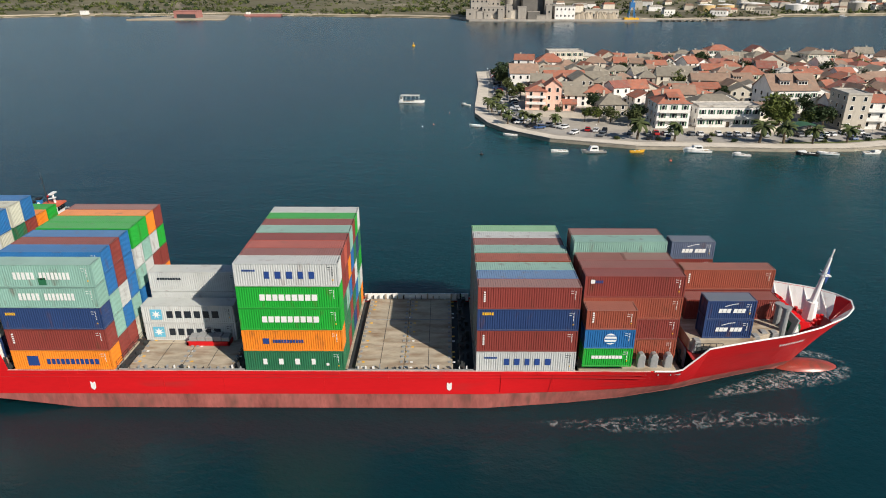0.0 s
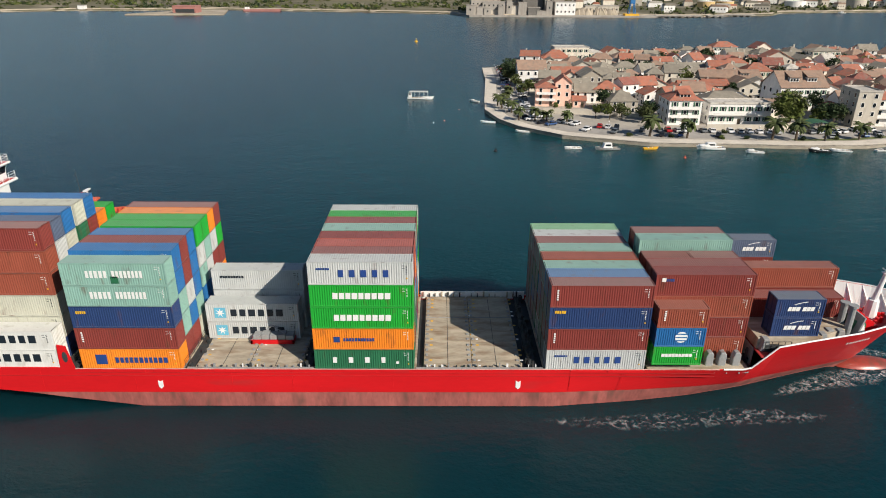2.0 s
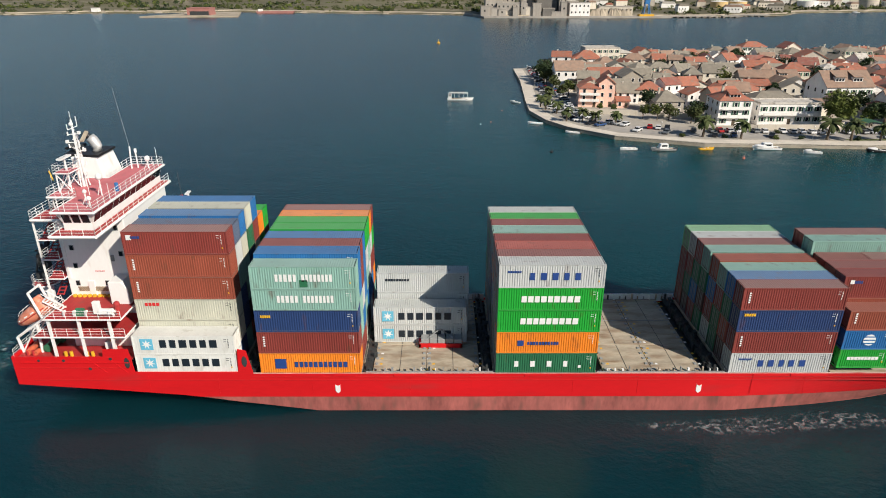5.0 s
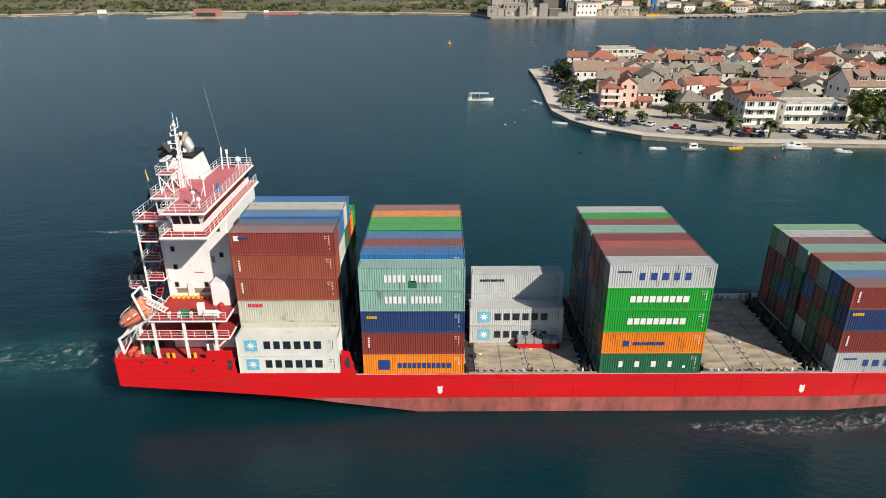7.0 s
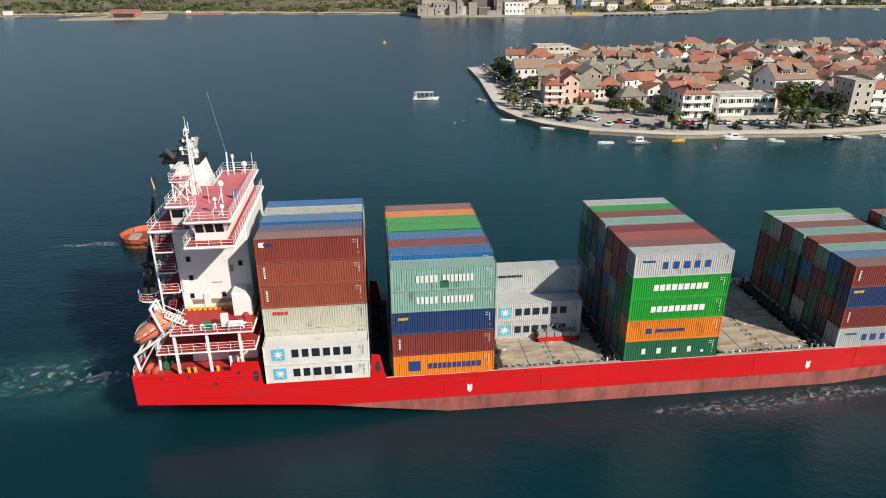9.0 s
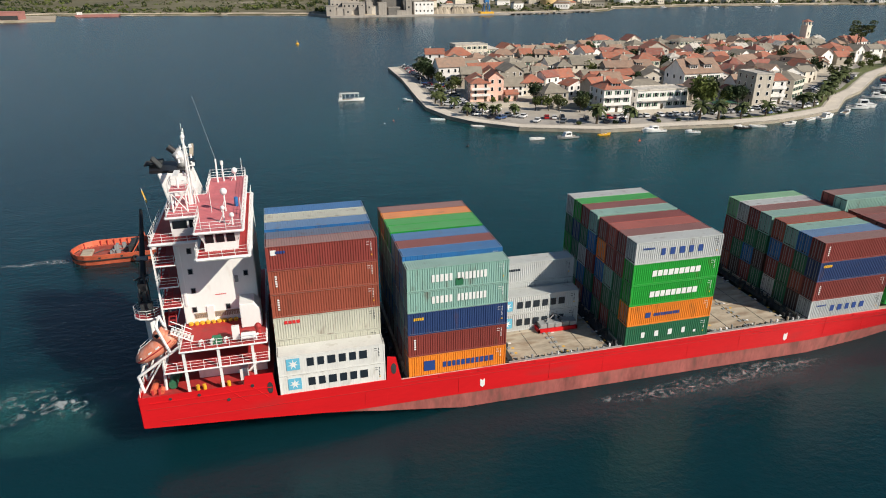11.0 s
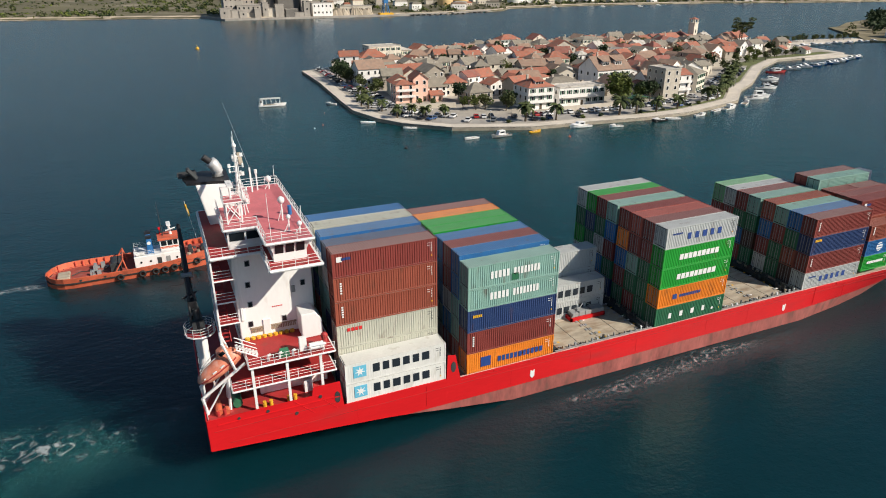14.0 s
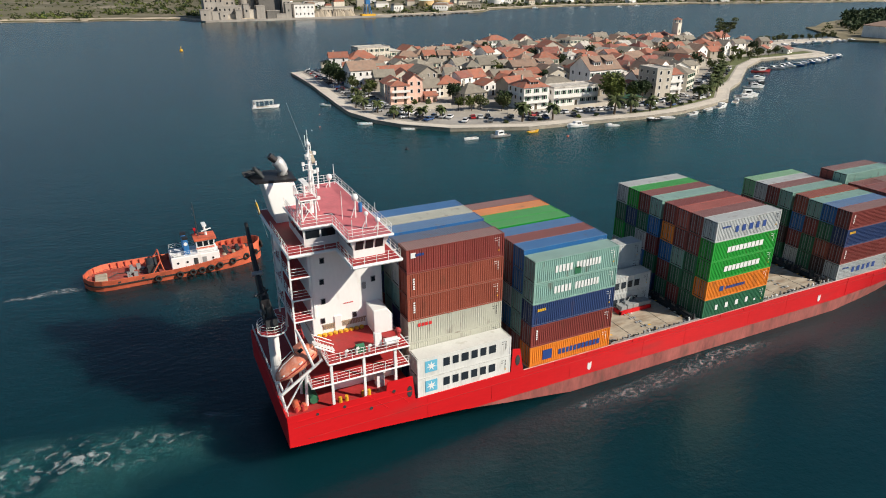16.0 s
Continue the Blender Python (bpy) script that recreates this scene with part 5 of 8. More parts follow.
part("round_sign_bands", bm, PAINT["b"], disc)
for key in (("e", 0, 1), ("e", 0, 3), ("b", 0, 1), ("f", 0, 2), ("a", 1, 3), ("a", 1, 4), ("i", 4, 1), ("e", 3, 3), ("f", 1, 0)):
    b = BOX[key]
    length = TWENTY if key in (("f", 0, 2),) else FORTY
    bm = bmesh.new()
    for k in range(5):
        z = 0.95 + k * 0.29
        slab(bm, [(-length / 2 + 0.7, z), (-length / 2 + 0.92, z), (-length / 2 + 0.92, z + 0.19), (-length / 2 + 0.7, z + 0.19)], -WIDE / 2 - 0.012, -WIDE / 2 + 0.012)
    if key != ("f", 1, 0):
        part("upright_lettering", bm, M_CHALK, b, "upright white letters kept as bars")
for (bay, row, tier), b in BOX.items():
    if row in (0, 1) or bay in "ic" or (bay == "f" and row < 4):
        length = TWENTY if bay in "gh" or (bay == "f" and row == 0) or (bay == "i" and row in (1, 6)) else FORTY
        small_marks(b, length, b["high"], M_CHALK if b.children[0].material_slots[0].material not in (PAINT["w"], PAINT["W"], PAINT["K"]) else M_INK,
                    (tier + row) % 2 == 0)
for b in BOX.values():
    del b["high"]

# spare lifting frame laid on the hatch
spreader = tagged(new("lifting_frame"), "red and grey steel lifting frame lying on the hatch", "lifting frame")
bm = bmesh.new()
for y in (-4.1, -1.9):
    box(bm, 48.9, y, 5.40, 54.6, y + 0.25, 5.95)
for x in (48.9, 54.35):
    box(bm, x, -4.1, 5.42, x + 0.25, -1.65, 5.93)
part("red_frame", bm, M_RED, spreader)
for k in range(5):
    bm = bmesh.new()
    box(bm, 49.2 + k * 1.08, -3.95, 5.95, 50.2 + k * 1.08, -1.7, 6.55 + 0.12 * (k % 2))
    part("crate", bm, M_GREY, spreader, "grey gear stowed in the frame", bevel=0.06)
bm = bmesh.new()
for x, u in ((49.0, 51.7), (54.5, 51.7)):
    for y in (-4.0, -1.75):
        tube(bm, (x, y, 6.0), (u, -2.9, 7.5), 0.06, n=5)
part("chain_sling", bm, M_GREY, spreader)
aboard(spreader, pose(0, 0, 0))


# ---- materials ashore ----
DRIFTERS = []
M_QUAY = material("pale_quay_stone", (0.64, 0.58, 0.49), rough=0.8, var=0.2, scale=0.15, fine=1.5, bump=0.02, dirt=(0.34, 0.3, 0.25), dirt_amount=0.2, dirt_scale=0.3)
M_QUAYSIDE = material("wet_quay_wall", (0.36, 0.32, 0.25), rough=0.8, var=0.3, scale=0.3, fine=2)
M_PAVE = material("beige_town_paving", (0.39, 0.355, 0.30), rough=0.85, var=0.22, scale=0.08, fine=0.9, bump=0.02, dirt=(0.25, 0.23, 0.2), dirt_amount=0.3, dirt_scale=0.12)
M_ROAD = material("worn_light_asphalt", (0.36, 0.335, 0.30), rough=0.85, var=0.2, scale=0.1, fine=1.2, dirt=(0.16, 0.15, 0.14), dirt_amount=0.3, dirt_scale=0.2)
M_GRASS = material("dry_grass", (0.12, 0.14, 0.045), rough=0.9, var=0.35, scale=0.3, fine=2.5, bump=0.05)
WALLS = {"cream": (0.72, 0.66, 0.55), "white": (0.82, 0.80, 0.76), "beige": (0.54, 0.49, 0.41), "stone": (0.37, 0.33, 0.27), "pink": (0.88, 0.56, 0.44),
         "yellow": (0.66, 0.47, 0.22)}
WALLS = {k: material(k + "_house_wall", c, rough=0.85, var=0.14, scale=0.35, fine=3, bump=0.02, dirt=tuple(v * 0.62 for v in c), dirt_amount=0.2,
                     dirt_scale=0.5, stretch=(1, 1, 0.4), rand=0.15) for k, c in WALLS.items()}
ROOFS = {"red": (0.36, 0.135, 0.085), "brown": (0.30, 0.20, 0.145), "grey": (0.25, 0.225, 0.18), "flat": (0.50, 0.47, 0.42), "maroon": (0.27, 0.10, 0.075)}
ROOFS = {k: material(k + "_roof_tiles", c, rough=0.85, var=0.32, scale=0.5, fine=5, bump=0.05, dirt=(0.21, 0.18, 0.145), dirt_amount=0.42,
                     dirt_scale=0.6, rand=0.3) for k, c in ROOFS.items()}
M_SHUT = material("green_shutter", (0.04, 0.12, 0.07), rough=0.6)
M_BARK = material("bark", (0.10, 0.075, 0.05), rough=0.9, var=0.3)
LEAF = [material(n, c, rough=0.75, var=0.4, scale=0.5, fine=3, bump=0.0, rand=0.4, spec=0.2) for n, c in
        (("olive_leaves", (0.075, 0.09, 0.032)), ("dark_leaves", (0.034, 0.055, 0.022)), ("fresh_leaves", (0.10, 0.125, 0.03)), ("palm_leaves", (0.075, 0.095, 0.035)))]

# ---- the island town: quay, promenade, road ----
QUAY = [(18, 377), (17, 332), (13, 276), (12, 256), (16, 238), (22, 226), (35, 213), (61, 203), (84, 202), (109, 200), (129, 201), (151, 207),
        (168, 213), (191, 233), (212, 246), (263, 286), (299, 307), (322, 308), (366, 313)]
BACK = [(372, 330), (392, 372), (360, 425), (316, 458), (262, 447), (200, 437), (150, 430), (100, 415), (60, 397)]


def inset(line, d):
    """The line moved inland by d, on its left hand."""
    out = []
    for i, (x, y) in enumerate(line):
        x0, y0 = line[max(i - 1, 0)]
        x1, y1 = line[min(i + 1, len(line) - 1)]
        n = Vector((-(y1 - y0), x1 - x0)).normalized()
        out.append((x + n.x * d, y + n.y * d))
    return out


def band(line, d0, d1, z):
    """A strip of ground between two distances inland."""
    bm = bmesh.new()
    a, b = ([bm.verts.new((x, y, z)) for x, y in inset(line, d)] for d in (d0, d1))
    for i in range(len(line) - 1):
        bm.faces.new((a[i], a[i + 1], b[i + 1], b[i]))
    return bm


bm = bmesh.new()
prism(bm, QUAY + BACK, -2, 1.2)
island = tagged(put("ground", mesh_of("ground", bm), M_PAVE), "beige paved ground of the island town", "ground", kind="structure")
tagged(put("promenade", mesh_of("promenade", band(QUAY, 0.3, 5.2, 1.206)), M_QUAY), "pale stone promenade along the quay", "promenade", kind="structure")
tagged(put("road", mesh_of("road", band(QUAY[:16], 7.0, 19.0, 1.205)), M_ROAD), "worn grey road with parked cars behind the promenade", "road", kind="structure")
tagged(put("lawn", mesh_of("lawn", band(QUAY[15:19], 6.2, 15.0, 1.21)), M_GRASS), "dry green lawn behind the marina quay", "grass", kind="structure")
tagged(put("grass_verge", mesh_of("grass_verge", band(QUAY[9:16], 6.1, 8.2, 1.21)), M_GRASS), "strip of dry grass beside the promenade", "grass", kind="structure")
bm = bmesh.new()
for (x, y), (u, v) in zip(QUAY, QUAY[1:]):
    n = Vector((-(v - y), u - x)).normalized() * 0.9
    vs = [bm.verts.new(p) for p in ((x, y, 0.8), (u, v, 0.8), (u, v, 1.32), (x, y, 1.32), (x + n.x, y + n.y, 1.32), (u + n.x, v + n.y, 1.32))]
    bm.faces.new((vs[0], vs[1], vs[2], vs[3]))
    bm.faces.new((vs[3], vs[2], vs[5], vs[4]))
tagged(put("quay_edge", mesh_of("quay_edge", bm), M_QUAY), "pale stone kerb of the quay", "quay", kind="structure")
bm = bmesh.new()
for (x, y), (u, v) in zip(QUAY, QUAY[1:]):
    n = Vector((-(v - y), u - x)).normalized() * -0.08
    vs = [bm.verts.new(p) for p in ((x + n.x, y + n.y, -1), (u + n.x, v + n.y, -1), (u + n.x, v + n.y, 0.8), (x + n.x, y + n.y, 0.8))]
    bm.faces.new(vs)
tagged(put("quay_wall", mesh_of("quay_wall", bm), M_QUAYSIDE), "stained pale stone quay wall above the water", "quay", kind="structure")

# ---- houses ----
def window_meshes():
    a, b, c = bmesh.new(), bmesh.new(), bmesh.new()
    box(a, -0.62, -0.07, -0.85, 0.62, 0.02, 0.85)
    box(b, -0.47, -0.10, -0.72, 0.47, -0.06, 0.72)
    box(c, -0.26, -0.12, -0.75, 0.26, -0.04, 0.75)
    return mesh_of("window", a), mesh_of("pane", b), mesh_of("shutter", c)


WIN, PANE, SHUT = window_meshes()
FOOT = []
WORDS = {"cream": "cream-washed", "white": "whitewashed", "beige": "beige plastered", "stone": "grey stone", "pink": "salmon pink", "yellow": "ochre"}
TILES = {"red": "orange-red tiled", "brown": "weathered brown tiled", "grey": "grey stone-tiled", "flat": "flat pale", "maroon": "dark red tiled"}


def house(x, y, w, eave, top, wall="cream", roof="red", d=10.0, form="gable", turn=0.0, storeys=None, dormers=0, balcony=False, windows=True, plain=False, high_windows=False):
    """A town house; (x, y) is the middle of its front's foot, which looks to -y."""
    FOOT.append((x, y + d / 2, max(w, d) / 2))
    h = eave - 1.2
    rise = max(0.3, top - eave)
    shape = "flat-roofed" if form == "flat" else ("hip-roofed" if form == "hip" else "gabled")
    thing = tagged(new("house"), f"{WORDS[wall]} {shape} house with {TILES[roof]} roof", "house", "island houses")
    thing.matrix_basis = pose(x, y + d / 2, 1.2, 0, 0, turn)
    a, b = w / 2, d / 2
    bm = bmesh.new()
    if form == "gable":
        slab(bm, [(-a, 0), (a, 0), (a, h), (-a, h)], -b, b)
        for s in (-1, 1):
            v = [bm.verts.new(p) for p in ((s * a, -b, h), (s * a, b, h), (s * a, 0, h + rise))]
            bm.faces.new(v)
    elif form == "cross":
        slab(bm, [(-a, 0), (a, 0), (a, h), (0, h + rise), (-a, h)], -b, b)
    else:
        box(bm, -a, -b, 0, a, b, h)
    part("wall", bm, WALLS[wall], thing)
    bm = bmesh.new()
    o, th = 0.45, 0.22
    if form == "gable":
        k = rise / b
        for s in (-1, 1):
            lo = [(-a - o, s * (b + o), h - o * k), (a + o, s * (b + o), h - o * k), (a + o, 0, h + rise), (-a - o, 0, h + rise)]
            v = [bm.verts.new(p) for p in lo] + [bm.verts.new((p[0], p[1], p[2] + th)) for p in lo]
            for q in ((0, 1, 2, 3), (4, 5, 6, 7), (0, 1, 5, 4), (1, 2, 6, 5), (2, 3, 7, 6), (3, 0, 4, 7)):
                bm.faces.new([v[i] for i in q])
    elif form == "cross":
        k = rise / a
        for s in (-1, 1):
            lo = [(s * (a + o), -b - o, h - o * k), (s * (a + o), b + o, h - o * k), (0, b + o, h + rise), (0, -b - o, h + rise)]
            v = [bm.verts.new(p) for p in lo] + [bm.verts.new((p[0], p[1], p[2] + th)) for p in lo]
            for q in ((0, 1, 2, 3), (4, 5, 6, 7), (0, 1, 5, 4), (1, 2, 6, 5), (2, 3, 7, 6), (3, 0, 4, 7)):
                bm.faces.new([v[i] for i in q])
    elif form == "hip":
        r = max(0.3, a - b)
        rr = 0.0 if a >= b else b - a
        e = [bm.verts.new(p) for p in ((-a - o, -b - o, h), (a + o, -b - o, h), (a + o, b + o, h), (-a - o, b + o, h))]
        t = [bm.verts.new(p) for p in ((-r, -rr, h + rise), (r, rr, h + rise))]
        for q in ((e[0], e[1], t[1], t[0]), (e[1], e[2], t[1]), (e[2], e[3], t[0], t[1]), (e[3], e[0], t[0])):
            bm.faces.new(q)
        bm.faces.new(e[::-1])
    else:
        box(bm, -a - 0.15, -b - 0.15, h, a + 0.15, b + 0.15, h + 0.25)
        for u in ((-a, -b, a, -b + 0.2), (-a, b - 0.2, a, b), (-a, -b + 0.2, -a + 0.2, b - 0.2), (a - 0.2, -b + 0.2, a, b - 0.2)):
            box(bm, u[0], u[1], h + 0.25, u[2], u[3], h + 0.65)
    roof_ob = part("roof", bm, ROOFS[roof], thing)
    if form in ("gable", "hip") and top > 7:
        bm = bmesh.new()
        cx = a * 0.45 * (1 if int(x) % 2 else -1)
        box(bm, cx - 0.35, 0.5, h + rise * 0.4, cx + 0.35, 1.2, h + rise + 0.7)
        box(bm, cx - 0.45, 0.4, h + rise + 0.7, cx + 0.45, 1.3, h + rise + 0.85)
        part("chimney", bm, WALLS["beige"], roof_ob)
    for k in range(dormers):
        cx = (k - (dormers - 1) / 2) * w / (dormers + 0.6)
        bm = bmesh.new()
        slab(bm, [(cx - 1.9, h + rise * 0.25), (cx + 1.9, h + rise * 0.25), (cx + 1.9, h + rise * 0.62), (cx - 1.9, h + rise * 0.62)], -b * 0.72, -0.5)
        dm = part("dormer", bm, WALLS["white"], roof_ob)
        bm = bmesh.new()
        v = [bm.verts.new(p) for p in ((cx - 2.3, -b * 0.8, h + rise * 0.64), (cx + 2.3, -b * 0.8, h + rise * 0.64), (cx + 2.0, -0.2, h + rise * 0.97), (cx - 2.0, -0.2, h + rise * 0.97))]
        bm.faces.new(v)
        ob = part("dormer_roof", bm, ROOFS[roof], dm)
        ob.modifiers.new("tiles", "SOLIDIFY").thickness = 0.2
        for j in range(3):
            put("pane", PANE, M_GLASS, dm, m=pose(cx - 1.2 + j * 1.2, -b * 0.72, h + rise * 0.45) @ Matrix.Diagonal((0.9, 1, 0.6, 1)))
    n_st = storeys or max(1, round(h / 3.0))
    if windows:
        shutters = not plain and wall in ("cream", "white") and int(x + y) % 3 == 0
        for st in range(n_st):
            z = h * (st + 0.55) / n_st
            n = max(2, int(w / 2.9))
            for k in range(n):
                cx = -a + w * (k + 0.5) / n
                if st == 0 and k == n // 2:
                    bm = bmesh.new()
                    box(bm, cx - 0.55, -b - 0.08, 0, cx + 0.55, -b + 0.02, 2.15)
                    part("door", bm, M_BARK, thing)
                    continue
                wo = put("window", WIN, WALLS["white"], thing, m=pose(cx, -b, z))
                put("pane", PANE, M_GLASS, wo)
                if shutters:
                    for side in (-0.9, 0.9):
                        put("shutter", SHUT, M_SHUT, wo, m=pose(side, 0, 0))
            m_side = max(1, int(d / 3.6))
            for k in range(0 if plain else m_side):
                cy = -b + d * (k + 0.5) / m_side
                wo = put("window", WIN, WALLS["white"], thing, m=pose(-a, cy, z, 0, 0, -90))
                put("pane", PANE, M_GLASS, wo)
    if plain and int(x * 3 + y) % 3:   # a lower lean-to against one side
        side, lw, lh = (1 if int(x) % 2 else -1), w * 0.42, h * 0.62
        bm = bmesh.new()
        box(bm, side * (a - 0.2), -b * 0.7, 0, side * (a + lw), b * 0.6, lh)
        lean_to = part("lean_to", bm, WALLS["beige" if wall == "white" else "cream"], thing)
        bm = bmesh.new()
        slab(bm, [(side * (a + 0.01), lh + 1.1), (side * (a + lw + 0.3), lh - 0.05), (side * (a + lw + 0.3), lh + 0.15), (side * (a + 0.01), lh + 1.3)], -b * 0.7 - 0.3, b * 0.6 + 0.3)
        part("lean_to_roof", bm, ROOFS["grey" if roof == "red" else "red" if int(y) % 2 else "brown"], lean_to)
    if high_windows:   # only the upper storey shows over the roofs in front
        for cx in (-a * 0.5, a * 0.5):
            put("window", PANE, M_GLASS, thing, m=pose(cx, -b, h - 1.3))
    if balcony:
        for st in range(1, n_st):
            z = h * st / n_st
            bm = bmesh.new()
            box(bm, -a * 0.9, -b - 1.3, z - 0.12, a * 0.9, -b, z)
            box(bm, -a * 0.9, -b - 1.3, z, a * 0.9, -b - 1.22, z + 0.9)
            part("balcony", bm, WALLS["white"], thing)
    return thing


# waterfront and landmarks
house(37, 309, 13, 9.5, 13.0, "white", "brown", 11, "gable", 0, 2)
house(59, 372, 16, 7.0, 11.2, "white", "red", 12, "hip", 0, 2)
house(69, 384, 20, 11.4, 12.6, "cream", "flat", 11, "flat", 3)
house(37.2, 263, 8.4, 8.6, 10.2, "pink", "red", 9, "hip", -6, 3, balcony=True)
house(44.0, 263.4, 6.4, 10.4, 12.8, "pink", "red", 9, "cross", -6, 3)
house(50.2, 261, 5.0, 4.0, 5.2, "pink", "red", 6, "gable", -6, 1)
house(57, 315, 19, 6.4, 9.4, "white", "red", 9, "gable", 4)
house(60, 287, 9, 9.5, 12.2, "stone", "grey", 12, "cross", 2, 3)
house(64, 249, 11, 5.8, 9.4, "stone", "grey", 10, "hip", 5, 2)
house(82, 389, 12, 8.4, 10, "cream", "flat", 10, "hip", 0)
house(101, 402, 14, 5.8, 8.4, "pink", "red", 10, "gable", 2)
house(90, 342, 13, 6.2, 8.8, "cream", "grey", 10, "hip", 0)
house(84, 311, 13, 5.6, 8.9, "stone", "brown", 11, "hip", 6)
house(81, 265, 10, 5.8, 7.9, "white", "red", 8, "cross", 8)
house(91, 293, 10, 5.2, 7.6, "cream", "maroon", 9, "cross", -6)
house(112, 353, 10, 8.0, 9.9, "white", "red", 9, "gable", 0, balcony=True)
house(119, 335, 18, 6.4, 9.0, "beige", "grey", 11, "gable", 2)
house(148, 395, 12, 5.4, 8.2, "cream", "red", 10, "cross", 4)
house(104, 293, 12, 5.0, 7.4, "cream", "grey", 9, "gable", 0)
house(80.5, 229, 11.5, 9.8, 13.0, "white", "red", 12, "hip", 0, 3, dormers=1, balcony=True)
house(100.5, 230, 22, 8.4, 9.0, "white", "flat", 9, "flat", 0, 2, balcony=True)
house(100, 241, 16, 8.0, 10.6, "beige", "grey", 9, "hip", 0, windows=False)
house(136, 257, 19, 10.2, 15.4, "white", "brown", 14, "gable", 4, 2, dormers=2)
house(143, 226, 8, 13.4, 14.0, "beige", "flat", 12, "flat", -3, 4)
house(151, 228, 8, 10.6, 12.4, "white", "red", 11, "gable", -3, 3, balcony=True)
house(166, 236, 12, 9.2, 12.1, "cream", "grey", 13, "hip", 30, 3)
house(224, 294, 15, 9.9, 12.6, "stone", "brown", 13, "hip", 30, 3)
house(213, 381, 16, 10.6, 12.2, "cream", "grey", 11, "hip", 3, 3)
house(168, 411, 15, 9.6, 12.6, "white", "red", 10, "hip", 0, 3)
house(136, 308, 15, 6.2, 9.2, "cream", "brown", 10, "gable", 3, dormers=1)
house(171, 349, 14, 10.2, 13.8, "beige", "red", 11, "cross", -8, 3)
house(149, 349, 17, 6.6, 9.8, "cream", "red", 11, "hip", 5)
house(148, 320, 13, 7.6, 11.2, "cream", "red", 10, "hip", -4)
house(126, 345, 12, 5.4, 7.8, "stone", "grey", 10, "gable", 0)
house(186, 344, 16, 5.6, 7.8, "cream", "red", 10, "gable", 6)
house(202, 338, 17, 5.4, 8.2, "beige", "brown", 11, "hip", -5)
house(176, 282, 13, 5.8, 8.6, "stone", "maroon", 12, "cross", 14)
house(210, 320, 14, 6.0, 8.4, "cream", "brown", 10, "gable", 20)
house(231, 331, 14, 5.4, 8.6, "white", "red", 10, "hip", 18)
house(222, 372, 11, 6.4, 8.6, "cream", "red", 10, "gable", 0)
house(223, 356, 11, 7.4, 9.6, "cream", "maroon", 10, "hip", 10)
house(260, 422, 13, 5.4, 8.6, "stone", "red", 10, "cross", 0)
house(306, 428, 10, 4.4, 6.6, "white", "red", 9, "cross", -10)
house(284, 385, 18, 7.8, 11.3, "cream", "red", 12, "gable", 12)
house(260, 394, 12, 5.0, 7.0, "cream", "brown", 10, "gable", 0)
house(248, 336, 9, 5.2, 8.8, "beige", "red", 10, "hip", 25)
house(262, 322, 14, 8.0, 11.0, "beige", "brown", 12, "hip", 32)
house(291, 343, 20, 7.5, 10.8, "stone", "red", 14, "hip", 35)
house(331, 330, 10, 4.2, 6.0, "white", "red", 8, "gable", 30)
house(343, 322, 9, 4.0, 5.6, "white", "maroon", 7, "gable", 20)
house(332, 372, 26, 8.0, 11.6, "white", "red", 12, "gable", 18)
house(358, 352, 14, 5.0, 7.4, "cream", "red", 9, "gable", 20)


def inside(x, y, poly):
    hit = False
    for (x0, y0), (x1, y1) in zip(poly, poly[1:] + poly[:1]):
        if (y0 > y) != (y1 > y) and x < (x1 - x0) * (y - y0) / (y1 - y0) + x0:
            hit = not hit
    return hit


LAND = inset(QUAY, 26) + [(350, 360), (330, 405), (300, 432), (255, 432), (200, 425), (150, 418), (104, 402), (62, 385)]
pick = random.Random(5)
for gy in range(215, 440, 9):
    for gx in range(24, 350, 10):
        x, y = gx + pick.uniform(-3, 3), gy + pick.uniform(-3, 3)
        w, d = pick.uniform(6.5, 11.5), pick.uniform(6.5, 10)
        if not inside(x, y + d / 2, LAND) or (x < 76 and y < 268) or (y < 240 and x < 150):
            continue
        if any(math.hypot(x - u, y + d / 2 - v) < r + 4.2 for u, v, r in FOOT):
            continue
        eave = pick.uniform(5.2, 8.6)
        house(x, y, w, eave, eave + pick.uniform(1.8, 3.2), pick.choice(["cream", "cream", "beige", "stone", "white", "white"]),
              pick.choice(["red", "red", "red", "brown", "brown", "brown", "grey", "grey", "grey", "grey", "flat", "maroon"]), d, pick.choice(["gable", "gable", "hip", "cross"]), pick.uniform(-14, 22),
              windows=y < 285, plain=True, high_windows=y >= 285)
# church tower
tower = tagged(new("church_tower"), "square pale stone bell tower with a small red roof", "tower")
tower.matrix_basis = pose(316, 400, 1.2, 0, 0, 15)
bm = bmesh.new()
box(bm, -2.4, -2.4, 0, 2.4, 2.4, 15.5)
box(bm, -2.7, -2.7, 15.5, 2.7, 2.7, 15.9)
part("shaft", bm, WALLS["cream"], tower)
bm = bmesh.new()
for u in (-2.2, 1.5):
    for v in (-2.2, 1.5):
        box(bm, u, v, 15.9, u + 0.7, v + 0.7, 18.2)
part("belfry", bm, WALLS["cream"], tower)
bm = bmesh.new()
e = [bm.verts.new(p) for p in ((-2.8, -2.8, 18.2), (2.8, -2.8, 18.2), (2.8, 2.8, 18.2), (-2.8, 2.8, 18.2))]
t = bm.verts.new((0, 0, 19.8))
for k in range(4):
    bm.faces.new((e[k], e[(k + 1) % 4], t))
bm.faces.new(e[::-1])
part("roof", bm, ROOFS["red"], tower)
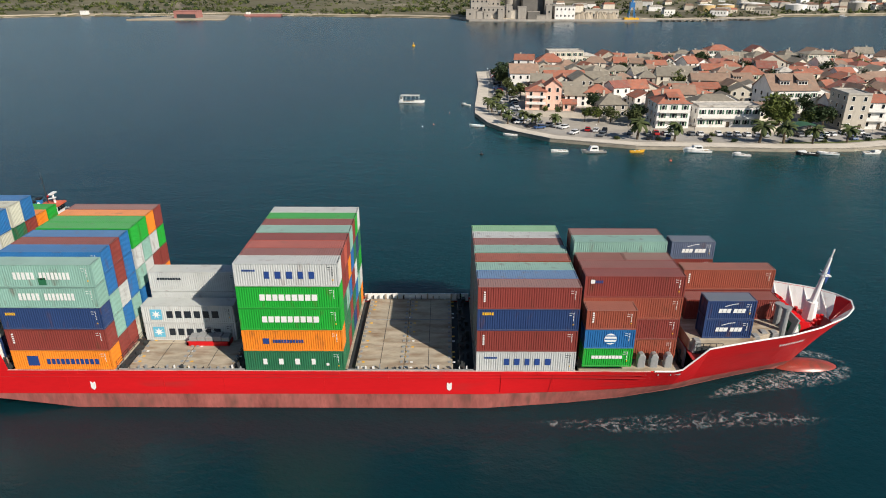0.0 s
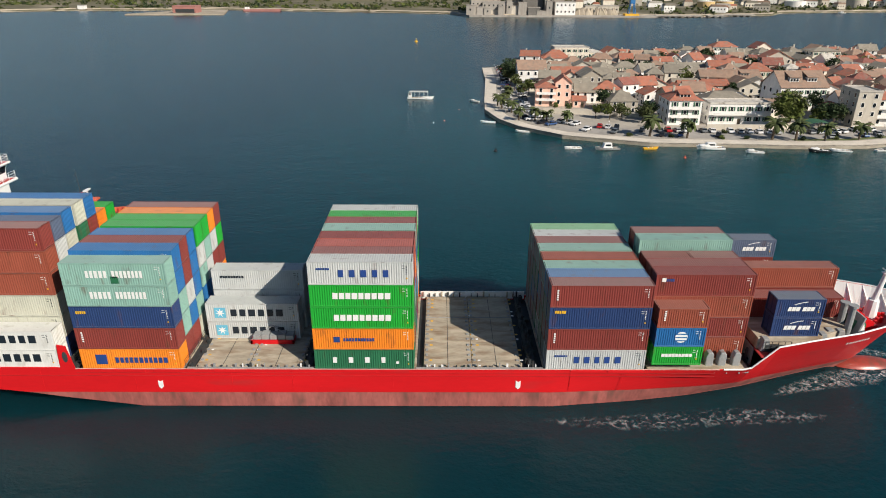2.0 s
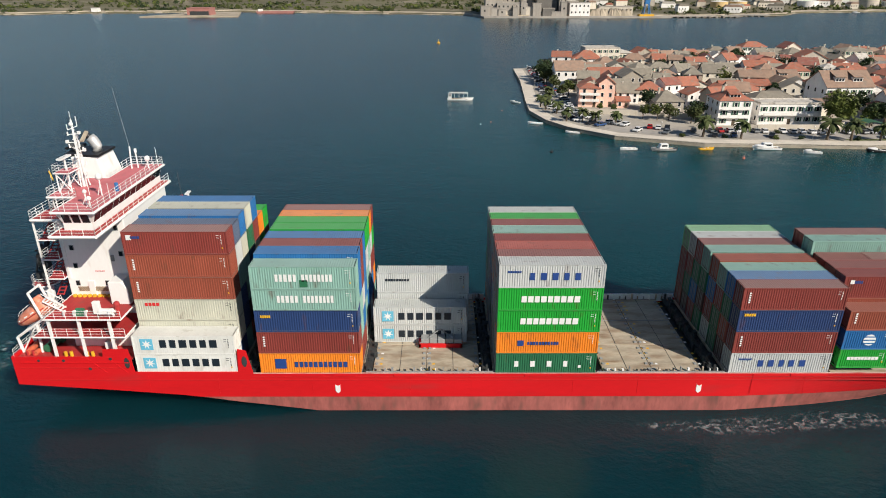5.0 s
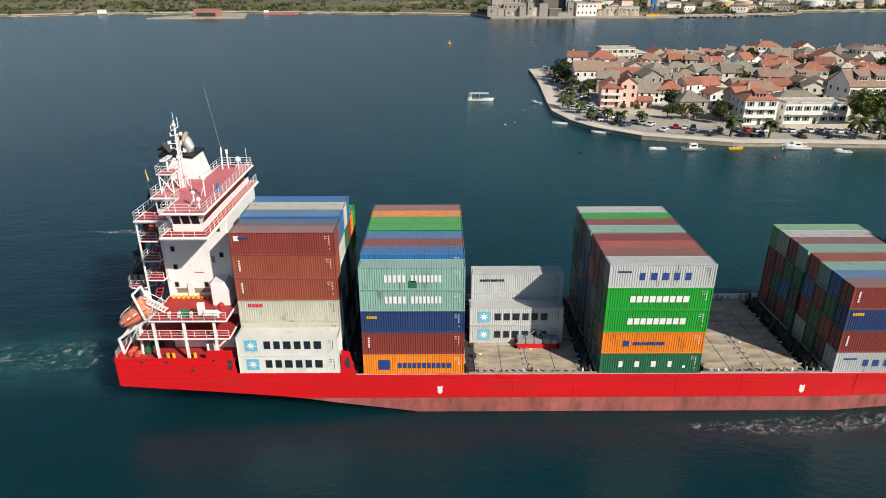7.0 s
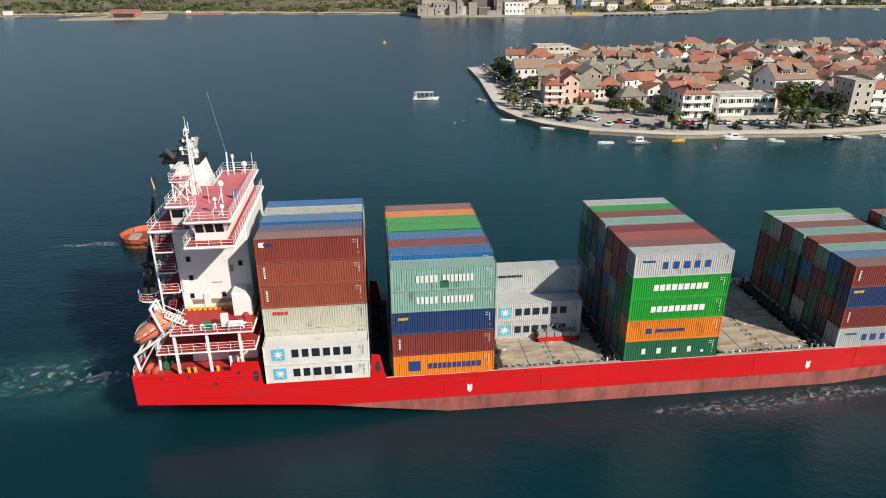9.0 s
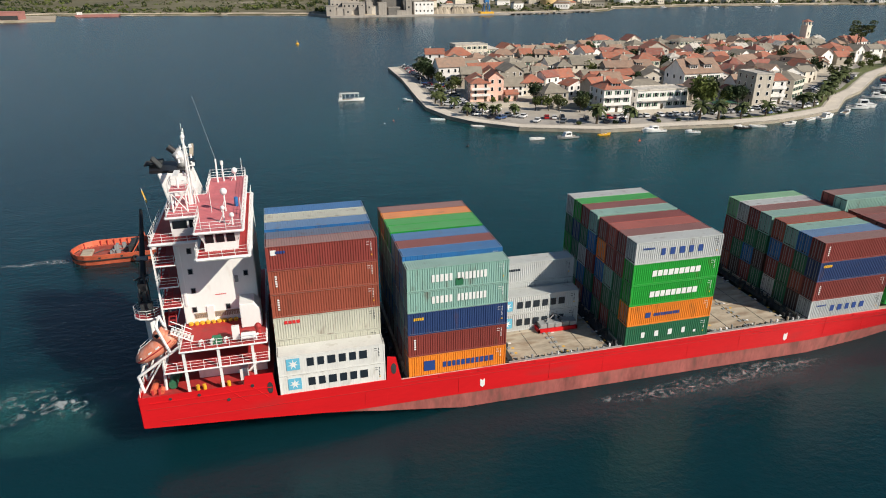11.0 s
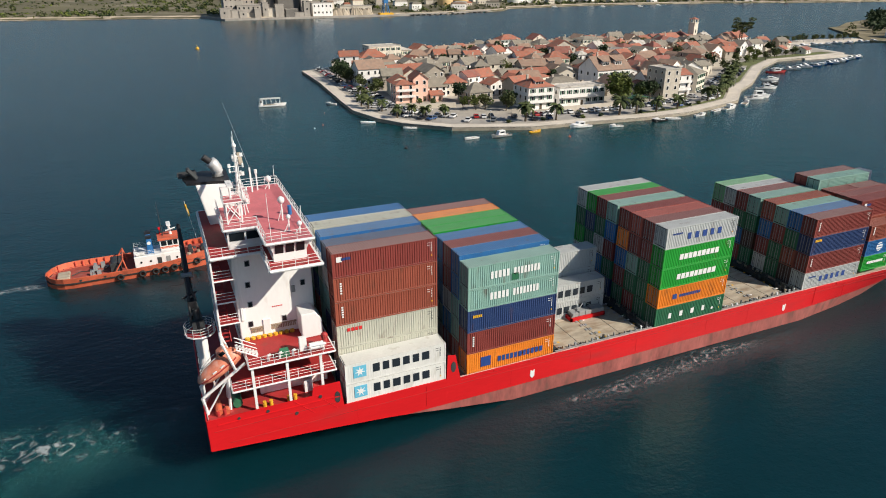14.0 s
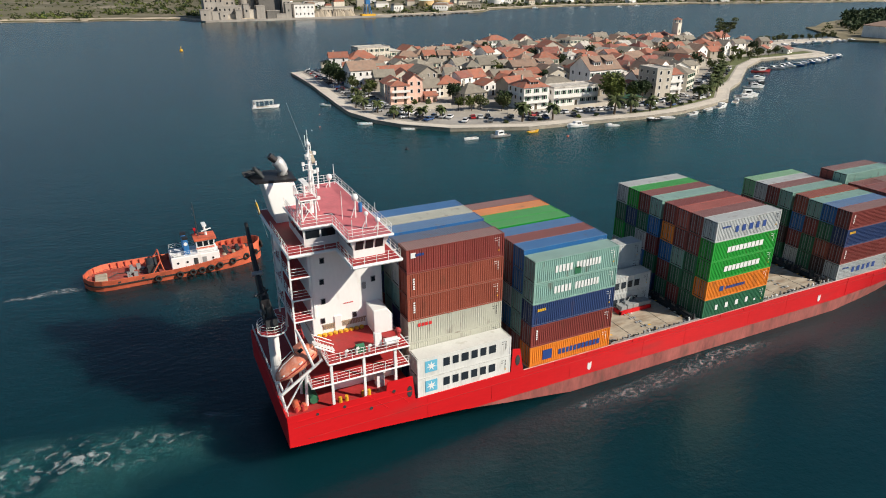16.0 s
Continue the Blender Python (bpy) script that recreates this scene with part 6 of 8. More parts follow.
put("window", PANE, M_GLASS, tower, m=pose(0, -2.42, 10) @ Matrix.Diagonal((1, 1, 1.6, 1)))
# green awning and garden walls
awning = tagged(new("terrace_awning"), "green rounded terrace awning on posts", "awning")
awning.matrix_basis = pose(123.5, 222, 1.2)
bm = bmesh.new()
slab(bm, [(-4.5 + 9 * k / 8, 2.6 + 0.8 * math.sin(math.pi * k / 8)) for k in range(9)] + [(4.5 - 9 * k / 8, 2.45 + 0.8 * math.sin(math.pi * (8 - k) / 8)) for k in range(9)], -3, 3)
part("canvas", bm, M_SHUT, awning)
for x in (-4.2, 0, 4.2):
    for y in (-2.8, 2.8):
        bm = bmesh.new()
        tube(bm, (x, y, 0), (x, y, 2.6), 0.08, n=5)
        part("post", bm, M_GREY, awning)
for x0, y0, x1, y1 in ((34, 250, 52, 247), (58, 243, 74, 241), (86, 222, 112, 222), (112, 222, 118, 226), (66, 226, 72, 224)):
    bm = bmesh.new()
    p, q = Vector((x0, y0, 0)), Vector((x1, y1, 0))
    n = Vector((-(q - p).y, (q - p).x, 0)).normalized() * 0.25
    prism(bm, [(v.x, v.y) for v in (p - n, q - n, q + n, p + n)], 1.2, 3.0)
    tagged(put("garden_wall", mesh_of("garden_wall", bm), WALLS["beige"]), "low beige garden wall", "wall", kind="structure")

# ---- trees ----
def leaf_cloud(rnd, blobs, n, size, flat=0.9):
    """Many small leaf sprays in a few uneven blobs."""
    verts, faces = [], []
    for cx, cy, cz, r in blobs:
        for _ in range(n):
            d = Vector((rnd.gauss(0, 1), rnd.gauss(0, 1), rnd.gauss(0, 1))).normalized() * r * rnd.uniform(0.55, 1.06)
            c = Vector((cx + d.x, cy + d.y, cz + d.z * flat))
            u = Vector((rnd.gauss(0, 1), rnd.gauss(0, 1), rnd.gauss(0, 0.6))).normalized()
            v = u.cross(Vector((rnd.gauss(0, 1), rnd.gauss(0, 1), rnd.gauss(0, 1)))).normalized()
            s = size * rnd.uniform(0.6, 1.4)
            k = len(verts)
            verts += [tuple(c - u * s), tuple(c + v * s * 0.6), tuple(c + u * s), tuple(c - v * s * 0.6)]
            faces.append((k, k + 1, k + 2, k + 3))
    me = bpy.data.meshes.new("crown")
    me.from_pydata(verts, [], faces)
    return me


def trunk_mesh(h, r, limbs, rnd):
    bm = bmesh.new()
    tube(bm, (0, 0, 0), (0.1, 0.05, h), r, r * 0.6, n=7)
    for _ in range(limbs):
        a = rnd.uniform(0, 6.28)
        tube(bm, (0.05, 0, h * rnd.uniform(0.6, 0.95)), (math.cos(a) * h * 0.5, math.sin(a) * h * 0.5, h * rnd.uniform(1.1, 1.5)), r * 0.45, r * 0.15, n=5)
    return mesh_of("trunk", bm)


TREES = []
for k in range(4):
    rnd = random.Random(40 + k)
    blobs = [(rnd.uniform(-1.5, 1.5), rnd.uniform(-1.5, 1.5), rnd.uniform(2.8, 5.2), rnd.uniform(1.1, 1.9)) for _ in range(8)]
    TREES.append((trunk_mesh(2.6, 0.2, 5, rnd), leaf_cloud(rnd, blobs, 90, 0.34)))
rnd = random.Random(77)
PINE = (trunk_mesh(9.0, 0.3, 6, rnd), leaf_cloud(rnd, [(rnd.uniform(-3.8, 3.8), rnd.uniform(-3.8, 3.8), rnd.uniform(9.0, 13.2), rnd.uniform(1.1, 1.8)) for _ in range(9)], 80, 0.4, 0.6))


def palm_meshes(rnd):
    bm = bmesh.new()
    for k in range(6):
        tube(bm, (0.03 * k, 0, k * 0.5), (0.03 * k + 0.03, 0, k * 0.5 + 0.52), 0.27 - 0.02 * k, 0.24 - 0.02 * k, n=7)
    trunk = mesh_of("trunk", bm)
    verts, faces = [], []
    for k in range(34):
        a, lift = rnd.uniform(0, 6.28), rnd.uniform(-0.2, 1.1)
        p = Vector((0.2, 0, 3.1))
        side = Vector((-math.sin(a), math.cos(a), 0))
        base = len(verts)
        for j in range(6):
            w = (0.12, 0.34, 0.42, 0.38, 0.26, 0.04)[j]
            verts += [tuple(p + side * w - Vector((0, 0, w * 0.5))), tuple(p), tuple(p - side * w - Vector((0, 0, w * 0.5)))]
            p = p + Vector((math.cos(a), math.sin(a), 0)) * 0.52 * math.cos(lift) + Vector((0, 0, 0.52 * math.sin(lift)))
            lift -= 0.34
        for j in range(5):
            i = base + j * 3
            faces += [(i, i + 1, i + 4, i + 3), (i + 1, i + 2, i + 5, i + 4)]
    me = bpy.data.meshes.new("fronds")
    me.from_pydata(verts, [], faces)
    return trunk, me


PALM = palm_meshes(random.Random(9))


def tree(x, y, size, leaf, kind=None, z=1.2):
    me = PALM if kind == "palm" else PINE if kind == "pine" else TREES[int(x * 3 + y) % 4]
    words = {"palm": "small palm with arching green fronds on the promenade", "pine": "tall stone pine with a flat dark crown"}.get(
        kind, "dark green leafy tree among the houses" if leaf == 1 else "olive green leafy tree by the road")
    thing = tagged(new("palm_tree" if kind == "palm" else "tree"), words, "palm" if kind == "palm" else "tree", "palms on the promenade" if kind == "palm" else "island trees")
    thing.matrix_basis = pose(x, y, z, 0, 0, (x * 37 + y * 11) % 360) @ Matrix.Scale(size, 4)
    put("trunk", me[0], M_BARK, thing)
    put("fronds" if kind == "palm" else "crown", me[1], LEAF[leaf], thing)


for x, y in ((63.5, 211.6), (75, 209.2), (102, 207.5), (109.3, 206.6), (118.6, 206.3), (130.6, 208.1), (154, 216)):
    tree(x, y, 1.6 + 0.2 * math.sin(x), 3, "palm")
for x, y in ((162, 219), (172, 226), (178, 229), (184, 236), (193, 244), (201, 250), (208, 257), (216, 263), (224, 268), (236, 281)):
    tree(x, y, 1.5 + 0.15 * math.sin(x), 3, "palm")
for x, y in ((23.1, 236), (28.9, 236), (32.5, 231.1), (18.7, 257.8), (21.8, 250), (17.5, 263.3), (39.3, 229.5), (22, 272), (24, 284)):
    tree(x, y, 1.2, 3 if int(x) % 2 else 0, "palm")
for x, y, s, l in ((30, 340, 1.6, 1), (27, 333, 1.4, 1), (27, 318, 1.3, 0), (29, 324, 1.5, 1), (28.4, 301, 1.2, 0), (33.5, 290, 1.1, 2), (30, 284, 1.0, 0),
                   (58.6, 257, 1.25, 1), (60, 259, 1.3, 1), (51.9, 240, 0.9, 2), (56.6, 238, 1.0, 2), (61, 238.5, 1.0, 0), (39, 254, 0.55, 2), (44, 251, 0.6, 0)):
    tree(x, y, s, l)
for x, y, s, l in ((66.8, 232, 1.1, 0), (70, 236, 1.2, 1), (114.8, 224.3, 2.0, 2), (116.5, 226, 2.1, 0), (132, 226, 1.4, 1), (129, 228, 1.4, 1), (127, 226, 1.1, 2),
                   (135, 231, 1.2, 0), (112, 300, 1.0, 0), (118, 280, 1.2, 1), (160, 303, 1.0, 2), (130, 330, 1.1, 0), (170, 262, 1.2, 1), (96, 325, 1.0, 1)):
    tree(x, y, s, l)
for x, y, s, l in ((200, 300, 1.0, 0), (245, 315, 1.2, 1), (232, 284, 1.0, 0), (262, 305, 1.0, 0), (280, 322, 1.1, 1), (300, 330, 1.0, 2), (310, 360, 1.2, 1), (240, 300, 0.9, 1)):
    tree(x, y, s, l)
for x, y, k in ((322, 361, 1.35), (332, 368, 1.5)):
    tree(x, y, k, 0, "pine")
grow = random.Random(23)
for _ in range(260):   # garden trees in the gaps between the houses
    x, y = grow.uniform(34, 330), grow.uniform(236, 410)
    if not inside(x, y, LAND) or (x < 110 and y < 278) or any(math.hypot(x - u, y - v) < r * 0.95 + 0.6 for u, v, r in FOOT):
        continue
    FOOT.append((x, y, 3.0))
    tree(x, y, grow.uniform(0.8, 1.5), grow.choice((0, 1, 1, 2)))
for k in range(9):     # young trees on the lawn by the marina
    tree(268 + 8.5 * k + grow.uniform(-2, 2), 303 + 2.6 * k + grow.uniform(-2, 3), grow.uniform(0.7, 1.2), grow.choice((0, 2)))
for x, y in ((70, 210), (86, 208.5), (94, 208), (112, 207), (123, 208), (139, 211), (146, 213), (90, 216.5), (57, 212), (126, 213)):
    s = tagged(new("shrub"), "low rounded green shrub in the verge", "shrub", "verge shrubs")
    s.matrix_basis = pose(x, y, 0.4, 0, 0, x * 17 % 360) @ Matrix.Diagonal((0.42, 0.42, 0.34, 1))
    put("leaves", TREES[int(x) % 4][1], LEAF[int(x) % 3], s)

# ---- parked cars ----
CARS = []
for name, col in (("white", (0.7, 0.7, 0.7)), ("silver", (0.4, 0.41, 0.42)), ("black", (0.02, 0.02, 0.025)), ("red", (0.4, 0.02, 0.02)), ("blue", (0.04, 0.09, 0.22)), ("grey", (0.13, 0.14, 0.15))):
    m = material(name + "_car_paint", col, rough=0.25, var=0.05, bump=0.0)
    car = tagged(new("car"), f"{name} hatchback parked on the island road", "car", "parked cars")
    bm = bmesh.new()
    slab(bm, [(-2.1, 0.35), (2.05, 0.35), (2.1, 0.62), (1.95, 0.82), (0.95, 0.95), (-2.0, 0.98), (-2.12, 0.7)], -0.86, 0.86)
    part("body", bm, m, car)
    bm = bmesh.new()
    slab(bm, [(-1.85, 0.96), (0.95, 0.94), (0.3, 1.38), (-1.5, 1.4)], -0.76, 0.76)
    part("glasshouse", bm, M_GLASS, car)
    bm = bmesh.new()
    slab(bm, [(-1.5, 1.4), (0.3, 1.38), (0.1, 1.46), (-1.35, 1.47)], -0.74, 0.74)
    part("roof", bm, m, car)
    bm = bmesh.new()
    tube(bm, (0, -0.1, 0), (0, 0.1, 0), 0.32, n=12)
    wheel = mesh_of("wheel", bm)
    for x, y in ((-1.3, -0.8), (1.3, -0.8), (-1.3, 0.8), (1.3, 0.8)):
        put("wheel", wheel, M_TYRE, car, m=pose(x, y, 0.32))
    CARS.append(car)
slots, used = random.Random(8), set()
for lane, gap, chance in ((9.6, 3.0, 0.62), (16.2, 2.8, 0.66)):
    line = inset(QUAY, lane)
    for (x, y), (u, v) in zip(line[:15], line[1:16]):
        n = int(math.hypot(u - x, v - y) / gap)
        head = math.degrees(math.atan2(v - y, u - x))
        for k in range(n):
            if slots.random() > chance * (0.5 if x > 140 else 1.0) or (lane < 12 and 60 < x < 130 and slots.random() > 0.5):
                continue
            px, py = x + (u - x) * (k + 0.5) / n, y + (v - y) * (k + 0.5) / n
            if any(math.hypot(px - fu, py - fv) < fr + 2 for fu, fv, fr in FOOT):
                continue
            i = slots.choice((0, 0, 0, 0, 1, 1, 1, 2, 2, 5, 5, 0, 3 if slots.random() < 0.5 else 5, 4))
            spot = pose(px, py, 1.21, 0, 0, head + (90 if lane > 12 else 72) + slots.choice((0, 180)) + slots.uniform(-4, 4))
            if i in used:
                copy_thing(CARS[i], spot)
            else:
                CARS[i].matrix_basis = spot
                used.add(i)
for i, car in enumerate(CARS):
    if i not in used:
        car.matrix_basis = pose(26 + i * 4, 262, 1.21, 0, 0, 80)
# ---- street lamps along the promenade ----
lamp_line = inset(QUAY, 5.4)
for (x, y), (u, v) in zip(lamp_line[:14], lamp_line[1:15]):
    lamp = tagged(new("street_lamp"), "slim grey promenade lamp post", "lamp post", "promenade lamps")
    lamp.matrix_basis = pose((x + u) / 2, (y + v) / 2, 1.2)
    bm = bmesh.new()
    tube(bm, (0, 0, 0), (0, 0, 4.4), 0.07, 0.05, n=6)
    part("post", bm, M_GREY, lamp)
    bm = bmesh.new()
    ball(bm, (0, 0, 4.55), 0.22)
    part("globe", bm, WALLS["white"], lamp)


# ---- small boats ----
def boat_skin(length, beam, depth, bow=0.45):
    """An open boat's shell: stem forward on +x, rounded bilge, transom aft."""
    bm = bmesh.new()
    rows = []
    for s in (0.0, 0.2, 0.45, 0.65, 0.82, 0.94, 1.0):
        w = beam / 2 * (0.82 + 0.18 * min(1, s * 3)) * (1 - max(0.0, (s - bow) / (1 - bow)) ** 2.0)
        sheer = depth * (0.62 + 0.38 * s * s)
        x = -length / 2 + length * s
        rows.append([bm.verts.new((x - (0.09 * length * (1 - k) if s > 0.9 else 0), y * w, z * sheer - 0.25 * depth)) for y, z, k in
                     ((-1, 1, 1), (-0.92, 0.5, 0.6), (-0.55, 0.05, 0.2), (0, 0, 0), (0.55, 0.05, 0.2), (0.92, 0.5, 0.6), (1, 1, 1))])
    for a, b in zip(rows, rows[1:]):
        for k in range(6):
            bm.faces.new((a[k], b[k], b[k + 1], a[k + 1]))
    bm.faces.new(rows[0])
    return bm


def small_boat(x, y, turn, length, mat, label, cabin=None, deckmat=None, cover=False):
    boat = tagged(new("boat"), label, "boat", "moored boats")
    boat.matrix_basis = pose(x, y, 0.05, 0, 0, turn)
    beam, depth = length * 0.32, length * 0.15 + 0.35
    skin = part("hull", boat_skin(length, beam, depth), mat, boat)
    sm = skin.modifiers.new("plank", "SOLIDIFY")
    sm.thickness, sm.offset = 0.08, -1
    bm = bmesh.new()
    box(bm, -length * 0.42, -beam * 0.36, depth * 0.2, length * 0.26, beam * 0.36, depth * 0.26)
    part("floor", bm, deckmat or M_HATCH, boat)
    for s in (-0.2, 0.08):
        bm = bmesh.new()
        box(bm, length * s, -beam * 0.42, depth * 0.42, length * s + 0.35, beam * 0.42, depth * 0.47)
        part("thwart", bm, M_WHITE, boat)
    if cover:
        bm = bmesh.new()
        slab(bm, [(length * 0.05, depth * 0.5), (length * 0.40, depth * 0.72), (length * 0.34, depth * 0.86), (length * 0.05, depth * 0.95)], -beam * 0.32, beam * 0.32)
        part("foredeck", bm, M_WHITE, boat, bevel=0.08)
    if cabin:
        bm = bmesh.new()
        slab(bm, [(-length * 0.18, depth * 0.4), (length * 0.2, depth * 0.4), (length * 0.13, depth * 0.4 + cabin), (-length * 0.16, depth * 0.4 + cabin)], -beam * 0.3, beam * 0.3)
        part("cabin", bm, M_WHITE, boat, bevel=0.06)
        for sx in (-1, 1):
            bm = bmesh.new()
            box(bm, -length * 0.12, sx * beam * 0.305 - 0.02, depth * 0.4 + cabin * 0.45, length * 0.1, sx * beam * 0.305 + 0.02, depth * 0.4 + cabin * 0.8)
            part("pane", bm, M_GLASS, boat)
    return boat


small_boat(35.9, 199.3, 190, 5.6, M_WHITE, "small white open boat at a mooring")
small_boat(46.4, 198.4, 188, 8.0, M_GREY, "grey-hulled wooden fishing boat with a small wheelhouse", 1.5)
small_boat(60.4, 199.3, 5, 4.8, M_YELLOW, "bright yellow open boat at a mooring", None, M_YELLOW)
small_boat(79, 199.6, 180, 9.0, M_WHITE, "white cabin cruiser moored at the quay", 1.4, None, True)
small_boat(91, 195, 175, 5.6, M_WHITE, "small white motor boat at a mooring", None, None, True)
small_boat(111.8, 196.6, 178, 7.0, M_BLACK, "dark-hulled open motor boat", None, M_WHITE, True)
small_boat(118.5, 197, 172, 6.5, M_WHITE, "white open boat near the quay")
small_boat(9, 279, 150, 4.6, M_WHITE, "small white open boat at a mooring", None, None, True)
small_boat(22.7, 222, 170, 5.0, M_WHITE, "small white open boat with an outboard")
small_boat(11.9, 236.8, 175, 5.6, M_WHITE, "white rowing boat with a pale blue floor", None, M_LTBLUE)
small_boat(133, 198, 5, 6.0, M_WHITE, "white open boat near the quay", None, None, True)
small_boat(146, 202.5, 12, 6.0, M_WHITE, "white open boat near the quay")
small_boat(154, 203.8, 15, 9.0, M_WHITE, "white cabin cruiser moored at the quay", 1.4, None, True)
small_boat(168.5, 209.4, 30, 8.0, M_WHITE, "white motor boat with its bow to the quay", None, None, True)
small_boat(185, 218, -20, 11.0, M_WHITE, "white flybridge yacht moored at the quay", 2.4, None, True)
small_boat(181, 216, -18, 9.0, M_WHITE, "white motor boat beside the quay", 1.2, None, True)
small_boat(208, 234, -25, 10, M_WHITE, "white motor yacht moored at the quay", 1.6, None, True)
small_boat(222, 244, -25, 8, M_BLACK, "dark motor boat moored at the quay", None, M_WHITE, True)
small_boat(232, 253, -25, 9, M_WHITE, "white cabin boat moored at the quay", 1.3, None, True)
small_boat(258, 272, -20, 11, M_DECK, "red and white wooden boat", 1.8)
marina = random.Random(21)
for k in range(18):
    s = k / 17
    small_boat(268 + 96 * s + marina.uniform(-2, 2), 278 + 26 * s + marina.uniform(-2.5, 2.5) - 4 * math.sin(3.1 * s), marina.uniform(-110, -70), marina.uniform(6, 9),
               M_WHITE if marina.random() < 0.75 else M_BLUE, "moored boat in the crowded small marina", 1.3 if marina.random() < 0.6 else None, None, True)
for k in range(14):
    s = k / 13
    small_boat(385 + 90 * s + marina.uniform(-2, 2), 366 + 6 * s + marina.uniform(-3, 3), marina.uniform(-110, -70), marina.uniform(6, 10), M_WHITE,
               "white boat moored along the causeway", 1.3 if k % 2 else None, None, True)
# tour boat with an awning, lying off
tour = tagged(new("tour_boat"), "white tour boat with a pale awning lying off the island", "boat")
tour.matrix_basis = pose(-14.0, 285.0, 0.05, 0, 0, -4)
skin = part("hull", boat_skin(11.5, 3.4, 1.7), M_WHITE, tour)
skin.modifiers.new("plank", "SOLIDIFY").thickness = 0.1
bm = bmesh.new()
box(bm, -5.0, -1.3, 0.5, 3.0, 1.3, 0.6)
part("floor", bm, M_HATCH, tour)
bm = bmesh.new()
box(bm, -4.9, -1.6, 3.1, 3.2, 1.6, 3.22)
part("awning", bm, material("pale_canvas", (0.58, 0.58, 0.54), rough=0.8), tour, "pale canvas awning")
for x in (-4.6, -2.6, -0.6, 1.4, 3.0):
    for y in (-1.45, 1.45):
        bm = bmesh.new()
        tube(bm, (x, y, 0.7), (x, y, 3.1), 0.05, n=5)
        part("post", bm, M_WHITE, tour)
bm = bmesh.new()
slab(bm, [(-5.4, 0.6), (-3.9, 0.6), (-3.9, 3.0), (-5.2, 3.0)], -1.2, 1.2)
part("wheelhouse", bm, M_WHITE, tour, bevel=0.08)
bm = bmesh.new()
box(bm, -5.0, -1.24, 1.7, -4.2, -1.18, 2.6)
part("pane", bm, M_GLASS, tour)
# buoys
for x, y, mat, r, label in ((-24.5, 535, M_YELLOW, 1.3, "yellow harbour buoy"), (11.5, 196, M_BLACK, 0.55, "dark round mooring buoy"), (67.5, 189, M_TUG, 0.4, "orange mooring buoy"),
                            (-4.0, 240, M_TUG, 0.24, "orange mooring buoy"), (2.0, 262, M_TUG, 0.2, "orange mooring buoy"), (-8.0, 236, M_WHITE, 0.2, "white mooring buoy")):
    b = tagged(new("buoy"), label + " afloat", "buoy")
    b.matrix_basis = pose(x, y, 0)
    bm = bmesh.new()
    ball(bm, (0, 0, 0.2 * r), r, 0.8, 12)
    part("float", bm, mat, b, smooth=True)
    bm = bmesh.new()
    tube(bm, (0, 0, 0.8 * r), (0, 0, 2.2 * r), 0.12 * r, n=6)
    part("stem", bm, mat, b)

# ---- harbour tug ----
tug = tagged(new("tugboat"), "orange harbour tug with a white deckhouse and blue funnel", "tugboat")
TL, TB = 30.5, 8.6


def tug_half(s, z):
    w = TB / 2
    if s < 0.14:
        w *= math.sqrt(max(0.0, 1 - ((0.14 - s) / 0.14) ** 2 * 0.97))
    if s > 0.62:
        w *= math.sqrt(max(0.0, 1 - ((s - 0.62) / 0.38) ** 2.4))
    return max(0.03, w * (0.86 + 0.14 * min(1, z / 2.2)))


def tug_top(s):
    return 1.95 + 1.9 * max(0.0, (s - 0.45) / 0.55) ** 1.6 + 0.1 * (1 - s)


SS = [0.0, 0.02, 0.05, 0.09, 0.14] + [0.14 + 0.02 * k for k in range(1, 44) if 0.14 + 0.02 * k < 0.995] + [0.985, 1.0]
SS = sorted(set(SS))
bm = bmesh.new()
for side in (-1, 1):
    rows = [[bm.verts.new((s * TL, side * tug_half(s, z), z)) for z in (-1.2, 0.2, 0.2 + (tug_top(s) - 0.2) * 0.5, tug_top(s))] for s in SS]
    for a, b in zip(rows, rows[1:]):
        for k in range(3):
            bm.faces.new((a[k], b[k], b[k + 1], a[k + 1]))
for z0, z1 in ((-1.2, 1.1), (1.1, 2.05)):
    v = [bm.verts.new((0, y, z)) for y, z in ((-tug_half(0, z0), z0), (tug_half(0, z0), z0), (tug_half(0, z1), z1), (-tug_half(0, z1), z1))]
    bm.faces.new(v)
skin = part("hull", bm, M_TUG, tug, "orange painted steel hull")
sm = skin.modifiers.new("plate", "SOLIDIFY")
sm.thickness, sm.offset = 0.12, -1
line = [(s * TL, -(tug_half(s, 1.0) - 0.1)) for s in SS if s < 0.97]
bm = bmesh.new()
prism(bm, line + [(x, -y) for x, y in line[::-1]], 0.85, 0.95)
part("deck", bm, M_TUGDECK, tug, "worn red oxide deck")
line = [(s * TL, -(tug_half(s, 2.4) - 0.1)) for s in SS if 0.68 < s < 0.985]
bm = bmesh.new()
prism(bm, line + [(x, -y) for x, y in line[::-1]], 1.9, 2.0)
part("foredeck", bm, M_TUGDECK, tug)
for z, r in ((1.0, 0.16),):
    bm = bmesh.new()
    for side in (-1, 1):
        for s, q in zip(SS, SS[1:]):
            tube(bm, (s * TL, side * (tug_half(s, z) + 0.02), z + 1.2 * max(0, s - 0.6)), (q * TL, side * (tug_half(q, z) + 0.02), z + 1.2 * max(0, q - 0.6)), r, n=5, caps=False)
    part("rubbing_band", bm, M_TYRE, tug, "dark rubber rubbing band")
bm = bmesh.new()
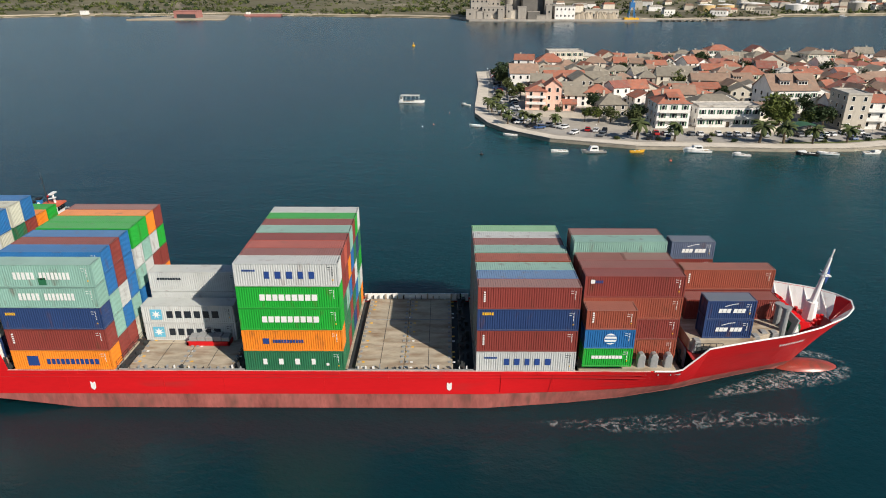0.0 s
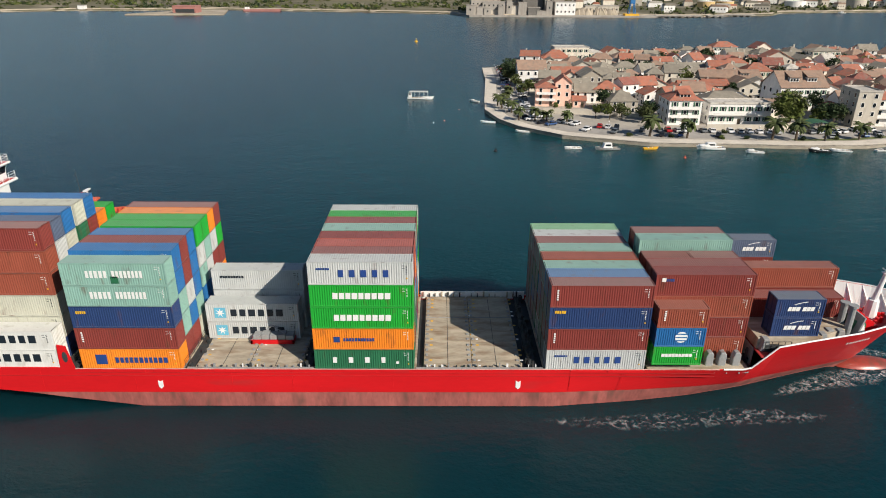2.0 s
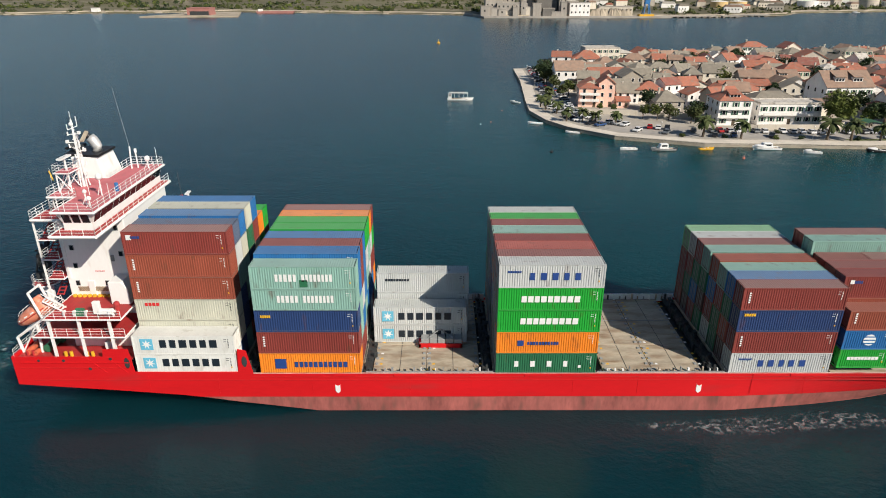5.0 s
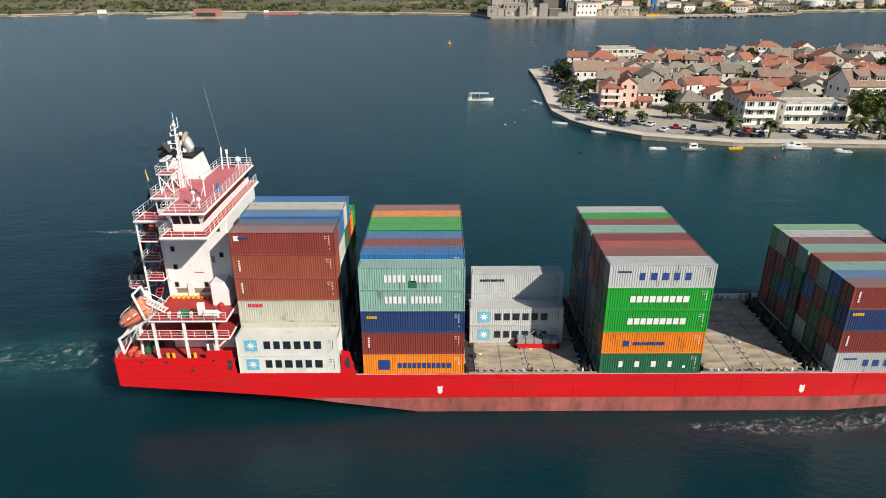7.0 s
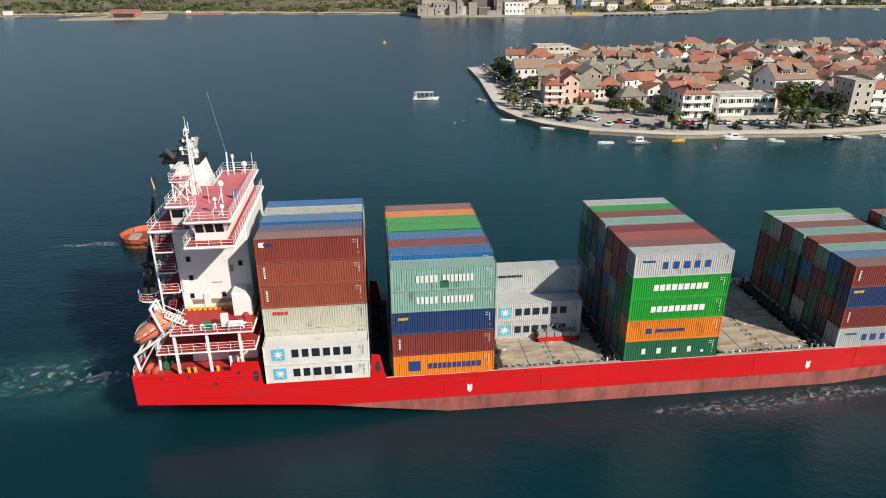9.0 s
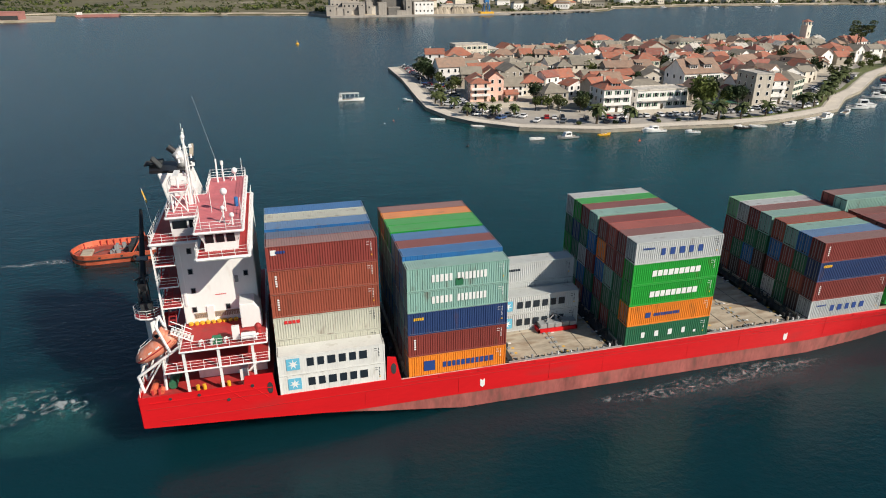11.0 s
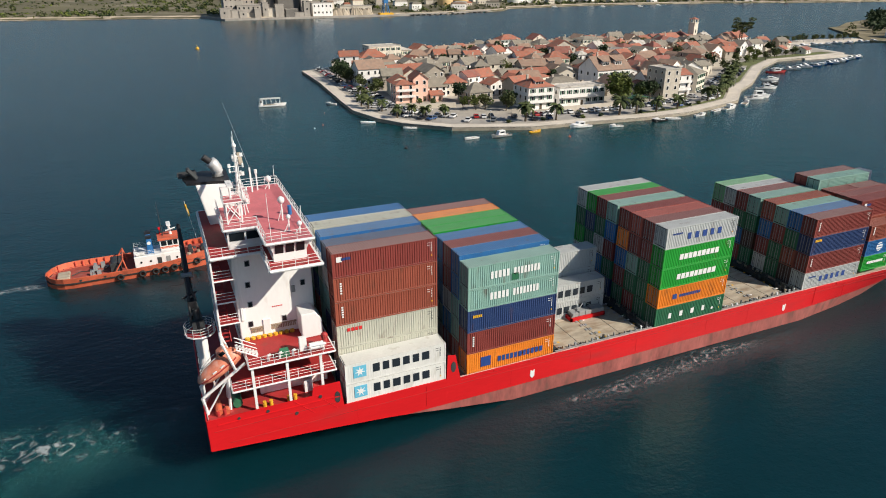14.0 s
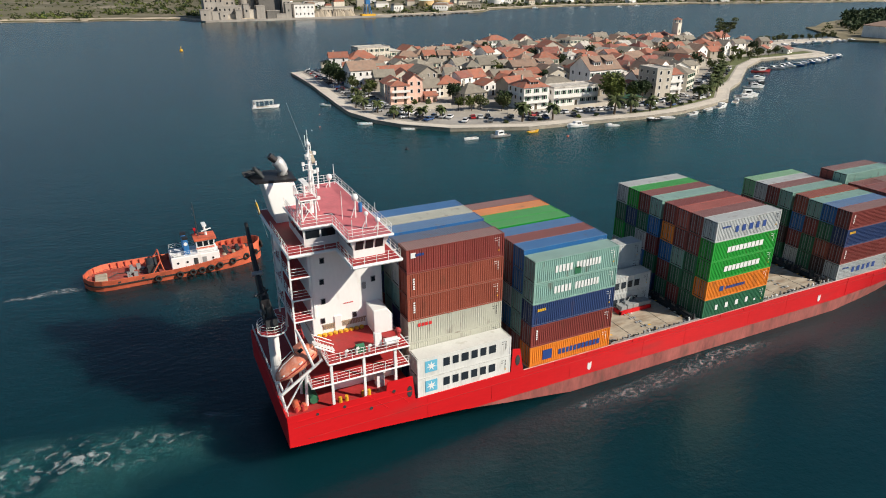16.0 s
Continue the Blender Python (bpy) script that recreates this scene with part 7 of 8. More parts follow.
for side in (-1, 1):
    for s in SS[2:-6:2]:
        box(bm, s * TL - 0.05, side * (tug_half(s, 1.4) - 0.35), 0.95, s * TL + 0.05, side * (tug_half(s, 1.4) - 0.1), tug_top(s) - 0.05)
part("bulwark_stays", bm, M_DECK, tug)
tyre = bmesh.new()
R0, R1 = 0.46, 0.19
grid = [[tyre.verts.new(((R0 + R1 * math.cos(b * math.pi / 3)) * math.cos(a * math.pi / 7), R1 * math.sin(b * math.pi / 3), (R0 + R1 * math.cos(b * math.pi / 3)) * math.sin(a * math.pi / 7)))
         for b in range(6)] for a in range(14)]
for a in range(14):
    for b in range(6):
        tyre.faces.new((grid[a][b], grid[(a + 1) % 14][b], grid[(a + 1) % 14][(b + 1) % 6], grid[a][(b + 1) % 6]))
tyre = mesh_of("tyre_fender", tyre, True)
for x in (11.6, 15.2, 17.4, 19.0, 20.6, 22.2, 24.6, 27.2, 29.0):
    s = x / TL
    put("tyre_fender", tyre, M_TYRE, tug, m=pose(x, -tug_half(s, 1.2) - 0.22, 0.85 + 1.9 * max(0, s - 0.6) * 1.5))
for k in range(-2, 3):
    put("tyre_fender", tyre, M_TYRE, tug, m=pose(TL + 0.05, k * 0.55, 2.7, 0, 0, 90))
# deckhouse
bm = bmesh.new()
box(bm, 14.2, -2.5, 0.95, 22.6, 2.5, 3.4)
low = part("deckhouse", bm, M_WHITE, tug, "white lower deckhouse", bevel=0.1)
for x in (15.3, 16.9, 21.4):
    bm = bmesh.new()
    tube(bm, (x, -2.56, 2.3), (x, -2.48, 2.3), 0.2, n=12)
    part("porthole", bm, M_GLASS, low)
for x in (18.4, 19.9):
    bm = bmesh.new()
    box(bm, x - 0.36, -2.56, 1.1, x + 0.36, -2.48, 2.8)
    part("door", bm, M_DARK if x < 19 else M_GREY, low)
bm = bmesh.new()
slab(bm, [(18.9, 3.4), (21.9, 3.4), (22.2, 5.6), (18.8, 5.6)], -1.55, 1.55)
wheel_h = part("wheelhouse", bm, M_WHITE, tug, "white wheelhouse with dark windows", bevel=0.08)
bm = bmesh.new()
box(bm, 18.6, -1.8, 5.6, 22.5, 1.8, 5.95)
part("roof_band", bm, M_TUG, wheel_h, "orange roof band")
bm = bmesh.new()
box(bm, 18.84, -1.6, 3.95, 22.0, -1.56, 4.3)
part("painted_band", bm, M_TUG, wheel_h, "orange band under the windows")
for x0, x1 in ((19.1, 20.0), (20.2, 21.0), (21.2, 21.9)):
    bm = bmesh.new()
    box(bm, x0, -1.60, 4.5, x1, -1.54, 5.4)
    part("pane", bm, M_GLASS, wheel_h)
for y in (-1.1, -0.1, 0.9):
    for x in (22.12, 18.76):
        bm = bmesh.new()
        box(bm, x, y - 0.35, 4.55, x + 0.1, y + 0.45, 5.4)
        part("pane", bm, M_GLASS, wheel_h)
for y in (-2.4, 2.4):
    bm = bmesh.new()
    rails(bm, [(14.4, y, 3.4), (22.4, y, 3.4)], h=0.95, step=1.2, r=0.03)
    part("railing", bm, M_WHITE, tug)
for y in (-1.3, 1.3):
    bm = bmesh.new()
    slab(bm, [(16.6, 3.4), (17.7, 3.4), (17.5, 6.3), (16.7, 6.3)], y - 0.5, y + 0.5)
    fun = part("funnel", bm, M_BLUE, tug, "blue square funnel with a dark top", bevel=0.08)
    bm = bmesh.new()
    box(bm, 16.6, y - 0.52, 6.3, 17.6, y + 0.52, 6.7)
    part("funnel_top", bm, M_BLACK, fun)
    bm = bmesh.new()
    tube(bm, (17.1, y - 0.53, 5.5), (17.1, y - 0.5, 5.5), 0.34, n=14)
    part("funnel_badge", bm, M_CHALK, fun, "plain round pale badge")
for x, y in ((15.0, -1.9), (15.7, -1.9), (14.8, 0.8)):
    bm = bmesh.new()
    tube(bm, (x - 0.4, y, 3.75), (x + 0.4, y, 3.75), 0.32, n=10)
    part("raft_canister", bm, M_WHITE, tug, "white life raft canister")
for k in range(9):   # coiled hawsers and fittings on the foredeck
    bm = bmesh.new()
    x, y = 23.6 + 0.55 * k, (-1.3, 0.4, 1.4)[k % 3]
    tube(bm, (x, y, 2.0), (x, y, 2.35 + 0.25 * (k % 2)), 0.42, 0.3, n=10)
    part("rope_coil", bm, (M_HATCH, M_TUG, M_DARK)[k % 3], tug, "rope and gear heaped on the foredeck")
bm = bmesh.new()
sweep(bm, [(3.8, -0.3, 1.05), (5.2, 1.0, 1.05), (6.8, 0.6, 1.05), (8.4, -0.8, 1.1), (10.4, 0.0, 1.9)], 0.09)
part("tow_rope", bm, M_DARK, tug, "dark tow rope led along the after deck")
bm = bmesh.new()
tube(bm, (19.6, 0, 5.9), (19.4, 0, 12.6), 0.11, 0.05, n=6)
tube(bm, (19.2, -0.8, 10.2), (19.2, 0.8, 10.2), 0.05, n=5)
tube(bm, (19.2, -0.6, 11.4), (19.2, 0.6, 11.4), 0.05, n=5)
part("mast", bm, M_DARK, tug, "dark mast")
bm = bmesh.new()
tube(bm, (21.0, 0.2, 5.9), (20.8, 0.2, 7.9), 0.26, 0.18, n=8)
box(bm, 20.5, -0.9, 7.9, 21.2, 1.2, 8.15)
tube(bm, (20.2, -0.6, 7.0), (21.9, -0.6, 7.4), 0.12, n=6)
part("radar", bm, M_WHITE, tug, "white radar on its post")
bm = bmesh.new()
tube(bm, (19.2, 0.9, 5.9), (19.2, 0.9, 7.2), 0.08, n=6)
box(bm, 19.0, 0.7, 6.9, 19.4, 1.1, 7.3)
part("fire_monitor", bm, M_RED, tug, "red fire monitor")
bm = bmesh.new()
tube(bm, (11.0, -1.6, 1.9), (11.0, 1.6, 1.9), 0.9, n=14)
box(bm, 10.2, -2.0, 0.95, 12.0, -1.6, 2.6)
box(bm, 10.2, 1.6, 0.95, 12.0, 2.0, 2.6)
part("towing_winch", bm, M_DARK, tug, "dark towing winch with rope")
bm = bmesh.new()
for y in (-2.9, 2.9):
    tube(bm, (10.6, y, 0.95), (12.4, y, 3.6), 0.12, n=6)
    tube(bm, (12.9, y, 0.95), (12.4, y, 3.6), 0.12, n=6)
tube(bm, (12.4, -2.9, 3.6), (12.4, 2.9, 3.6), 0.12, n=6)
part("gantry", bm, M_TUG, tug, "orange towing gantry")
bm = bmesh.new()
box(bm, 1.6, -1.9, 0.95, 3.6, 1.2, 1.5)
part("deck_box", bm, M_HATCH, tug, "pale canvas-covered box aft", bevel=0.15)
bm = bmesh.new()
rnd = random.Random(4)
for k in range(16):
    x, y = rnd.uniform(6.5, 9.4), rnd.uniform(-1.8, 1.8)
    box(bm, x, y, 0.95, x + rnd.uniform(0.2, 0.7), y + rnd.uniform(0.2, 0.7), 1.1 + rnd.uniform(0, 0.9))
part("deck_gear", bm, M_GREY, tug, "grey hooks and towing gear")
for x, y in ((24.0, -0.8), (24.0, 0.8), (26.2, 0.0)):
    bm = bmesh.new()
    tube(bm, (x, y - 0.7, 2.5), (x, y + 0.7, 2.5), 0.4, n=10)
    part("bow_winch", bm, M_DARK, tug)
for x, z in ((5.4, 1.5), (9.2, 1.5), (22.6, 2.2)):
    bm = bmesh.new()
    tube(bm, (x, -tug_half(x / TL, 1.5) - 0.03, z), (x, -tug_half(x / TL, 1.5) + 0.05, z), 0.24, n=12)
    part("fairlead", bm, M_DARK, tug)
TUG_X = ((0.0, -104.0), (8.0, -91.4), (16.0, -76.4))
DRIFTERS.append((tug, [(t, pose(x, 130.6, 0, 0, 0, 2.0)) for t, x in TUG_X]))
tugwake = foam_sheet("tug_wake", M_FOAM, [(x, 0.3 * math.sin(x), w) for x, w in ((0.5, 0.3), (-1, 1.2), (-3, 1.3), (-5, 1.1), (-8, 0.9), (-11, 0.7), (-14, 0.4))], "thin white wake behind the tug", 0.05)
DRIFTERS.append((tugwake, [(t, pose(x, 130.4, 0, 0, 0, 2.0)) for t, x in TUG_X]))

# ---- foam about the ship ----
bow = foam_sheet("bow_wave", M_FOAM, [(140.0, -0.3, 0.5), (138.6, -1.6, 1.2), (136.0, -2.7, 1.9), (132, -3.3, 2.2), (128, -4.1, 2.1), (124, -5.2, 1.6), (120, -6.6, 1.0), (117, -7.9, 0.4)],
                 "white bow wave curling off the bulb", 0.06)
aboard(bow, pose(0, 0, 0))
bow2 = foam_sheet("bow_wave", M_FOAM, [(140.0, 0.3, 0.4), (138.0, 2.2, 1.0), (134, 3.6, 1.2), (130, 4.8, 1.0), (125, 6.5, 0.8), (118, 9.5, 0.4)], "white bow wave curling off the bulb", 0.06)
aboard(bow2, pose(0, 0, 0))
drift = foam_sheet("side_foam", M_LACE, [(x, 0.5 * math.sin(x * 0.2), w) for x, w in ((-19, 0.3), (-15, 0.9), (-9, 1.5), (-3, 1.9), (4, 2.0), (10, 1.8), (15, 1.2), (19, 0.4))],
                   "thin lacy foam drifting aft along the ship's side", 0.05)
DRIFTERS.append((drift, [(t, pose(15.4 - 2.0 * (t - 7), 65.6, 0, 0, 0, 1.5)) for t in (0.0, 8.0, 16.0)]))
foam_sheet("churned_water", M_MILK, [(x, 79.5 + 0.8 * math.sin(x * 0.2), w) for x, w in ((-55, 3), (-62, 6), (-72, 8), (-84, 9.5), (-98, 11), (-115, 12), (-135, 13), (-160, 12))],
           "pale green churned water astern", 0.03)
foam_sheet("stern_wash", M_CURL, [(x, 81.6 + math.sin(x * 0.3), w) for x, w in ((-57, 1.0), (-61, 2.4), (-66, 3.4), (-72, 4.2), (-78, 4.4), (-85, 4.4), (-93, 4.2), (-102, 3.6), (-112, 2.0))],
           "broken foam of the propeller wash", 0.06)


# ---- causeway, wooded point and the far shore ----
M_SAND = material("bare_pale_soil", (0.40, 0.34, 0.26), rough=0.9, var=0.25, scale=0.05, fine=0.6, dirt=(0.24, 0.22, 0.13), dirt_amount=0.4, dirt_scale=0.06)
M_POINT = material("dry_grass_and_sand", (0.20, 0.17, 0.095), rough=0.95, var=0.35, scale=0.03, fine=0.5, bump=0.1, dirt=(0.40, 0.34, 0.25), dirt_amount=0.4, dirt_scale=0.03)
M_SHORE = material("scrubby_coast_ground", (0.12, 0.11, 0.062), rough=0.95, var=0.4, scale=0.012, fine=0.12, bump=0.1, dirt=(0.34, 0.29, 0.22), dirt_amount=0.35, dirt_scale=0.02)
M_CONC = material("stained_concrete", (0.36, 0.33, 0.29), rough=0.85, var=0.25, scale=0.06, fine=0.7, dirt=(0.2, 0.18, 0.16), dirt_amount=0.35, dirt_scale=0.1, stretch=(1, 1, 0.3))
M_DARKHALL = material("sooty_hall_cladding", (0.16, 0.15, 0.135), rough=0.8, var=0.35, scale=0.08)
M_BRICKRED = material("rusty_red_cladding", (0.38, 0.17, 0.145), rough=0.8, var=0.2, scale=0.1)


def land(name, outline, z0, z1, mat, label):
    bm = bmesh.new()
    prism(bm, outline, z0, z1)
    return tagged(put(name, mesh_of(name, bm), mat), label, "ground", kind="structure")


land("causeway", [(366, 313), (374, 318), (388, 366), (432, 374), (478, 374), (480, 390), (430, 396), (384, 388), (372, 360)], -1, 1.0, M_QUAY, "pale causeway between island and point")
land("marina_mole", [(322, 306), (366, 306), (366, 313), (322, 309)], -1, 1.0, M_QUAY, "pale stone mole of the marina")
land("wooded_point", [(470, 372), (486, 352), (520, 346), (640, 330), (900, 330), (900, 640), (760, 560), (640, 515), (585, 482), (565, 478), (540, 450), (500, 400)], -1, 1.2, M_POINT,
     "dry grassy point with bare sandy patches and woods behind")
shed = tagged(new("warehouse"), "pale grey warehouse with a low brown roof on the point", "warehouse")
shed.matrix_basis = pose(532, 368, 1.2, 0, 0, -8)
bm = bmesh.new()
slab(bm, [(-22, 0), (22, 0), (22, 9), (0, 12), (-22, 9)], -14, 14)
part("wall", bm, WALLS["white"], shed)
bm = bmesh.new()
for s in (-1, 1):
    v = [bm.verts.new(p) for p in ((s * 22.6, -14.6, 9.0), (0, -14.6, 12.15), (0, 14.6, 12.15), (s * 22.6, 14.6, 9.0))]
    bm.faces.new(v)
ob = part("roof", bm, ROOFS["brown"], shed)
ob.modifiers.new("sheet", "SOLIDIFY").thickness = 0.3
for x in (-12, -2, 12):
    bm = bmesh.new()
    box(bm, x - 2.0, -14.1, 0, x + 2.0, -13.95, 5)
    part("door", bm, M_LTBLUE if x < 0 else M_GREY, shed)

COAST = [(-1500, 980), (-900, 930), (-583, 905), (-509, 945), (-440, 945), (-400, 960), (-311, 980), (-200, 958), (-66, 931), (10, 905), (30, 853), (250, 860), (320, 872), (430, 905),
         (470, 960), (560, 985), (660, 1005), (900, 985), (1100, 930), (1310, 890), (1900, 820)]
bm = bmesh.new()
rows = []
for d, z in ((0, -1), (1, 1.6), (40, 3), (160, 7), (400, 18), (900, 55), (1900, 150)):
    rows.append([bm.verts.new((x, y + d + (14 * math.sin(x * 0.02 + d)) * (d > 10), z + (4 * math.sin(x * 0.011 + d) if d > 100 else 0))) for x, y in COAST])
for a, b in zip(rows, rows[1:]):
    for k in range(len(COAST) - 1):
        bm.faces.new((a[k], a[k + 1], b[k + 1], b[k]))
tagged(put("far_shore", mesh_of("far_shore", bm), M_SHORE), "scrubby far shore rising inland", "ground", kind="structure")


bm = bmesh.new()
edge = random.Random(8)
spots = [(x, lerp(x, COAST)) for x in range(-1480, 1880, 9)]
lower = [bm.verts.new((x, y - 0.5, 0.05)) for x, y in spots]
upper = [bm.verts.new((x, y + edge.uniform(3, 13), 3.1)) for x, y in spots]
for k in range(len(spots) - 1):
    bm.faces.new((lower[k], lower[k + 1], upper[k + 1], upper[k]))
tagged(put("rocky_shore", mesh_of("rocky_shore", bm), M_SAND), "pale bare rock along the far waterline", "shore", kind="structure")


def coast_y(x):
    return lerp(x, COAST)


land("industrial_quay", [(30, 846), (262, 852), (262, 890), (10, 905)], -1, 2.0, M_CONC, "long concrete quay of the works")
land("left_pier", [(-394, 850), (-276, 862), (-300, 960), (-345, 960)], -1, 1.6, M_SAND, "pale stone pier")


def block(name, x, y, w, d, h, mat, label, cat="building", z=2.0, windows=0, roofmat=None, turn=0):
    thing = tagged(new(name), label, cat)
    thing.matrix_basis = pose(x, y + d / 2, z, 0, 0, turn)
    bm = bmesh.new()
    box(bm, -w / 2, -d / 2, 0, w / 2, d / 2, h)
    part("wall", bm, mat, thing)
    bm = bmesh.new()
    box(bm, -w / 2 - 0.3, -d / 2 - 0.3, h, w / 2 + 0.3, d / 2 + 0.3, h + 0.6)
    part("roof", bm, roofmat or M_CONC, thing)
    n = int(w / 5)
    for r in range(windows):
        for k in range(n):
            put("window", PANE, M_GLASS, thing, m=pose(-w / 2 + w * (k + 0.5) / n, -d / 2, h * (r + 0.55) / windows) @ Matrix.Diagonal((1.8, 1, 1.5, 1)))
    return thing


hall = block("pier_hall", -330, 876, 29, 22, 8, M_BRICKRED, "faded rust-red hall with an open dark front on the pier", z=1.6, roofmat=M_BRICKRED)
bm = bmesh.new()
box(bm, -11, -11.15, 0.2, 13, -10.95, 4.6)
part("gate", bm, M_DARK, hall, "dark open gateway")
block("pier_hut", -496, 946, 9, 8, 5, WALLS["white"], "small white hut on the shore", z=1.6)
block("works_block", 44, 868, 22, 26, 24, M_CONC, "stained concrete works block", windows=3)
block("works_block", 66, 862, 38, 30, 14, M_CONC, "stained concrete works block", windows=2)
block("works_block", 62, 885, 18, 16, 44, M_CONC, "tall stained concrete works tower", windows=4)
block("dark_hall", 112, 880, 26, 40, 26, M_DARKHALL, "sooty dark cement hall")
block("dark_hall", 131, 872, 10, 20, 32, M_CONC, "grey ribbed silo tower", windows=3)
block("white_building", 150, 860, 25, 18, 15, WALLS["white"], "plain white two-storey building on the quay", windows=2)
block("long_shed", 205, 900, 44, 14, 9, WALLS["beige"], "long low pale shed", windows=1)
jumble = random.Random(44)
for k in range(16):
    w, h = jumble.uniform(6, 15), jumble.uniform(4, 17)
    block("works_shed", 30 + k * 8.2 + jumble.uniform(-2, 2), 858 + jumble.uniform(-3, 4) + (12 if k > 12 else 0), w, jumble.uniform(8, 12), h,
          jumble.choice((M_CONC, M_DARKHALL, M_CONC, WALLS["beige"])), "small weathered shed of the works", windows=1 if k % 3 == 0 else 0)
for x, y in ((40, 905), (52, 908), (84, 905), (94, 905)):
    silo = tagged(new("silo"), "round concrete silo of the works", "silo", "works silos")
    silo.matrix_basis = pose(x, y, 2)
    bm = bmesh.new()
    tube(bm, (0, 0, 0), (0, 0, 34), 5.2, n=20)
    part("shell", bm, M_CONC, silo)
for x, y, r, h, mat in ((372, 985, 12, 11, WALLS["yellow"]), (401, 990, 12, 11, WALLS["yellow"]), (470, 1060, 17, 11, WALLS["white"]), (540, 1065, 15, 9, WALLS["white"]), (640, 1075, 14, 12, WALLS["beige"]), (700, 1080, 14, 12, WALLS["white"])):
    tank = tagged(new("storage_tank"), "round pale oil storage tank on the far shore", "tank", "storage tanks")
    tank.matrix_basis = pose(x, y, 3.5)
    bm = bmesh.new()
    tube(bm, (0, 0, 0), (0, 0, h), r, n=28)
    part("shell", bm, mat, tank)
    bm = bmesh.new()
    tube(bm, (0, 0, h), (0, 0, h + 1.6), r + 0.2, 0.5, n=28)
    part("roof", bm, WALLS["white"], tank)
heap_pick = random.Random(6)
for k in range(9):
    heap = bmesh.new()
    bmesh.ops.create_cone(heap, segments=14, radius1=1.0, radius2=0.12, depth=1.0, cap_ends=True)
    for v in heap.verts:
        v.co += Vector((heap_pick.uniform(-0.12, 0.12), heap_pick.uniform(-0.12, 0.12), 0))
    w, h = heap_pick.uniform(6, 9), heap_pick.uniform(6, 9)
    ob = put("gravel_heap", mesh_of("gravel_heap", heap), M_SAND, m=pose(168 + k * 5.6, 868 + heap_pick.uniform(-2, 5), 2 + h / 2) @ Matrix.Diagonal((w, w, h, 1)))
    tagged(ob, "pale heap of gravel on the quay", "gravel heap", "gravel heaps")
harbour_crane = tagged(new("harbour_crane"), "blue harbour crane with a yellow base on the quay", "crane")
harbour_crane.matrix_basis = pose(232, 858, 2.0)
bm = bmesh.new()
for x in (-4, 4):
    for y in (-4, 4):
        tube(bm, (x, y, 2), (x * 0.5, y * 0.5, 15), 0.7, 0.5, n=6)
box(bm, -3, -3, 14, 3, 3, 20)
part("portal", bm, M_BLUE, harbour_crane)
bm = bmesh.new()
tube(bm, (0, 0, 19), (10, 0, 52), 0.9, 0.4, n=6)
tube(bm, (0, 0, 19), (-3, 0, 36), 0.6, n=6)
part("jib", bm, M_BLUE, harbour_crane)
bm = bmesh.new()
box(bm, -9, -5, 0, 9, 5, 2.2)
part("base", bm, M_YELLOW, harbour_crane)
for x0, x1, y in ((263, 322, 858), (330, 352, 862), (352, 400, 885)):
    jetty = tagged(new("jetty"), "low concrete jetty on piles", "jetty")
    jetty.matrix_basis = pose(0, 0, 0)
    bm = bmesh.new()
    box(bm, x0, y, 1.2, x1, y + 9, 2.2)
    part("slab", bm, M_CONC, jetty)
    for x in np.arange(x0 + 2, x1, 8.0):
        bm = bmesh.new()
        box(bm, x - 1.2, y + 0.6, -1, x + 1.2, y + 8, 1.2)
        part("pile", bm, M_CONC, jetty)
house_pick = random.Random(14)
for k in range(96):
    x = house_pick.uniform(170, 1250)
    y = coast_y(x) + house_pick.uniform(18, 230)
    if x < 270 and y < 930:
        continue
    w, h = house_pick.uniform(10, 22), house_pick.uniform(5, 9)
    z = 2.0 + (y - coast_y(x)) * 0.03
    thing = tagged(new("house"), "pale far-shore house with a tiled roof", "house", "far shore houses")
    thing.matrix_basis = pose(x, y, z, 0, 0, house_pick.uniform(-25, 25))
    bm = bmesh.new()
    box(bm, -w / 2, -5, -3, w / 2, 5, h)
    part("wall", bm, WALLS[house_pick.choice(["white", "cream", "beige", "white"])], thing)
    bm = bmesh.new()
    slab(bm, [(-w / 2 - 0.4, h), (w / 2 + 0.4, h), (w / 2 - 2, h + 2.4), (-w / 2 + 2, h + 2.4)], -5.3, 5.3)
    part("roof", bm, ROOFS[house_pick.choice(["red", "brown", "flat", "grey"])], thing)
    for j in range(int(w / 4) if y < coast_y(x) + 90 else 0):
        put("window", PANE, M_GLASS, thing, m=pose(-w / 2 + 2 + j * 4, -5, h * 0.55) @ Matrix.Diagonal((1.3, 1, 1.3, 1)))


def woods(name, spots, seed, label, mat):
    """A mass of small leaf sprays gathered in tree-sized clumps."""
    rnd = random.Random(seed)
    verts, faces = [], []
    for x, y, z, r in spots:
        for _ in range(20):
            d = Vector((rnd.gauss(0, 1), rnd.gauss(0, 1), abs(rnd.gauss(0, 1)))).normalized() * r * rnd.uniform(0.5, 1.05)
            c = Vector((x + d.x, y + d.y, z + d.z * 1.1))
            u = Vector((rnd.gauss(0, 1), rnd.gauss(0, 1), rnd.gauss(0, 0.8))).normalized()
            v = u.cross(Vector((rnd.gauss(0, 1), rnd.gauss(0, 1), rnd.gauss(0, 1)))).normalized()
            s = r * rnd.uniform(0.22, 0.5)
            k = len(verts)
            verts += [tuple(c - u * s), tuple(c + v * s * 0.7), tuple(c + u * s), tuple(c - v * s * 0.7)]
            faces.append((k, k + 1, k + 2, k + 3))
    me = bpy.data.meshes.new(name)
    me.from_pydata(verts, [], faces)
    tagged(put(name, me, mat), label, "woods", kind="stuff")


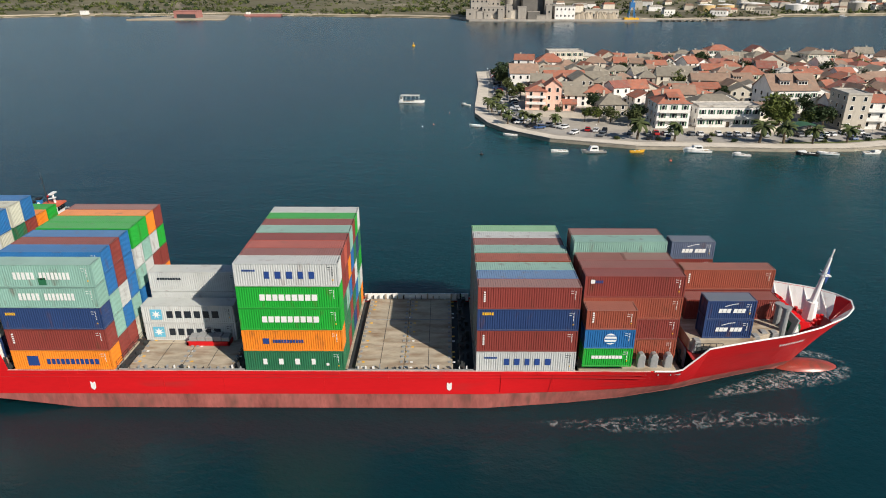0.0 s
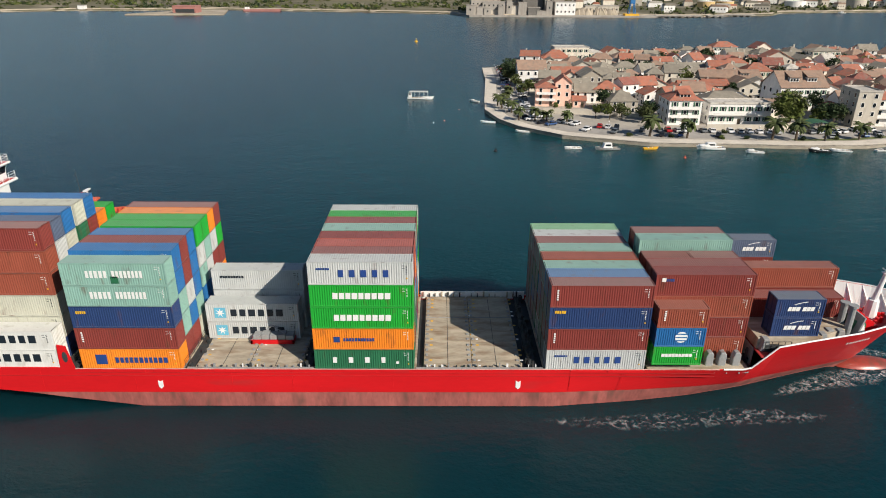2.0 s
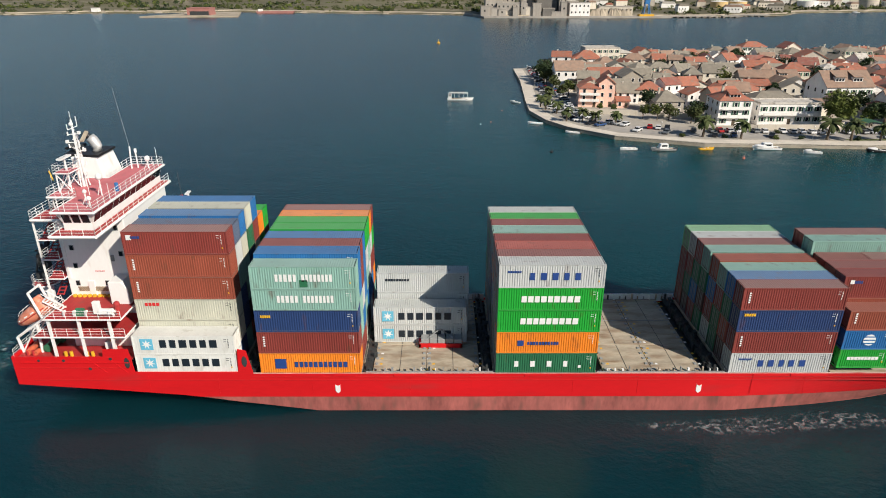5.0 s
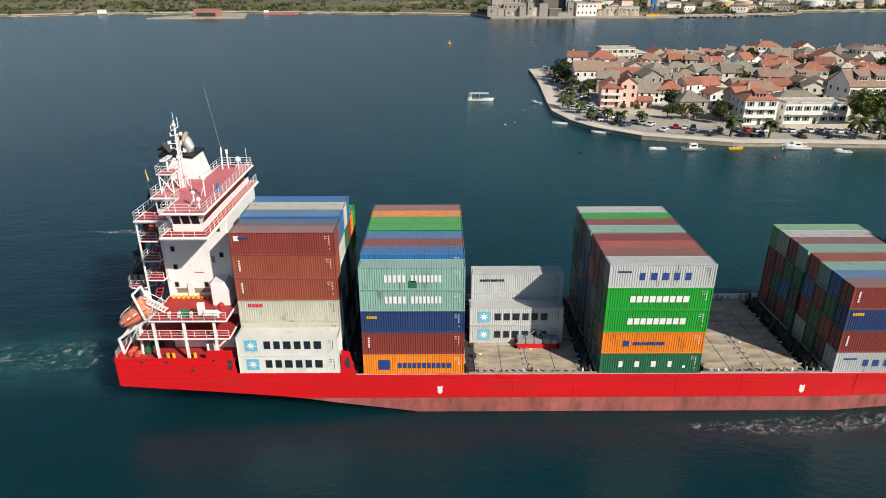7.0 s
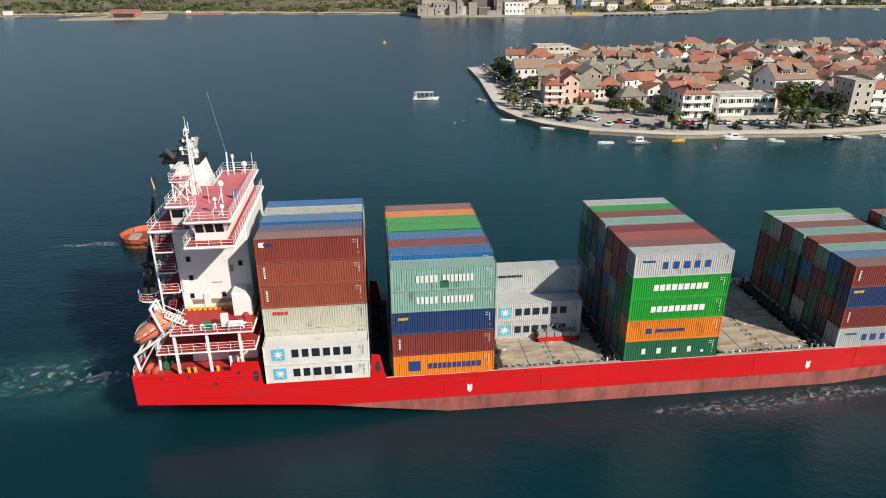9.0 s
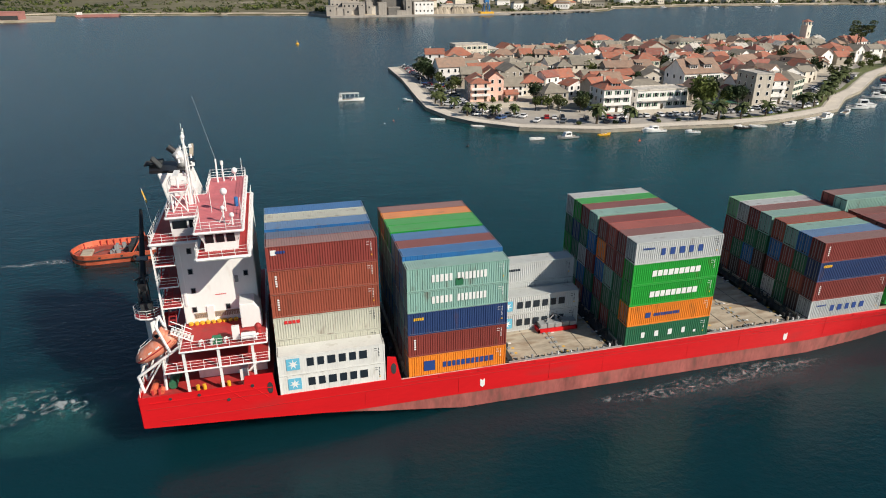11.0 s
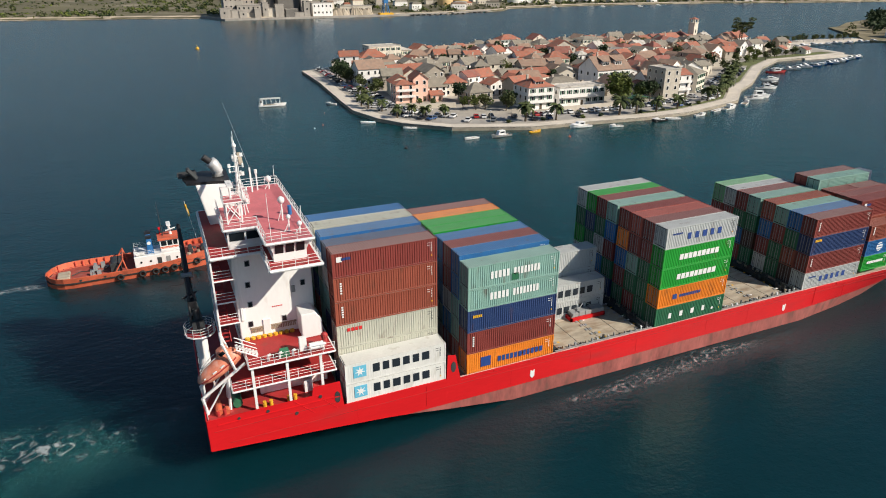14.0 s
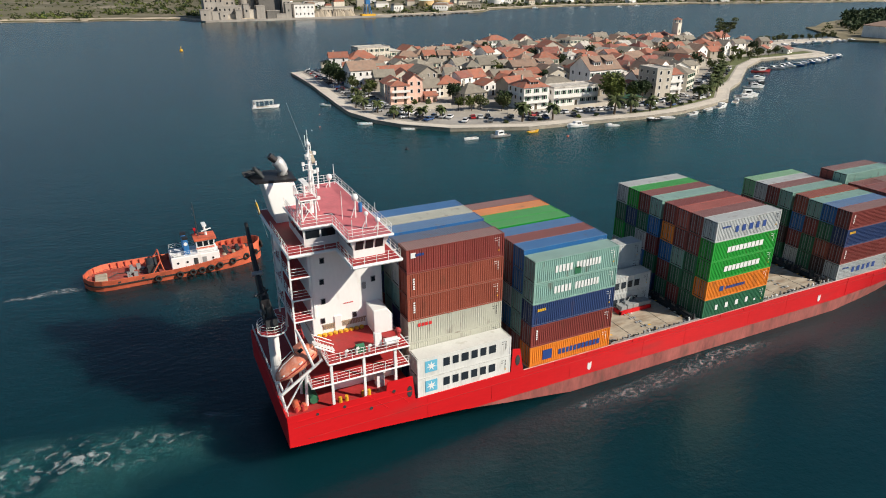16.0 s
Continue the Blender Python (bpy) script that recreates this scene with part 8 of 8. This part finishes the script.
wp = random.Random(30)
groups = ([], [], [])
for k in range(8200):
    x = wp.uniform(-1100, 1500)
    d = wp.uniform(0, 1) ** 1.3 * 520 + 8
    if -80 < x < 262 and d < 60:
        continue
    if noise.noise(Vector((x * 0.008, d * 0.012, 0))) < -0.16 and x < 260 or (x > 260 and wp.random() < 0.45):
        continue
    z = lerp(d, [(0, 1), (40, 3), (160, 7), (400, 18), (900, 55)])
    groups[wp.choice((0, 0, 1, 2))].append((x, coast_y(x) + d, z, wp.uniform(1.8, 4.6)))
for g, leaf, seed in zip(groups, (0, 1, 2), (50, 51, 52)):
    woods("far_woods", g, seed, "olive and dark green scrub woods on the far shore", LEAF[leaf])
pt = []
for k in range(1300):
    x, y = wp.uniform(540, 900), wp.uniform(340, 600)
    if (y < 392 and x < 575) or y > 418 + (x - 540) * 0.72:
        continue
    pt.append((x, y, wp.uniform(1.5, 6.0), wp.uniform(3.0, 5.5)))
scrub = []
for k in range(260):
    x = wp.uniform(505, 700)
    y = wp.uniform(372, 520)
    if y < 470 + (x - 560) * 0.42 and y < 400 + (x - 500) * 1.1 and noise.noise(Vector((x * 0.04, y * 0.04, 2))) > -0.05:
        scrub.append((x, y, 1.2, wp.uniform(0.9, 2.2)))
woods("point_scrub", scrub, 61, "low olive scrub on the sandy point", LEAF[0])
woods("point_woods", pt, 60, "dark green pine woods on the point", LEAF[1])
for k in range(13):
    tree(388 + k * 7.2 + wp.uniform(-1.5, 1.5), 384 + wp.uniform(-2, 2), wp.uniform(0.7, 1.0), 0, z=1.0)
for x, y in ((560, 1000), (640, 980), (700, 960), (760, 985)):
    small_boat(x, y - 30, 170, 10, M_WHITE, "white boat moored off the far shore", 1.6, None, True)
barge = tagged(new("barge"), "rusty orange barge beside the pier", "barge")
barge.matrix_basis = pose(-250, 950, 0)
bm = bmesh.new()
slab(bm, [(-26, 2.6), (-24, -0.5), (24, -0.5), (27, 3.0)], -4, 4)
part("hull", bm, M_BRICKRED, barge)
bm = bmesh.new()
box(bm, -23, -3, 2.7, -18, 3, 5.5)
part("cabin", bm, WALLS["white"], barge)


# ---- what moves ----
def motions():
    for thing, m in MOVERS:
        walk(thing, [(t, pose(SHIP_X + SHIP_SPEED * t, SHIP_Y, 0) @ m) for t in (0.0, 8.0, 16.0)])
    for thing, rows in DRIFTERS:
        walk(thing, rows)


motions()
